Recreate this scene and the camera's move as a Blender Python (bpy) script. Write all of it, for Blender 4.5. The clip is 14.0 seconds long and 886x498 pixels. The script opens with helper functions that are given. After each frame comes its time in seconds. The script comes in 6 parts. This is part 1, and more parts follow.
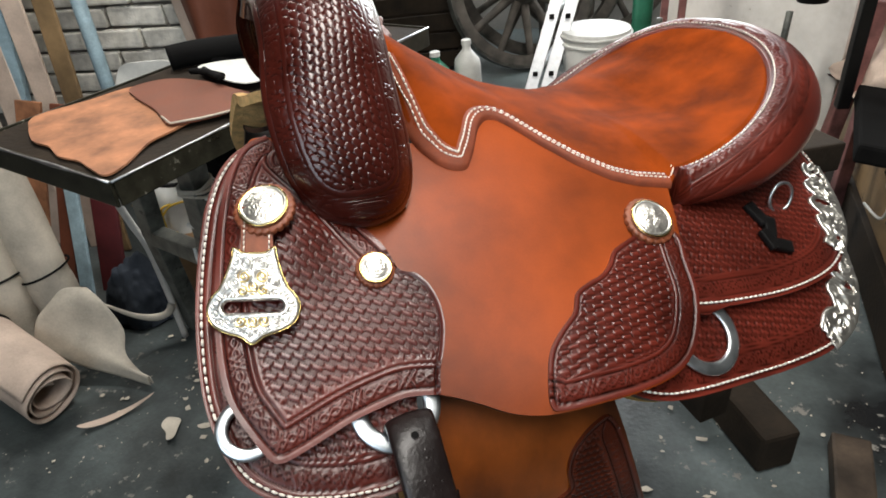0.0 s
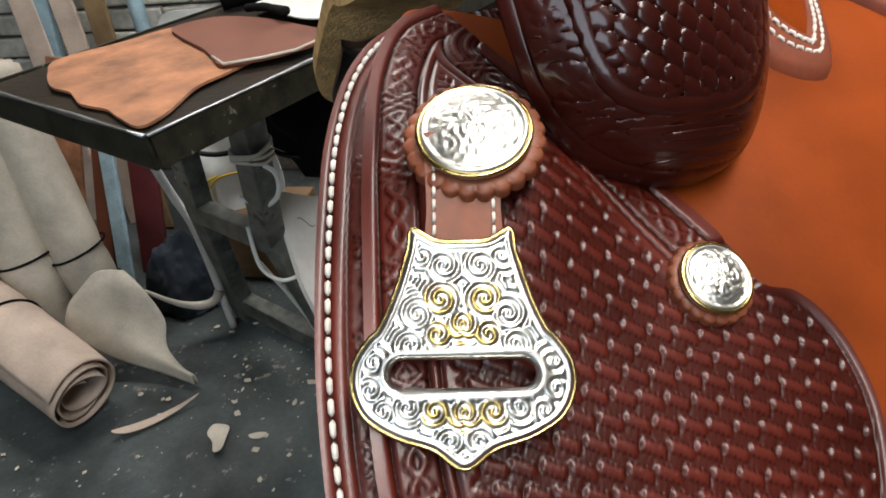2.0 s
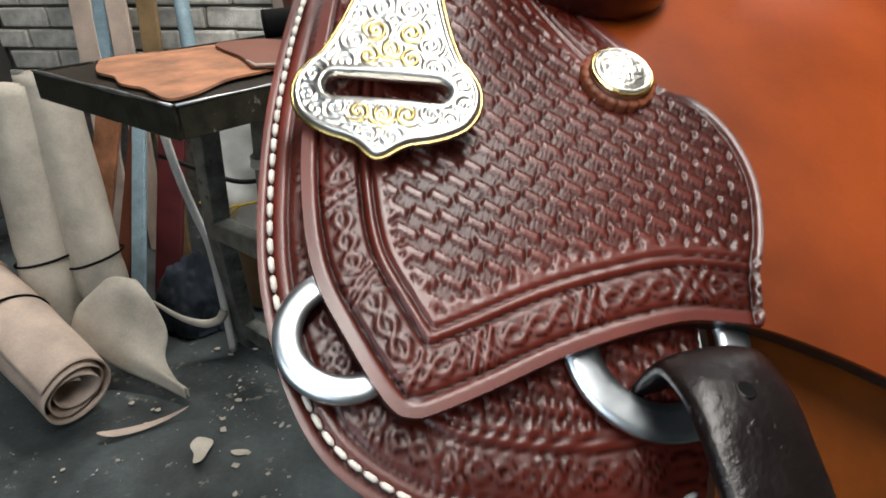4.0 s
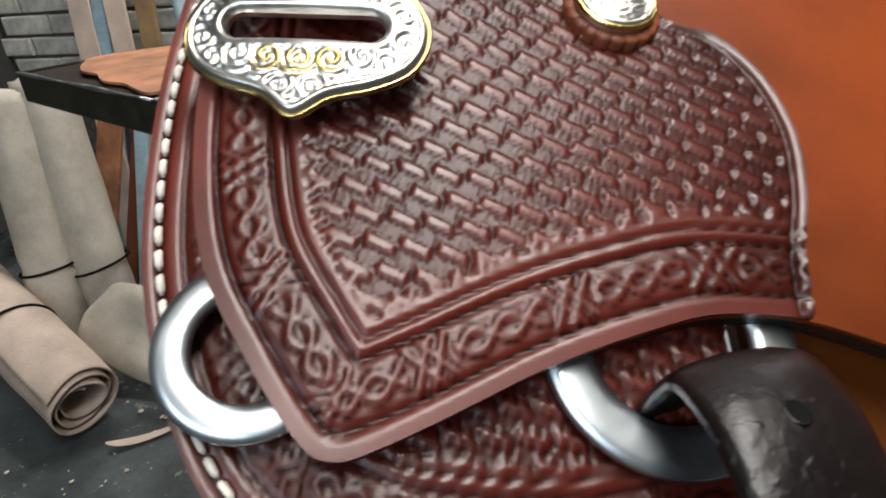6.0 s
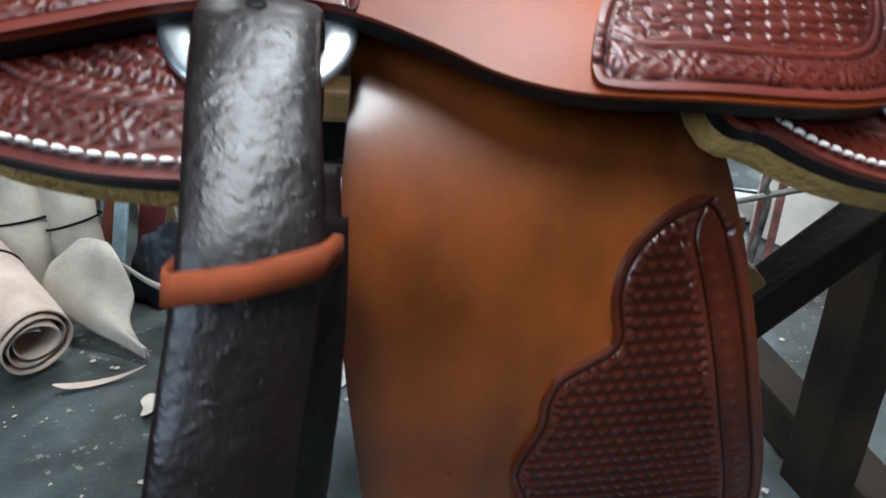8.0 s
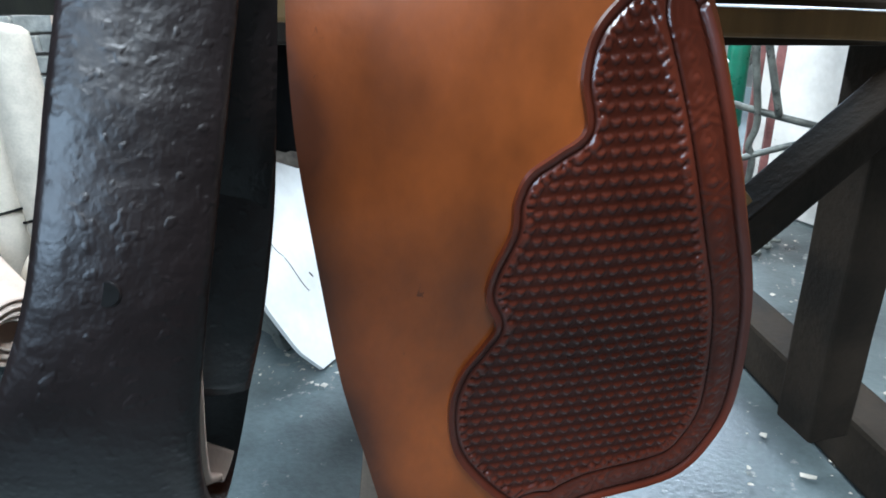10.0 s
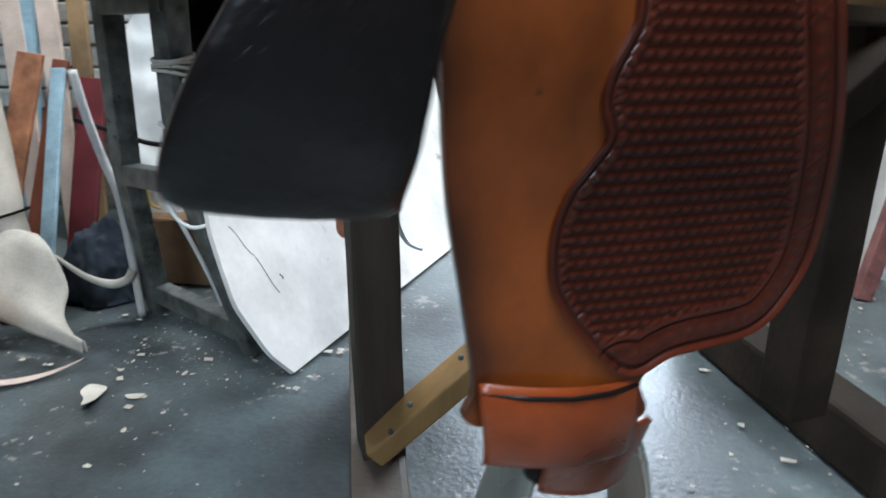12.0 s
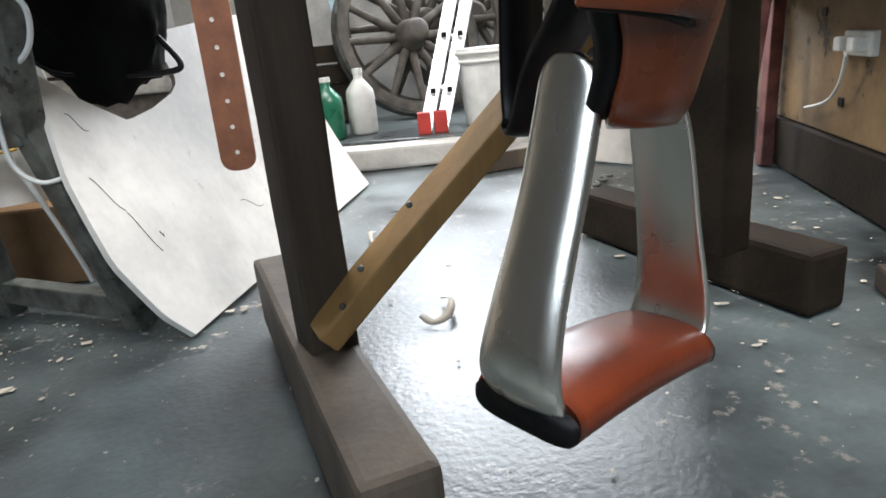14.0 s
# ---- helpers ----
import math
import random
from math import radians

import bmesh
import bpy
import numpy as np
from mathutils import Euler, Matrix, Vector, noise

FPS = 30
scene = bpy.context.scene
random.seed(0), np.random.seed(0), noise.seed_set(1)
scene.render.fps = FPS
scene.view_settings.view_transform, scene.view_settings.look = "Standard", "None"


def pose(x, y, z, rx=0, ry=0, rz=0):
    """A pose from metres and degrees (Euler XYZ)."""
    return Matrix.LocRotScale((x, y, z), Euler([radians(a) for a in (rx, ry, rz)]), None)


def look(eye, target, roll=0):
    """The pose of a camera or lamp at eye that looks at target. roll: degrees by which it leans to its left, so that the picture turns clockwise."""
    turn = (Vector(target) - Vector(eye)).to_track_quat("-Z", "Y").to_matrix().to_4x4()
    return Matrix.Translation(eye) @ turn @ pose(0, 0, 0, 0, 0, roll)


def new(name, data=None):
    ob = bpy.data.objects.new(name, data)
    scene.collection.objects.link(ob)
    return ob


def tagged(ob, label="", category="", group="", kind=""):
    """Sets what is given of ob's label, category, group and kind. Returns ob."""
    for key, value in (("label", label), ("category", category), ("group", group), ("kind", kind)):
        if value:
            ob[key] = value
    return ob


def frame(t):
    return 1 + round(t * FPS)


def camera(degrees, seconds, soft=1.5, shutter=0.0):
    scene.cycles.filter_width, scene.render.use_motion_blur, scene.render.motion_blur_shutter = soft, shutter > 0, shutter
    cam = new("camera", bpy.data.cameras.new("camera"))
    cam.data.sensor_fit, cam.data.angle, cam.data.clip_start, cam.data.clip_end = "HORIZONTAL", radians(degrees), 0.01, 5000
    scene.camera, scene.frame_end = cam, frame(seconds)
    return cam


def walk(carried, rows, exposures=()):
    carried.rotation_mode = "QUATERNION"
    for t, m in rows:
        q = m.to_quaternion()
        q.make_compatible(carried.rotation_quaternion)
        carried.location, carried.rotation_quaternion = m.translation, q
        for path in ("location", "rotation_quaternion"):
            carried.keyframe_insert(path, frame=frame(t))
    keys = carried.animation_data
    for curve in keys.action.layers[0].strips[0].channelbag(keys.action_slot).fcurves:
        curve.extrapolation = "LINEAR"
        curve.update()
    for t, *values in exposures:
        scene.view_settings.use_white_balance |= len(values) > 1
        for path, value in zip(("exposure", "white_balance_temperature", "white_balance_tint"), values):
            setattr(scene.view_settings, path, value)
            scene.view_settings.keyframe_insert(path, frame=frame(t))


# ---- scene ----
cam = camera(69.0, 14.0, soft=1.7, shutter=0.5)
EXPOSURES = [(0, 0.1, 6600, 10), (0.5, 0.22, 6600, 10), (1.2, 0.25, 6600, 10), (2, 0.0, 6500, 10), (2.5, 0.0, 6500, 10), (3.5, 0.12, 6500, 10), (6, 0.06, 6500, 10), (6.5, 0.02, 6400, 10), (7.5, 0.32, 6000, 7), (8.3, 1.0, 5500, 4), (9, 1.5, 5300, 3), (11.3, 1.05, 5400, 5), (12.5, 0.85, 5900, 9), (14, 0.9, 6300, 11)]
PATH = [
    (0, (0.0851, 0.1295, 1.2058), (-0.2299, 1.7800, 0.1210), -5.71),
    (0.5, (0.0776, 0.1467, 1.1933), (-0.2550, 1.7895, 0.1022), -5.28),
    (1, (0.0362, 0.1913, 1.1581), (-0.3880, 1.8241, 0.0838), -6.29),
    (1.5, (-0.0445, 0.2784, 1.1109), (-0.5046, 1.8907, 0.0205), -6.28),
    (2, (-0.0900, 0.3402, 1.0671), (-0.5121, 1.9421, -0.0535), -6.97),
    (2.5, (-0.0870, 0.3376, 1.0713), (-0.5011, 1.9342, -0.0598), -7.53),
    (3, (-0.0801, 0.3150, 1.0626), (-0.5092, 1.9240, -0.0451), -6.16),
    (3.5, (-0.0490, 0.2691, 1.0177), (-0.5316, 1.9746, 0.0912), -2.16),
    (3.7, (-0.0454, 0.2579, 0.9939), (-0.5373, 1.9890, 0.1212), -1.60),
    (5.8, (-0.0412, 0.3079, 0.9487), (-0.6066, 2.0080, 0.0599), -5.15),
    (6, (-0.0373, 0.3090, 0.9503), (-0.5871, 2.0168, 0.0666), -4.64),
    (6.5, (0.0124, 0.3105, 0.9130), (-0.7199, 2.0206, 0.1788), -5.11),
    (7, (0.0350, 0.2948, 0.9004), (-0.5108, 2.0153, 0.0391), -1.65),
    (7.5, (0.0837, 0.2663, 0.8969), (-0.4492, 2.0128, 0.0809), -0.61),
    (8, (0.1109, 0.2487, 0.8699), (-0.4626, 1.9872, 0.0645), -0.24),
    (8.5, (0.1329, 0.2400, 0.8415), (-0.5105, 1.9708, 0.0731), -2.44),
    (9, (0.1256, 0.2403, 0.8219), (-0.4177, 1.9937, 0.0279), -3.20),
    (9.2, (0.1251, 0.2423, 0.8136), (-0.3994, 1.9910, -0.0030), -4.19),
    (11.3, (0.1141, 0.2137, 0.7216), (-0.4194, 2.0199, 0.0486), 2.77),
    (11.5, (0.0979, 0.2101, 0.7065), (-0.3916, 2.0367, 0.0553), 2.51),
    (12, (0.0593, 0.1894, 0.6905), (-0.3250, 2.0379, 0.0307), -0.43),
    (12.5, (-0.0270, 0.2257, 0.6027), (-0.1130, 2.1341, 0.0191), -2.99),
    (13, (-0.0281, 0.2243, 0.5293), (0.0110, 2.1399, -0.0444), -5.94),
    (13.5, (-0.0400, 0.2085, 0.4933), (0.0061, 2.1020, -0.1488), -5.86),
    (14, (-0.0445, 0.1910, 0.4738), (-0.0070, 2.0928, -0.1443), -5.79),
]
walk(cam, [(t, look(eye, target, roll)) for t, eye, target, roll in PATH], EXPOSURES)

# ---- light: bright windows in the far wall and behind the camera, a tube lamp and an added fill lamp under the ceiling ----
from mathutils.geometry import delaunay_2d_cdt

world = bpy.data.worlds.new("world")
scene.world = world
world.use_nodes = True
sky = world.node_tree.nodes.new("ShaderNodeTexSky")
sky.sky_type, sky.sun_disc = "NISHITA", False
sky.sun_elevation, sky.sun_rotation = radians(40), radians(20)
world.node_tree.links.new(sky.outputs[0], world.node_tree.nodes["Background"].inputs[0])
world.node_tree.nodes["Background"].inputs[1].default_value = 0.1


def area_lamp(name, m, sx, sy, watts, colour):
    data = bpy.data.lights.new(name, "AREA")
    data.shape, data.size, data.size_y, data.energy, data.color = "RECTANGLE", sx, sy, watts, colour
    ob = new(name, data)
    ob.matrix_world = m
    return ob


area_lamp("window_daylight", look((0.55, 4.36, 1.75), (0.25, 1.5, 0.2)), 1.9, 1.3, 106, (0.93, 0.97, 1.0))
area_lamp("rear_window_daylight", look((-0.45, -1.50, 1.75), (0.0, 1.2, 0.75)), 1.5, 1.0, 20, (0.80, 0.91, 1.0))
# second row is an unseen fill lamp added to brighten the left background
TUBE_AND_FILL = ((0.37, 0.18, 0.36, 2.0, 52), (-0.85, 1.95, 1.2, 0.22, 38))
for tx, ty, wx, wy, watts in TUBE_AND_FILL:
    area_lamp("tube_and_fill_light", look((tx, ty, 2.50), (tx, ty + 0.001, 0)), wx, wy, watts, (1.0, 0.97, 0.92))

# ---- materials ----
def material(name, colour, rough=0.6, metal=0.0, vary=0.25, scale=12.0, bump=0.2, fine=160.0, depth=0.001,
             dark=None, spec=0.5, coat=0.0, stretch=(1, 1, 1), detail_mix=0.5, rough_vary=0.15, attr=None, attr_colour=None,
             random_value=0.0, flecks=None, pebble=None, coat_rough=0.2, matt=0.1):
    """A node material: stains at one scale, grain at another, both also in roughness and relief."""
    mat = bpy.data.materials.new(name)
    mat.use_nodes = True
    nt = mat.node_tree
    n, link = nt.nodes, nt.links.new
    bsdf = n["Principled BSDF"]
    coord = n.new("ShaderNodeTexCoord")
    mapping = n.new("ShaderNodeMapping")
    mapping.inputs["Scale"].default_value = stretch
    link(coord.outputs["Object"], mapping.inputs[0])

    def noise_tex(sc, det, ro=0.55):
        t = n.new("ShaderNodeTexNoise")
        t.inputs["Scale"].default_value, t.inputs["Detail"].default_value, t.inputs["Roughness"].default_value = sc, det, ro
        link(mapping.outputs[0], t.inputs["Vector"])
        return t

    big, small = noise_tex(scale, 4), noise_tex(fine, 3)
    ramp = n.new("ShaderNodeValToRGB")
    dark = dark or tuple(c * (1 - vary) for c in colour)
    light = tuple(min(1.0, c * (1 + vary * 0.6)) for c in colour)
    ramp.color_ramp.elements[0].color, ramp.color_ramp.elements[0].position = (*dark, 1), 0.32
    ramp.color_ramp.elements[1].color, ramp.color_ramp.elements[1].position = (*light, 1), 0.68
    link(big.outputs["Fac"], ramp.inputs[0])
    mul = n.new("ShaderNodeMix")
    mul.data_type, mul.blend_type = "RGBA", "OVERLAY"
    mul.inputs["Factor"].default_value = detail_mix
    link(ramp.outputs[0], mul.inputs["A"])
    grey = n.new("ShaderNodeMix")
    grey.data_type = "RGBA"
    grey.inputs["A"].default_value, grey.inputs["B"].default_value = (0.34, 0.34, 0.34, 1), (0.66, 0.66, 0.66, 1)
    link(small.outputs["Fac"], grey.inputs["Factor"])
    link(grey.outputs["Result"], mul.inputs["B"])
    out = mul.outputs["Result"]
    if flecks:
        # worn flecks: scale, share, colour
        t1, t2 = noise_tex(flecks[0], 5, 0.7), noise_tex(flecks[0] * 0.16, 3)
        add = n.new("ShaderNodeMath")
        add.operation = "MULTIPLY_ADD"
        link(t2.outputs["Fac"], add.inputs[0])
        add.inputs[1].default_value = 0.55
        link(t1.outputs["Fac"], add.inputs[2])
        fr = n.new("ShaderNodeMapRange")
        fr.inputs["From Min"].default_value, fr.inputs["From Max"].default_value = flecks[1], flecks[1] + 0.05
        link(add.outputs[0], fr.inputs["Value"])
        fm = n.new("ShaderNodeMix")
        fm.data_type = "RGBA"
        link(fr.outputs[0], fm.inputs["Factor"])
        link(out, fm.inputs["A"])
        fm.inputs["B"].default_value = (*flecks[2], 1)
        out = fm.outputs["Result"]
    if attr:
        a = n.new("ShaderNodeAttribute")
        a.attribute_name = attr
        m2 = n.new("ShaderNodeMix")
        m2.data_type = "RGBA"
        link(a.outputs["Fac"], m2.inputs["Factor"])
        link(out, m2.inputs["A"])
        m2.inputs["B"].default_value = (*attr_colour, 1)
        out = m2.outputs["Result"]
    if random_value:
        info, hsv, rng = n.new("ShaderNodeObjectInfo"), n.new("ShaderNodeHueSaturation"), n.new("ShaderNodeMapRange")
        rng.inputs["To Min"].default_value, rng.inputs["To Max"].default_value = 1 - random_value, 1 + random_value
        link(info.outputs["Random"], rng.inputs["Value"])
        link(rng.outputs[0], hsv.inputs["Value"])
        link(out, hsv.inputs["Color"])
        out = hsv.outputs[0]
    link(out, bsdf.inputs["Base Color"])
    bsdf.inputs["Metallic"].default_value = metal
    bsdf.inputs["Specular IOR Level"].default_value = spec
    bsdf.inputs["Coat Weight"].default_value = coat
    bsdf.inputs["Coat Roughness"].default_value = coat_rough
    if attr and not metal:
        # matt dye in the cuts; the lost gloss also deepens their painted shade
        for socket, top in (("Specular IOR Level", spec), ("Coat Weight", coat)):
            fall = n.new("ShaderNodeMapRange")
            fall.inputs["To Min"].default_value, fall.inputs["To Max"].default_value = top, top * matt
            link(a.outputs["Fac"], fall.inputs["Value"])
            link(fall.outputs[0], bsdf.inputs[socket])
    rr = n.new("ShaderNodeMapRange")
    rr.inputs["To Min"].default_value, rr.inputs["To Max"].default_value = max(0.03, rough - rough_vary), min(1.0, rough + rough_vary)
    link(big.outputs["Fac"], rr.inputs["Value"])
    link(rr.outputs[0], bsdf.inputs["Roughness"])
    bm_ = n.new("ShaderNodeBump")
    bm_.inputs["Strength"].default_value, bm_.inputs["Distance"].default_value = bump, depth
    if pebble:
        # sparse raised pebbles: scale, height against the grain
        vo, pr, pm = noise_tex(pebble[0], 1), n.new("ShaderNodeMapRange"), n.new("ShaderNodeMath")
        pm.operation = "ADD"
        pr.inputs["From Min"].default_value, pr.inputs["From Max"].default_value = 0.60, 0.74
        pr.inputs["To Max"].default_value = pebble[1]
        pr.interpolation_type = "SMOOTHSTEP"
        link(vo.outputs["Fac"], pr.inputs["Value"])
        link(pr.outputs[0], pm.inputs[0])
        link(small.outputs["Fac"], pm.inputs[1])
        link(pm.outputs[0], bm_.inputs["Height"])
    else:
        link(small.outputs["Fac"], bm_.inputs["Height"])
    link(bm_.outputs[0], bsdf.inputs["Normal"])
    return mat


LEATHER = material("tan_orange_leather", (0.235, 0.0395, 0.0030), 0.46, vary=0.55, scale=7, fine=420, bump=0.12, depth=0.0006, coat=0.07, coat_rough=0.3, spec=0.24, detail_mix=0.3)
FENDER = material("tan_fender_leather", (0.178, 0.0435, 0.0058), 0.36, spec=0.40, vary=0.6, scale=12, fine=240, bump=0.2, depth=0.0008, coat=0.5, coat_rough=0.16, detail_mix=0.35, stretch=(1.1, 1, 0.75),
                  flecks=(95, 0.985, (0.060, 0.015, 0.004)), attr="recess", attr_colour=(0.022, 0.006, 0.003), matt=0.9)
# recess colour of the tooling: antique dye, deepened to paint shade in the cuts
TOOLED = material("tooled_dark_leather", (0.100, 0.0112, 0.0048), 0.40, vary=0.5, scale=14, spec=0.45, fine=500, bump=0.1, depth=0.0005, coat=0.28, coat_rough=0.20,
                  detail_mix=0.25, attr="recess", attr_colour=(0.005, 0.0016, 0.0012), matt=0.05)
FORKLEATHER = material("polished_dark_fork_leather", (0.046, 0.0060, 0.0032), 0.32, vary=0.5, scale=12, spec=0.32, fine=500, bump=0.1, depth=0.0005, coat=0.55, coat_rough=0.09,
                       detail_mix=0.25, attr="recess", attr_colour=(0.003, 0.0011, 0.0009))
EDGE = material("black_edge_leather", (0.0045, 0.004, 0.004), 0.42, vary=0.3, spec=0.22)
SUEDE = material("rust_suede", (0.200, 0.0335, 0.0033), 0.95, vary=0.5, scale=17, fine=900, bump=0.4, depth=0.0010, spec=0.08, detail_mix=0.4)
PANELLEATHER = material("polished_dark_panel_leather", (0.062, 0.0105, 0.0034), 0.32, vary=0.5, scale=12, spec=0.35, fine=500, bump=0.1, depth=0.0005, coat=0.7, coat_rough=0.09, detail_mix=0.25, attr="recess", attr_colour=(0.003, 0.0011, 0.0009))
STRAP = material("dark_strap_leather", (0.0075, 0.0042, 0.0040), 0.38, vary=0.5, scale=22, fine=170, bump=0.6, depth=0.0012, spec=0.40, coat=0.15, coat_rough=0.28, pebble=(260, 0.22))
KEEPER = material("rust_keeper_leather", (0.17, 0.036, 0.010), 0.75, spec=0.2, vary=0.3, scale=40)
SILVER = material("engraved_silver", (0.80, 0.78, 0.72), 0.38, 1.0, vary=0.12, scale=60, fine=220, bump=0.2, depth=0.0006)
INLAY = material("engraved_silver_with_gilt_scrolls", (0.82, 0.80, 0.75), 0.33, 1.0, vary=0.12, scale=60, fine=240, bump=0.2, depth=0.0006, attr="recess", attr_colour=(0.72, 0.50, 0.13))
GOLD = material("brass_trim", (0.75, 0.56, 0.22), 0.22, 1.0, vary=0.2, scale=60)
STEEL = material("stainless_ring", (0.66, 0.71, 0.74), 0.34, 1.0, vary=0.1, scale=40, bump=0.05)
ALU = material("polished_aluminium", (0.90, 0.86, 0.79), 0.27, 1.0, vary=0.25, scale=9, fine=26, bump=0.25, depth=0.002, stretch=(1, 1, 0.45), rough_vary=0.1)
THREAD = material("white_thread", (0.75, 0.70, 0.62), 0.7, vary=0.2, scale=200)
FLEECE = material("tan_fleece", (0.40, 0.25, 0.085), 0.95, vary=0.35, scale=60, fine=300, bump=0.8, depth=0.003, spec=0.1)
# lit copy of the fleece: paler colour stands in for light beside the fork
LITFLEECE = material("tan_fleece_painted_lit", (0.76, 0.48, 0.21), 0.95, vary=0.3, scale=60, fine=300, bump=0.8, depth=0.003, spec=0.1)
CONCRETE = material("worn_concrete_floor", (0.086, 0.104, 0.104), 0.36, vary=0.75, scale=2.8, fine=90, bump=0.42, depth=0.0022, detail_mix=0.95,
                    dark=(0.012, 0.013, 0.014), rough_vary=0.26, flecks=(30, 0.90, (0.22, 0.21, 0.19)))
PLASTER = material("grey_white_plaster", (0.55, 0.53, 0.49), 0.85, vary=0.3, scale=4, fine=70, bump=0.3, depth=0.004)
BRICKM = material("whitewashed_brick", (0.66, 0.64, 0.58), 0.85, vary=0.35, scale=20, fine=140, bump=0.6, depth=0.003, random_value=0.15)
MORTAR = material("dark_mortar", (0.16, 0.14, 0.12), 0.95, vary=0.4, scale=30, bump=0.6, depth=0.003)
WOOD = material("weathered_grey_wood", (0.115, 0.088, 0.064), 0.7, vary=0.5, scale=10, fine=120, bump=0.5, depth=0.0015, stretch=(1, 1, 0.12), detail_mix=0.8, flecks=(40, 0.97, (0.035, 0.026, 0.019)))
OLDPOST = material("dark_brown_weathered_post", (0.060, 0.043, 0.030), 0.72, vary=0.55, scale=10, fine=120, bump=0.5, depth=0.0015, stretch=(1, 1, 0.12), detail_mix=0.8, spec=0.3)
PINE = material("yellow_pine_batten", (0.29, 0.165, 0.055), 0.6, vary=0.4, scale=10, fine=110, bump=0.4, depth=0.001, stretch=(1, 1, 0.12), detail_mix=0.6)
DARKWOOD = material("dark_old_timber", (0.024, 0.017, 0.011), 0.85, spec=0.22, vary=0.5, scale=9, fine=90, bump=0.6, depth=0.002, detail_mix=0.7)
PLY = material("plywood_panel", (0.22, 0.14, 0.065), 0.7, vary=0.45, scale=5, fine=60, bump=0.2, detail_mix=0.7, flecks=(9, 0.90, (0.06, 0.04, 0.022)))
BOARD = material("grey_white_board", (0.72, 0.69, 0.64), 0.6, vary=0.22, scale=5, fine=60, bump=0.2, detail_mix=0.6, flecks=(22, 0.97, (0.30, 0.26, 0.21)))
IRON = material("green_grey_painted_iron", (0.12, 0.125, 0.11), 0.5, 0.2, vary=0.6, scale=24, fine=120, bump=0.3, detail_mix=0.8, flecks=(30, 0.90, (0.03, 0.028, 0.025)))
WORN = material("scuffed_dark_iron_edge", (0.045, 0.043, 0.030), 0.34, 0.5, vary=0.5, scale=30, fine=140, bump=0.3, detail_mix=0.7, flecks=(46, 0.95, (0.30, 0.29, 0.24)))
SEATBAND = material("rust_pink_seat_border", (0.20, 0.042, 0.014), 0.75, vary=0.3, scale=60, fine=500, bump=0.3, depth=0.0006)
TREAD = material("red_brown_tread_leather", (0.20, 0.036, 0.011), 0.34, vary=0.4, scale=16, fine=300, bump=0.2, depth=0.0008, coat=0.3)
PINKIRON = material("rust_pink_iron", (0.24, 0.10, 0.09), 0.6, 0.2, vary=0.4, scale=20)
LADDERM = material("ladder_aluminium", (0.55, 0.56, 0.57), 0.42, 1.0, vary=0.15, scale=30)
HIDE = material("cream_raw_hide", (0.52, 0.47, 0.39), 0.8, vary=0.3, scale=9, fine=160, bump=0.3, depth=0.0015)
PINKHIDE = material("pale_pink_hide", (0.56, 0.44, 0.36), 0.8, vary=0.25, scale=9, fine=160, bump=0.3, depth=0.0015)
TANHIDE = material("tan_hide_sheet", (0.36, 0.155, 0.075), 0.8, vary=0.5, scale=14, fine=120, bump=0.25)
BROWNHIDE = material("brown_leather_sheet", (0.15, 0.045, 0.022), 0.6, vary=0.2, scale=12)
BLACKM = material("black_cloth", (0.006, 0.006, 0.006), 0.95, vary=0.4, scale=15, spec=0.1)
WHITEPL = material("white_plastic", (0.72, 0.72, 0.68), 0.4, vary=0.15, scale=14)
GREENPL = material("green_plastic", (0.02, 0.16, 0.09), 0.3, vary=0.3, scale=14)
BLUEM = material("pale_blue_metal", (0.30, 0.42, 0.48), 0.45, vary=0.25, scale=20)
REDPL = material("red_plastic", (0.45, 0.04, 0.03), 0.5, vary=0.2)
CARTON = material("brown_cardboard", (0.21, 0.125, 0.065), 0.85, vary=0.25, scale=9, fine=120, bump=0.15, spec=0.2)
REDLINE = material("dull_dark_red_paint", (0.10, 0.012, 0.014), 0.6, vary=0.3)
SLATE = material("slate_blue_cloth", (0.030, 0.036, 0.046), 0.9, vary=0.4, scale=15, spec=0.15)
YELLOW = material("yellow_cord", (0.62, 0.40, 0.04), 0.7, vary=0.2)
WHEELW = material("old_wheel_wood", (0.10, 0.085, 0.07), 0.75, vary=0.5, scale=14, bump=0.5)
HANGSTRAP = material("pale_brown_strap_leather", (0.25, 0.095, 0.045), 0.55, vary=0.3, scale=20, fine=200, bump=0.2)

# ---- mesh helpers ----
def mesh_ob(name, verts, faces, mat, parent=None, label="", smooth=True, attr=None):
    me = bpy.data.meshes.new(name)
    me.from_pydata([tuple(map(float, v)) for v in verts], [], [tuple(map(int, f)) for f in faces])
    me.update()
    if smooth:
        me.shade_smooth()
    if attr is not None:
        a = me.attributes.new("recess", "FLOAT", "POINT")
        a.data.foreach_set("value", np.asarray(attr, dtype=np.float32))
    me.materials.append(mat)
    ob = new(name, me)
    if parent is not None:
        ob.parent = parent
    if label:
        ob["label"] = label
    return ob


def part(name, bm, mat, parent=None, label="", smooth=False):
    me = bpy.data.meshes.new(name)
    bmesh.ops.recalc_face_normals(bm, faces=bm.faces[:])
    bm.to_mesh(me)
    bm.free()
    if smooth:
        me.shade_smooth()
    me.materials.append(mat)
    ob = new(name, me)
    if parent is not None:
        ob.parent = parent
    if label:
        ob["label"] = label
    return ob


def empty(name, m=None):
    ob = new(name)
    if m is not None:
        ob.matrix_world = m
    return ob


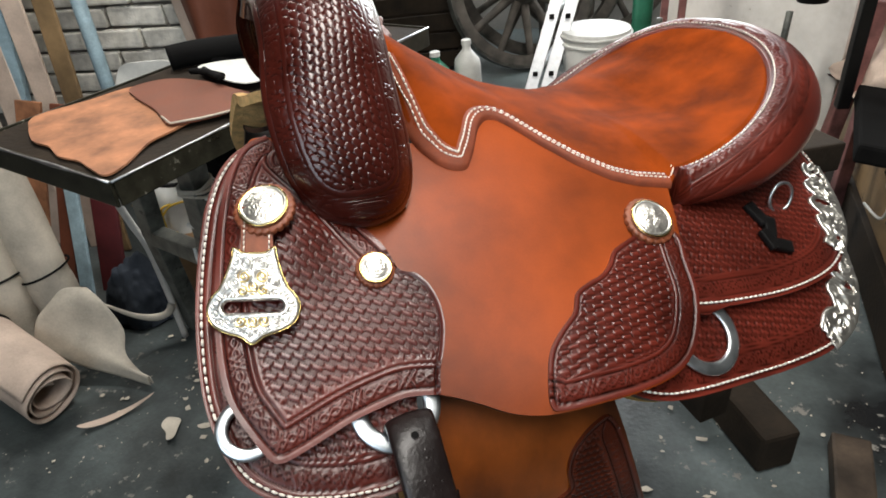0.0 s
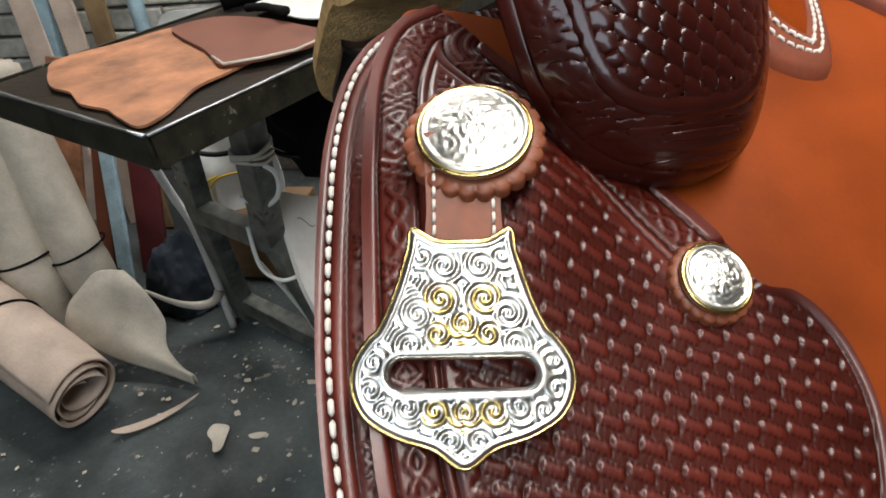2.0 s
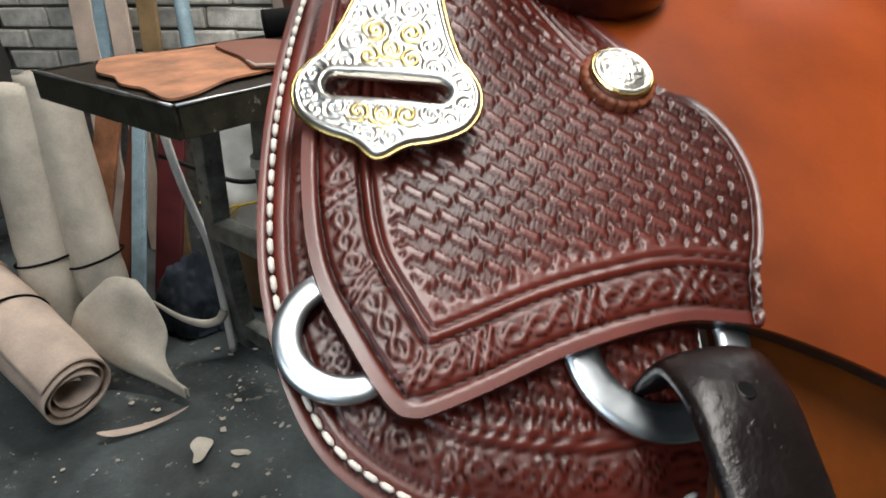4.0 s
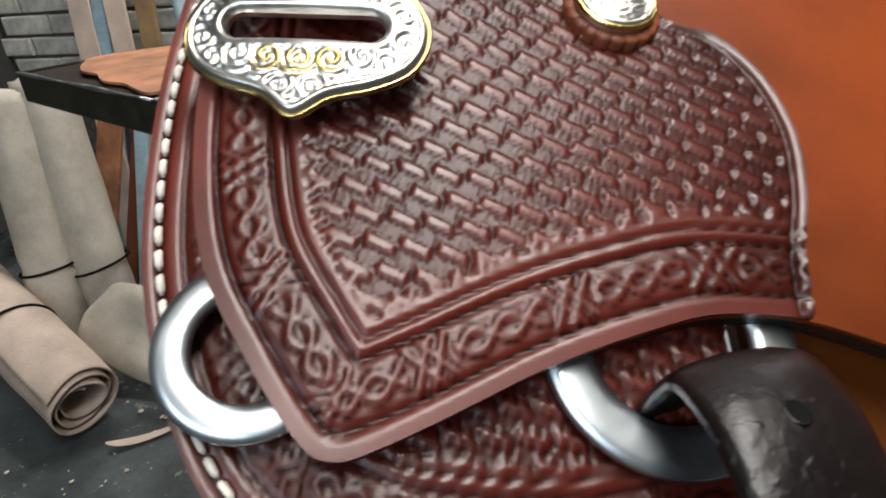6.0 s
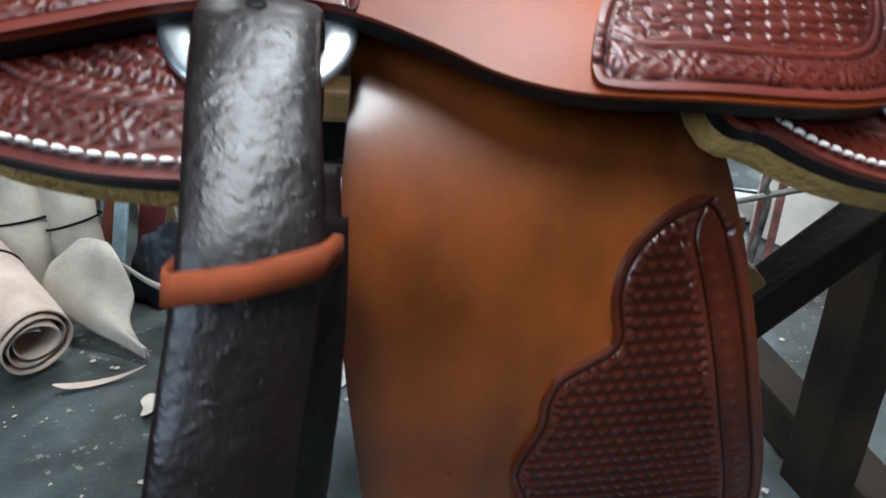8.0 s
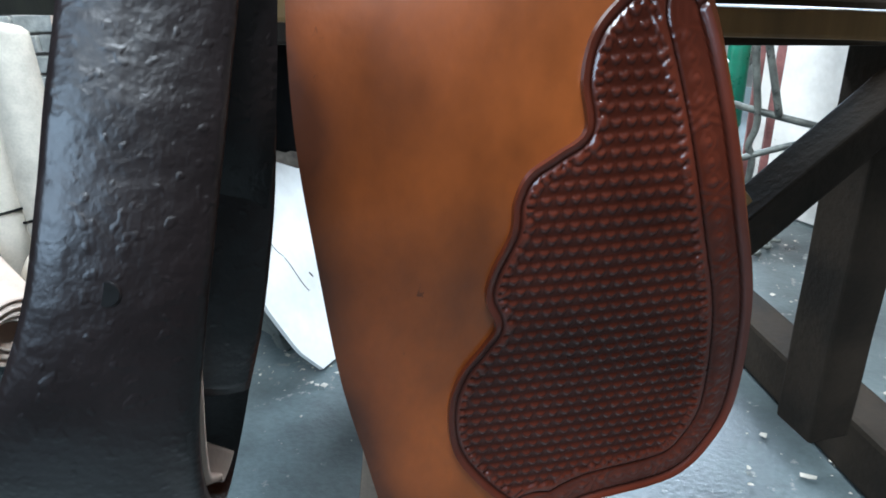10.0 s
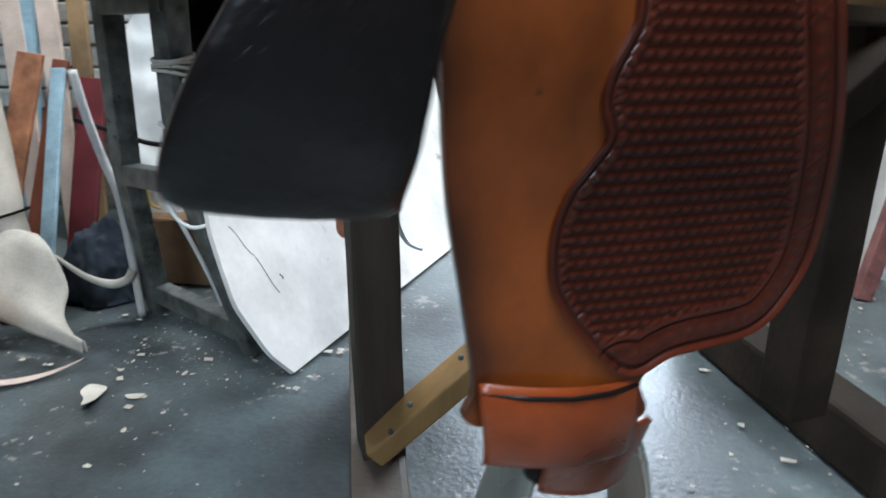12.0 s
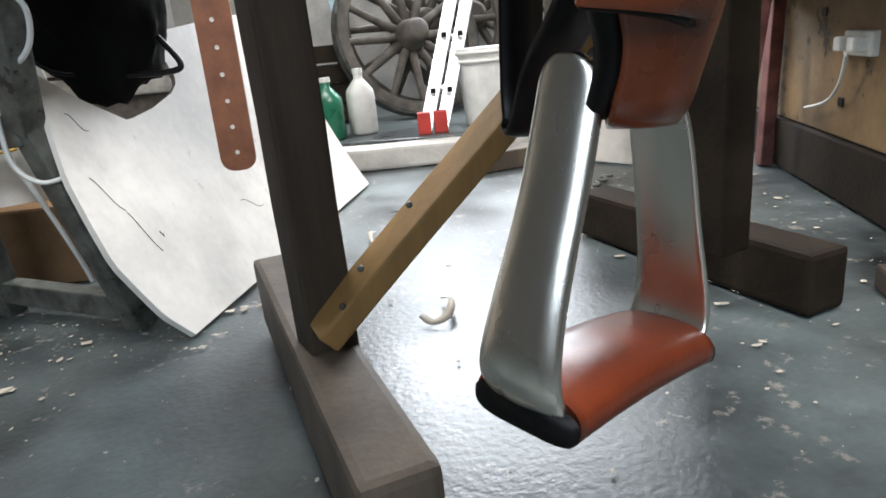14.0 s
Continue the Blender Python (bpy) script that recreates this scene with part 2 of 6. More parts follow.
def box_bm(bm, size, m=None, bevel=0.0, seg=2):
    got = bmesh.ops.create_cube(bm, size=1.0)["verts"]
    bmesh.ops.scale(bm, vec=size, verts=got)
    if bevel:
        edges = list({e for v in got for e in v.link_edges})
        got = bmesh.ops.bevel(bm, geom=edges, offset=bevel, segments=seg, affect="EDGES", profile=0.6)["verts"]
        got = list(set(got))
    if m is not None:
        bmesh.ops.transform(bm, matrix=m, verts=list(got))
    return bm


def box(name, size, m, mat, parent=None, label="", bevel=0.004, rough=0.0, cuts=0):
    bm = bmesh.new()
    box_bm(bm, size, None, min(bevel, 0.45 * min(size)))
    if cuts:
        bmesh.ops.subdivide_edges(bm, edges=[e for e in bm.edges if e.calc_length() > max(size) * 0.5], cuts=cuts, use_grid_fill=True)
        for v in bm.verts:
            k = noise.noise_vector(v.co * 9 + Vector((size[0] * 31, size[1] * 17, 0)))
            v.co += k * rough
    bmesh.ops.transform(bm, matrix=m, verts=bm.verts[:])
    return part(name, bm, mat, parent, label)


def beam(name, a, b, w, t, mat, parent=None, label="", side=(0, 1, 0), bevel=0.004, rough=0.0015, cuts=6):
    """A timber from a to b, w wide along side and t thick."""
    a, b = Vector(a), Vector(b)
    z = (b - a).normalized()
    y = Vector(side)
    y = (y - z * y.dot(z)).normalized()
    x = y.cross(z)
    m = Matrix((x, y, z)).transposed().to_4x4()
    m.translation = (a + b) / 2
    return box(name, (t, w, (b - a).length), m, mat, parent, label, bevel, rough, cuts)


def tube_data(points, radius, seg=10, closed=False, cap=True):
    pts = [Vector(p) for p in points]
    n = len(pts)
    rad = radius if isinstance(radius, (list, tuple)) else [radius] * n
    verts, faces = [], []
    ref = None
    for i, p in enumerate(pts):
        d = (pts[(i + 1) % n] - pts[i - 1]) if closed else (pts[min(i + 1, n - 1)] - pts[max(i - 1, 0)])
        d.normalize()
        if ref is None:
            ref = Vector((0, 0, 1)) if abs(d.z) < 0.9 else Vector((1, 0, 0))
        ref = (ref - d * ref.dot(d)).normalized()
        o = d.cross(ref)
        for k in range(seg):
            an = 2 * math.pi * k / seg
            verts.append(p + (ref * math.cos(an) + o * math.sin(an)) * rad[i])
    for i in range(n if closed else n - 1):
        for k in range(seg):
            a, b = i * seg + k, i * seg + (k + 1) % seg
            c, e = ((i + 1) % n) * seg + (k + 1) % seg, ((i + 1) % n) * seg + k
            faces.append((a, b, c, e))
    if cap and not closed:
        faces.append(tuple(range(seg))[::-1])
        faces.append(tuple((n - 1) * seg + k for k in range(seg)))
    return verts, faces


def tube(name, points, radius, mat, parent=None, label="", seg=10, closed=False):
    v, f = tube_data(points, radius, seg, closed)
    return mesh_ob(name, v, f, mat, parent, label)


def spline(points, per=8, closed=False):
    """A Catmull-Rom curve through points of any dimension."""
    p = np.array(points, dtype=float)
    n, out = len(p), []
    for i in range(n if closed else n - 1):
        if closed:
            a, b, c, d = p[i - 1], p[i], p[(i + 1) % n], p[(i + 2) % n]
        else:
            a, b, c, d = p[max(i - 1, 0)], p[i], p[i + 1], p[min(i + 2, n - 1)]
        for k in range(per):
            t = k / per
            out.append(0.5 * (2 * b + (c - a) * t + (2 * a - 5 * b + 4 * c - d) * t * t + (3 * b - a - 3 * c + d) * t ** 3))
    if not closed:
        out.append(p[-1])
    return np.array(out)


def resample(curve, step, closed=False):
    c = np.vstack([curve, curve[:1]]) if closed else curve
    seg = np.linalg.norm(np.diff(c, axis=0), axis=1)
    at = np.r_[0, np.cumsum(seg)]
    n = max(2, int(round(at[-1] / step)))
    want = np.linspace(0, at[-1], n + 1)
    if closed:
        want = want[:-1]
    return np.stack([np.interp(want, at, c[:, k]) for k in range(c.shape[1])], 1)


def inside(poly, pts):
    x, y = pts[:, 0], pts[:, 1]
    hit = np.zeros(len(pts), bool)
    for (x0, y0), (x1, y1) in zip(poly, np.roll(poly, -1, axis=0)):
        cross = ((y0 > y) != (y1 > y))
        hit ^= cross & (x < (x1 - x0) * (y - y0) / (y1 - y0 + 1e-15) + x0)
    return hit


def along(curve, pts):
    """For each point: the distance to an open curve and the length along it to the nearest place."""
    seg = np.diff(curve, axis=0)
    ln = np.linalg.norm(seg, axis=1)
    at = np.r_[0, np.cumsum(ln)][:-1]
    best, where = np.full(len(pts), 1e9), np.zeros(len(pts))
    for i in range(len(seg)):
        if ln[i] < 1e-9:
            continue
        t = np.clip(((pts - curve[i]) @ seg[i]) / ln[i] ** 2, 0, 1)
        dd = np.linalg.norm(pts - curve[i] - t[:, None] * seg[i], axis=1)
        m = dd < best
        best[m], where[m] = dd[m], (at[i] + t * ln[i])[m]
    return best, where


def fill(outline, step, edge=None):
    """Triangles over a closed flat outline: its own points, then an inner grid. Returns points, faces, number of rim points."""
    rim = resample(np.asarray(outline), edge or step, closed=True)
    lo, hi = rim.min(0), rim.max(0)
    gx, gy = np.meshgrid(np.arange(lo[0], hi[0], step), np.arange(lo[1], hi[1], step))
    g = np.stack([gx.ravel(), gy.ravel()], 1)
    g[:, 0] += (np.floor((g[:, 1] - lo[1]) / step + 0.5) % 2) * step * 0.5
    g = g[inside(rim, g)]
    dd, _ = along(np.vstack([rim, rim[:1]]), g)
    g = g[dd > step * 0.45]
    pts = np.vstack([rim, g])
    n = len(rim)
    res = delaunay_2d_cdt([Vector(p) for p in pts], [(i, (i + 1) % n) for i in range(n)], [list(range(n))], 1, 1e-7)
    return np.array([tuple(v) for v in res[0]]), [tuple(f) for f in res[2]], n

# ---- the saddle: s runs from front to back, u outwards on either side, h upwards ----
PSI, TAU = radians(28), radians(6)
SADDLE = Matrix(((math.cos(PSI) * math.cos(TAU), -math.sin(PSI), math.cos(PSI) * math.sin(TAU), -0.043),
                 (math.sin(PSI) * math.cos(TAU), math.cos(PSI), math.sin(PSI) * math.sin(TAU), 0.785),
                 (-math.sin(TAU), 0, math.cos(TAU), 0), (0, 0, 0, 1)))


def side_h(s, u):
    """Height of the saddle's flank over its plan."""
    s, u = np.asarray(s, float), np.abs(np.asarray(u, float))
    lump = 0.018 * np.exp(-((s + 0.285) / 0.035) ** 2 - ((u - 0.185) / 0.035) ** 2)
    swell = 0.016 * np.exp(-((s + 0.06) / 0.10) ** 2 - ((u - 0.34) / 0.06) ** 2)
    return 0.988 - 0.105 * s - 0.218 * u - 0.174 * s * s + 0.286 * s * u - 0.524 * u * u - 1.102 * u ** 3 + lump + swell


def arc(u):
    """Length down the flank from the crest to u."""
    t = np.linspace(0, 0.45, 451)
    slope = np.gradient(side_h(-0.2, t), t)
    ln = np.r_[0, np.cumsum(np.sqrt(1 + slope[1:] ** 2) * np.diff(t))]
    return np.interp(u, t, ln)


def flank(s, u, off=0.0):
    """A place on the flank, off metres out along its normal; local coordinates (y = -u)."""
    s, u = np.asarray(s, float), np.asarray(u, float)
    e = 1e-4
    hs = (side_h(s + e, u) - side_h(s - e, u)) / (2 * e)
    hu = (side_h(s, u + e) - side_h(s, u - e)) / (2 * e)
    ln = np.sqrt(1 + hs * hs + hu * hu)
    return np.stack([s - hs / ln * off, -(u - hu / ln * off), side_h(s, u) + off / ln], -1)


SHEET_RIM = [[]]


def closed_sheet(pts, faces, place, thick):
    """Verts and faces of a sheet: place(points, off) gives 3D; the back lies thick behind the front."""
    top, bot = place(pts, 0.0), place(pts, -thick)
    n = len(pts)
    edges = {}
    for f in faces:
        for a, b in zip(f, f[1:] + f[:1]):
            edges[(a, b)] = edges.get((a, b), 0) + 1
    rim = [(a, b) for a, b in edges if (b, a) not in edges]
    at = {}
    for a, b in rim:
        at.setdefault(a, 2 * n + 2 * len(at))
        at.setdefault(b, 2 * n + 2 * len(at))
    extra = [w for a in at for w in (top[a], bot[a])]
    walls = [(at[a], at[a] + 1, at[b] + 1, at[b]) for a, b in rim]
    SHEET_RIM[0] = list(at)
    return np.vstack([top, bot, np.array(extra)]), [*faces, *[tuple(n + i for i in f[::-1]) for f in faces], *walls]


def basket(x, y, q=0.0092, p=0.0072, shift=0.5):
    """Basket-weave stamping: long flat slanting strands over short ribbed uprights. Relief from 0 to 1."""
    row = np.round(y / p)
    fy = y / p - row
    fx = x / q + shift * row
    fx = fx - np.round(fx)
    lean = np.abs(fy - 0.38 * fx)
    edge = np.clip((0.46 - np.abs(fx)) / 0.05, 0, 1) * np.clip((0.27 - lean) / 0.06, 0, 1)
    strand = edge * (0.97 - 0.25 * fx * fx - 0.16 * fx)
    # sunken gap round each strand; recess colours it dark as the strand's shade
    groove = np.clip((0.50 - np.abs(fx)) / 0.05, 0, 1) * np.clip((0.34 - lean) / 0.06, 0, 1)
    up = (0.45 + 0.06 * np.sin(x / q * 44)) * (1 - 0.9 * groove)
    return np.clip(np.maximum(strand, up), 0, 1)


def rope(d, l, mid, wave=0.0085, amp=0.0026, barb=0.036):
    """Twisted wire with barbs along a border: d from the edge, l along it."""
    ph = 2 * np.pi * l / (2 * wave)
    a, b = d - mid - amp * np.sin(ph), d - mid + amp * np.sin(ph)
    out = np.maximum(np.exp(-(a / 0.0013) ** 2), np.exp(-(b / 0.0013) ** 2))
    k = l / barb - np.round(l / barb)
    x, y = k * barb, d - mid
    star = np.zeros_like(d)
    for tilt in (0.62, -0.62):
        for shift in (-0.0022, 0.0022):
            star = np.maximum(star, np.exp(-(((x - shift) - tilt * y) / 0.0011) ** 2) * (np.abs(y) < 0.0068))
    near = np.abs(x) < 0.0062
    return np.where(near, star, out)


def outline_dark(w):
    """Darkens the cuts beside a raised figure: antique dye, with shade put into the colour."""
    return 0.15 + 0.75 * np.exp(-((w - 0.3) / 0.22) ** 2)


def line(d, at, w=0.0008):
    return np.exp(-((d - at) / w) ** 2)


saddle = tagged(empty("western_saddle", SADDLE), "tooled red-brown leather western saddle with rust suede seat on stand", "saddle")


def sheet(name, outline, off, thick, mat, parent=saddle, label="", step=0.01, edge=0.005, relief=None, side=1, depth=0.0014):
    pts, faces, n = fill(outline, step, edge)
    r, rec = (relief(pts) if relief else (np.zeros(len(pts)), np.zeros(len(pts))))

    def place(p, o):
        w = flank(p[:, 0], p[:, 1], off + o + (depth * r if o == 0 else 0))
        if side < 0:
            w[:, 1] *= -1
        return w
    v, f = closed_sheet(pts, faces, place, thick)
    if side < 0:
        f = [q[::-1] for q in f]
    return mesh_ob(name, v, f, mat, parent, label, attr=np.r_[rec, rec, np.repeat(rec[SHEET_RIM[0]], 2)])


def to_flat(p):
    return np.stack([p[:, 0], arc(np.abs(p[:, 1]))], 1)


# outlines in plan (s, u)
FLAP = [(-0.200, 0.120), (-0.278, 0.089), (-0.298, 0.098), (-0.314, 0.123), (-0.325, 0.158), (-0.334, 0.195), (-0.341, 0.227), (-0.3435, 0.254),
        (-0.341, 0.278), (-0.331, 0.297), (-0.321, 0.311), (-0.314, 0.3145), (-0.305, 0.314), (-0.288, 0.311), (-0.263, 0.306), (-0.239, 0.303),
        (-0.218, 0.302), (-0.194, 0.306), (-0.168, 0.317), (-0.147, 0.328), (-0.127, 0.335), (-0.105, 0.339), (-0.077, 0.341), (-0.041, 0.341),
        (-0.005, 0.336), (0.021, 0.325), (0.040, 0.307), (0.054, 0.283), (0.059, 0.256), (0.065, 0.232), (0.073, 0.208), (0.080, 0.175), (0.045, 0.165), (-0.02, 0.125), (-0.064, 0.080),
        (-0.10, 0.115), (-0.125, 0.135), (-0.15, 0.115)]
flap_curve = spline(FLAP, 6, True)
FRONT_EDGE = spline(FLAP[1:18], 8)
FPAN = FLAP[1:18] + [(-0.1930, 0.304), (-0.1895, 0.293), (-0.1815, 0.279), (-0.1760, 0.262), (-0.178, 0.244), (-0.187, 0.2305), (-0.200, 0.2245),
                     (-0.207, 0.206), (-0.224, 0.182), (-0.246, 0.152), (-0.263, 0.118)]
fpan_curve = np.vstack([spline(FPAN[:17], 8), spline(FPAN[17:], 8)])
FPAN_RIGHT = spline(FPAN[17:24], 8)
FORK_EDGE = spline(FPAN[24:], 8)
RPAN = [(0.012, 0.232), (-0.002, 0.2365), (-0.012, 0.241), (-0.022, 0.251), (-0.034, 0.258), (-0.048, 0.262), (-0.062, 0.268), (-0.071, 0.281), (-0.087, 0.291),
        (-0.101, 0.302), (-0.109, 0.315), (-0.1145, 0.333), (-0.105, 0.3378), (-0.077, 0.3398), (-0.041, 0.3398), (-0.005, 0.3348), (0.0205, 0.324), (0.039, 0.306),
        (0.0525, 0.283), (0.0575, 0.256), (0.061, 0.236), (0.045, 0.222)]
rpan_curve = spline(RPAN, 6, True)
RPAN_EDGE = spline(RPAN[11:21], 8)


def front_relief(p):
    f = to_flat(p)
    d, l = along(to_flat(FRONT_EDGE), f)
    dr, _ = along(to_flat(FPAN_RIGHT), f)
    df, lf = along(to_flat(FORK_EDGE), f)
    l = np.where(df < d, lf, l)
    d = np.minimum(d, df)
    inner = np.clip((d - 0.0265) / 0.0015, 0, 1) * np.clip((dr - 0.004) / 0.001, 0, 1)
    c, s_ = math.cos(0.30), math.sin(0.30)
    weave = basket(f[:, 0] * c + f[:, 1] * s_, -f[:, 0] * s_ + f[:, 1] * c)
    shell = np.clip(1.1 - ((((l / 0.0062) % 1) - 0.5) / 0.42) ** 2 - ((d - 0.0285) / 0.0024) ** 2, 0, 1)
    wire = rope(d, l, 0.0125)
    grooves = np.maximum.reduce([line(d, 0.0055), line(d, 0.0195), line(d, 0.0235, 0.0006), line(dr, 0.0035, 0.0007)])
    band = (d > 0.0055) & (d < 0.0195)
    r = np.where(band, 0.56 + 0.40 * wire, np.where(inner > 0.5, np.maximum(weave, shell * (d < 0.031)) * 0.95, 0.85)) - 0.9 * grooves
    r = r + 0.5 * np.exp(-(dr / 0.002) ** 2)
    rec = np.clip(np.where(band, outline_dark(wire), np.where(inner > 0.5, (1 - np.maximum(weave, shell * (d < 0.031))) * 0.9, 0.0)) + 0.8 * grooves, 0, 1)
    return r, rec


def rear_relief(p):
    f = to_flat(p)
    d, l = along(to_flat(RPAN_EDGE), f)
    dr, _ = along(to_flat(rpan_curve), f)
    inner = np.clip((d - 0.0245) / 0.0015, 0, 1) * np.clip((dr - 0.0055) / 0.001, 0, 1)
    c, s_ = math.cos(-0.25), math.sin(-0.25)
    weave = basket(f[:, 0] * c + f[:, 1] * s_, -f[:, 0] * s_ + f[:, 1] * c)
    wire = rope(d, l, 0.0125)
    grooves = np.maximum.reduce([line(d, 0.0055), line(d, 0.0195), line(d, 0.0235, 0.0006), line(dr, 0.0045, 0.0008)])
    band = (d > 0.0055) & (d < 0.0195)
    r = np.where(band, 0.56 + 0.40 * wire, np.where(inner > 0.5, weave * 0.95, 0.85)) - 0.9 * grooves
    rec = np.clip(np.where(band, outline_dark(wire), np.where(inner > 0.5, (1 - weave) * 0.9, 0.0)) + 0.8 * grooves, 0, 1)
    return r, rec


# skirts
SKIRT_F = [(-0.20, 0.080), (-0.277, 0.080), (-0.302, 0.088), (-0.321, 0.108), (-0.336, 0.138), (-0.346, 0.170), (-0.353, 0.202), (-0.3575, 0.231), (-0.3595, 0.263),
           (-0.357, 0.285), (-0.350, 0.306), (-0.338, 0.322), (-0.316, 0.335), (-0.294, 0.341), (-0.271, 0.345), (-0.243, 0.347), (-0.226, 0.345), (-0.216, 0.330), (-0.205, 0.28), (-0.19, 0.20), (-0.19, 0.13)]
SKIRT_R = [(-0.06, 0.20), (-0.06, 0.325), (-0.034, 0.342), (-0.006, 0.349), (0.029, 0.3495), (0.087, 0.346), (0.141, 0.343), (0.194, 0.336), (0.232, 0.320), (0.256, 0.294),
           (0.268, 0.262), (0.285, 0.20), (0.295, 0.12), (0.27, 0.10), (0.15, 0.18)]
RJOCK = [(0.03, 0.22), (0.045, 0.292), (0.088, 0.294), (0.156, 0.2925), (0.213, 0.283), (0.248, 0.267), (0.274, 0.240), (0.292, 0.203), (0.303, 0.165), (0.308, 0.115), (0.28, 0.11), (0.20, 0.165), (0.10, 0.20)]


def skirt_relief(curve, seam=0.0042):
    def relief(p):
        f = to_flat(p)
        d, l = along(to_flat(curve), f)
        wire = rope(d, l, 0.019)
        weave = basket(f[:, 0] * 0.98 + f[:, 1] * 0.2, -f[:, 0] * 0.2 + f[:, 1] * 0.98)
        grooves = np.maximum.reduce([line(d, seam, 0.0012), line(d, 0.0105), line(d, 0.0265), line(d, 0.0305, 0.0006)])
        band = (d > 0.0115) & (d < 0.026)
        inner = d > 0.033
        r = np.where(band, 0.56 + 0.40 * wire, np.where(inner, weave * 0.95, 0.85)) - 0.9 * grooves
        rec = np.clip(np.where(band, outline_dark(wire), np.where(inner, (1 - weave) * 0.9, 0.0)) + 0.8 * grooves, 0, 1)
        return r, rec
    return relief


def stitches(name, curve, off, gap, length, parent, inset=0.0042, wide=0.0011, side=1, label="white saddle stitching"):
    """White lace: a short rounded stitch every gap along a plan curve, inset from it."""
    c = resample(curve, gap)
    tang = np.gradient(c, axis=0)
    tang /= np.linalg.norm(tang, axis=1)[:, None]
    nor = np.stack([-tang[:, 1], tang[:, 0]], 1) * inset
    verts, faces = [], []
    for q, t in zip(c + nor, tang):
        ends = np.array([q - t * length / 2, q - t * length * 0.3, q, q + t * length * 0.3, q + t * length / 2])
        lift = np.array([-0.0008, 0.0002, 0.0006, 0.0002, -0.0008])
        w = [flank(e[0], e[1], off + k) for e, k in zip(ends, lift)]
        v, f = tube_data(w, [wide * 0.5, wide, wide, wide, wide * 0.5], 5)
        k = len(verts)
        verts += v
        faces += [tuple(k + i for i in g) for g in f]
    return mesh_ob(name, verts, faces, THREAD, parent, label)


front_skirt_edge, rear_skirt_edge, rear_jockey_edge = spline(SKIRT_F[1:17], 6), spline(SKIRT_R[1:12], 6), spline(RJOCK[1:10], 6)
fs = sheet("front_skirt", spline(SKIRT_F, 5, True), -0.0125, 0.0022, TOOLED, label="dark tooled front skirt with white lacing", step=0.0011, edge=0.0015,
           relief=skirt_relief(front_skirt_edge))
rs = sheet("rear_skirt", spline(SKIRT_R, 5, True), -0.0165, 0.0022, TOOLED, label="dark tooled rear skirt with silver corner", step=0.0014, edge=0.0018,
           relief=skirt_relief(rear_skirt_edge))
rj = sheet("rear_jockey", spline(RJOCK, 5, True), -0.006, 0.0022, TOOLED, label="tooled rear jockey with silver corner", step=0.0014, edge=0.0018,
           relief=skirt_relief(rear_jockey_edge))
stitches("stitching", front_skirt_edge, -0.0108, 0.0056, 0.0043, fs, inset=-0.0044)
stitches("stitching", rear_skirt_edge, -0.0148, 0.0056, 0.0040, rs, inset=-0.0044)
stitches("stitching", rear_jockey_edge, -0.0043, 0.0056, 0.0040, rj, inset=-0.0035)
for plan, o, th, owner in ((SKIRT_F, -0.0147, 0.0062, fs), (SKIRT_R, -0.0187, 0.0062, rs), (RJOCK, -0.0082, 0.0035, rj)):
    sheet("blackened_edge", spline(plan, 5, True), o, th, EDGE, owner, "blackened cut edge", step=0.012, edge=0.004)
for lining, o in ((SKIRT_F, -0.0215), (SKIRT_R, -0.0255)):
    sheet("fleece_lining", spline(lining, 4, True), o, 0.012, FLEECE, label="tan fleece lining", step=0.012, edge=0.008)
    sheet("skirt", spline([(-0.20 + (s_ + 0.20) * (0.62 if s_ < -0.2 else 1), u_) for s_, u_ in lining], 4, True), o + 0.01, 0.012, LITFLEECE, label="far skirt with tan fleece, coloured as if lit", step=0.014, edge=0.008, side=-1)
flap = sheet("seat_jockey", flap_curve, 0.0, 0.0018, LEATHER, label="smooth orange seat jockey leather", step=0.006, edge=0.0025)
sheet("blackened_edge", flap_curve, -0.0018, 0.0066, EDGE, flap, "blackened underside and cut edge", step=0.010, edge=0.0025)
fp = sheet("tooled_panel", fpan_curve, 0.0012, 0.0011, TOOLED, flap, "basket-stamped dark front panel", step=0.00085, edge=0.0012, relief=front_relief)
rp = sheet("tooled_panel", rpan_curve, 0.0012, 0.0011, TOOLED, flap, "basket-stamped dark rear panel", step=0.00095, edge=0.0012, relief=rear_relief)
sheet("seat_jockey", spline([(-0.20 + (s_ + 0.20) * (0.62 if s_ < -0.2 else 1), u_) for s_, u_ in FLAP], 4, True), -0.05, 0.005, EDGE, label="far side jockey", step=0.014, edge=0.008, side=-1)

# ---- seat and cantle ----
def seat_edge(s):
    """Half width of the suede seat along the saddle."""
    xs = [-0.165, -0.157, -0.15, -0.138, -0.126, -0.113, -0.10, -0.088, -0.077, -0.064, -0.051, -0.028, -0.004, 0.023, 0.049, 0.085]
    us = [0.03, 0.085, 0.122, 0.140, 0.148, 0.149, 0.130, 0.108, 0.094, 0.091, 0.103, 0.132, 0.156, 0.175, 0.184, 0.189]
    return np.interp(s, xs, us)


def rim_point(ph, s0=0.085, a=0.206, b=0.189, h0=0.932, dh=0.074, ex=1.3):
    c = max(0.0, math.cos(ph))
    q = np.array([s0 + a * c, b * math.sin(ph), h0 + dh * c ** ex])
    if ph < 0:
        k = float(np.interp(q[0], [0.12, 0.27], [1.0, 0.0]))
        q[1] *= 1 - 0.26 * k
        q[2] -= 0.042 * k
    return q


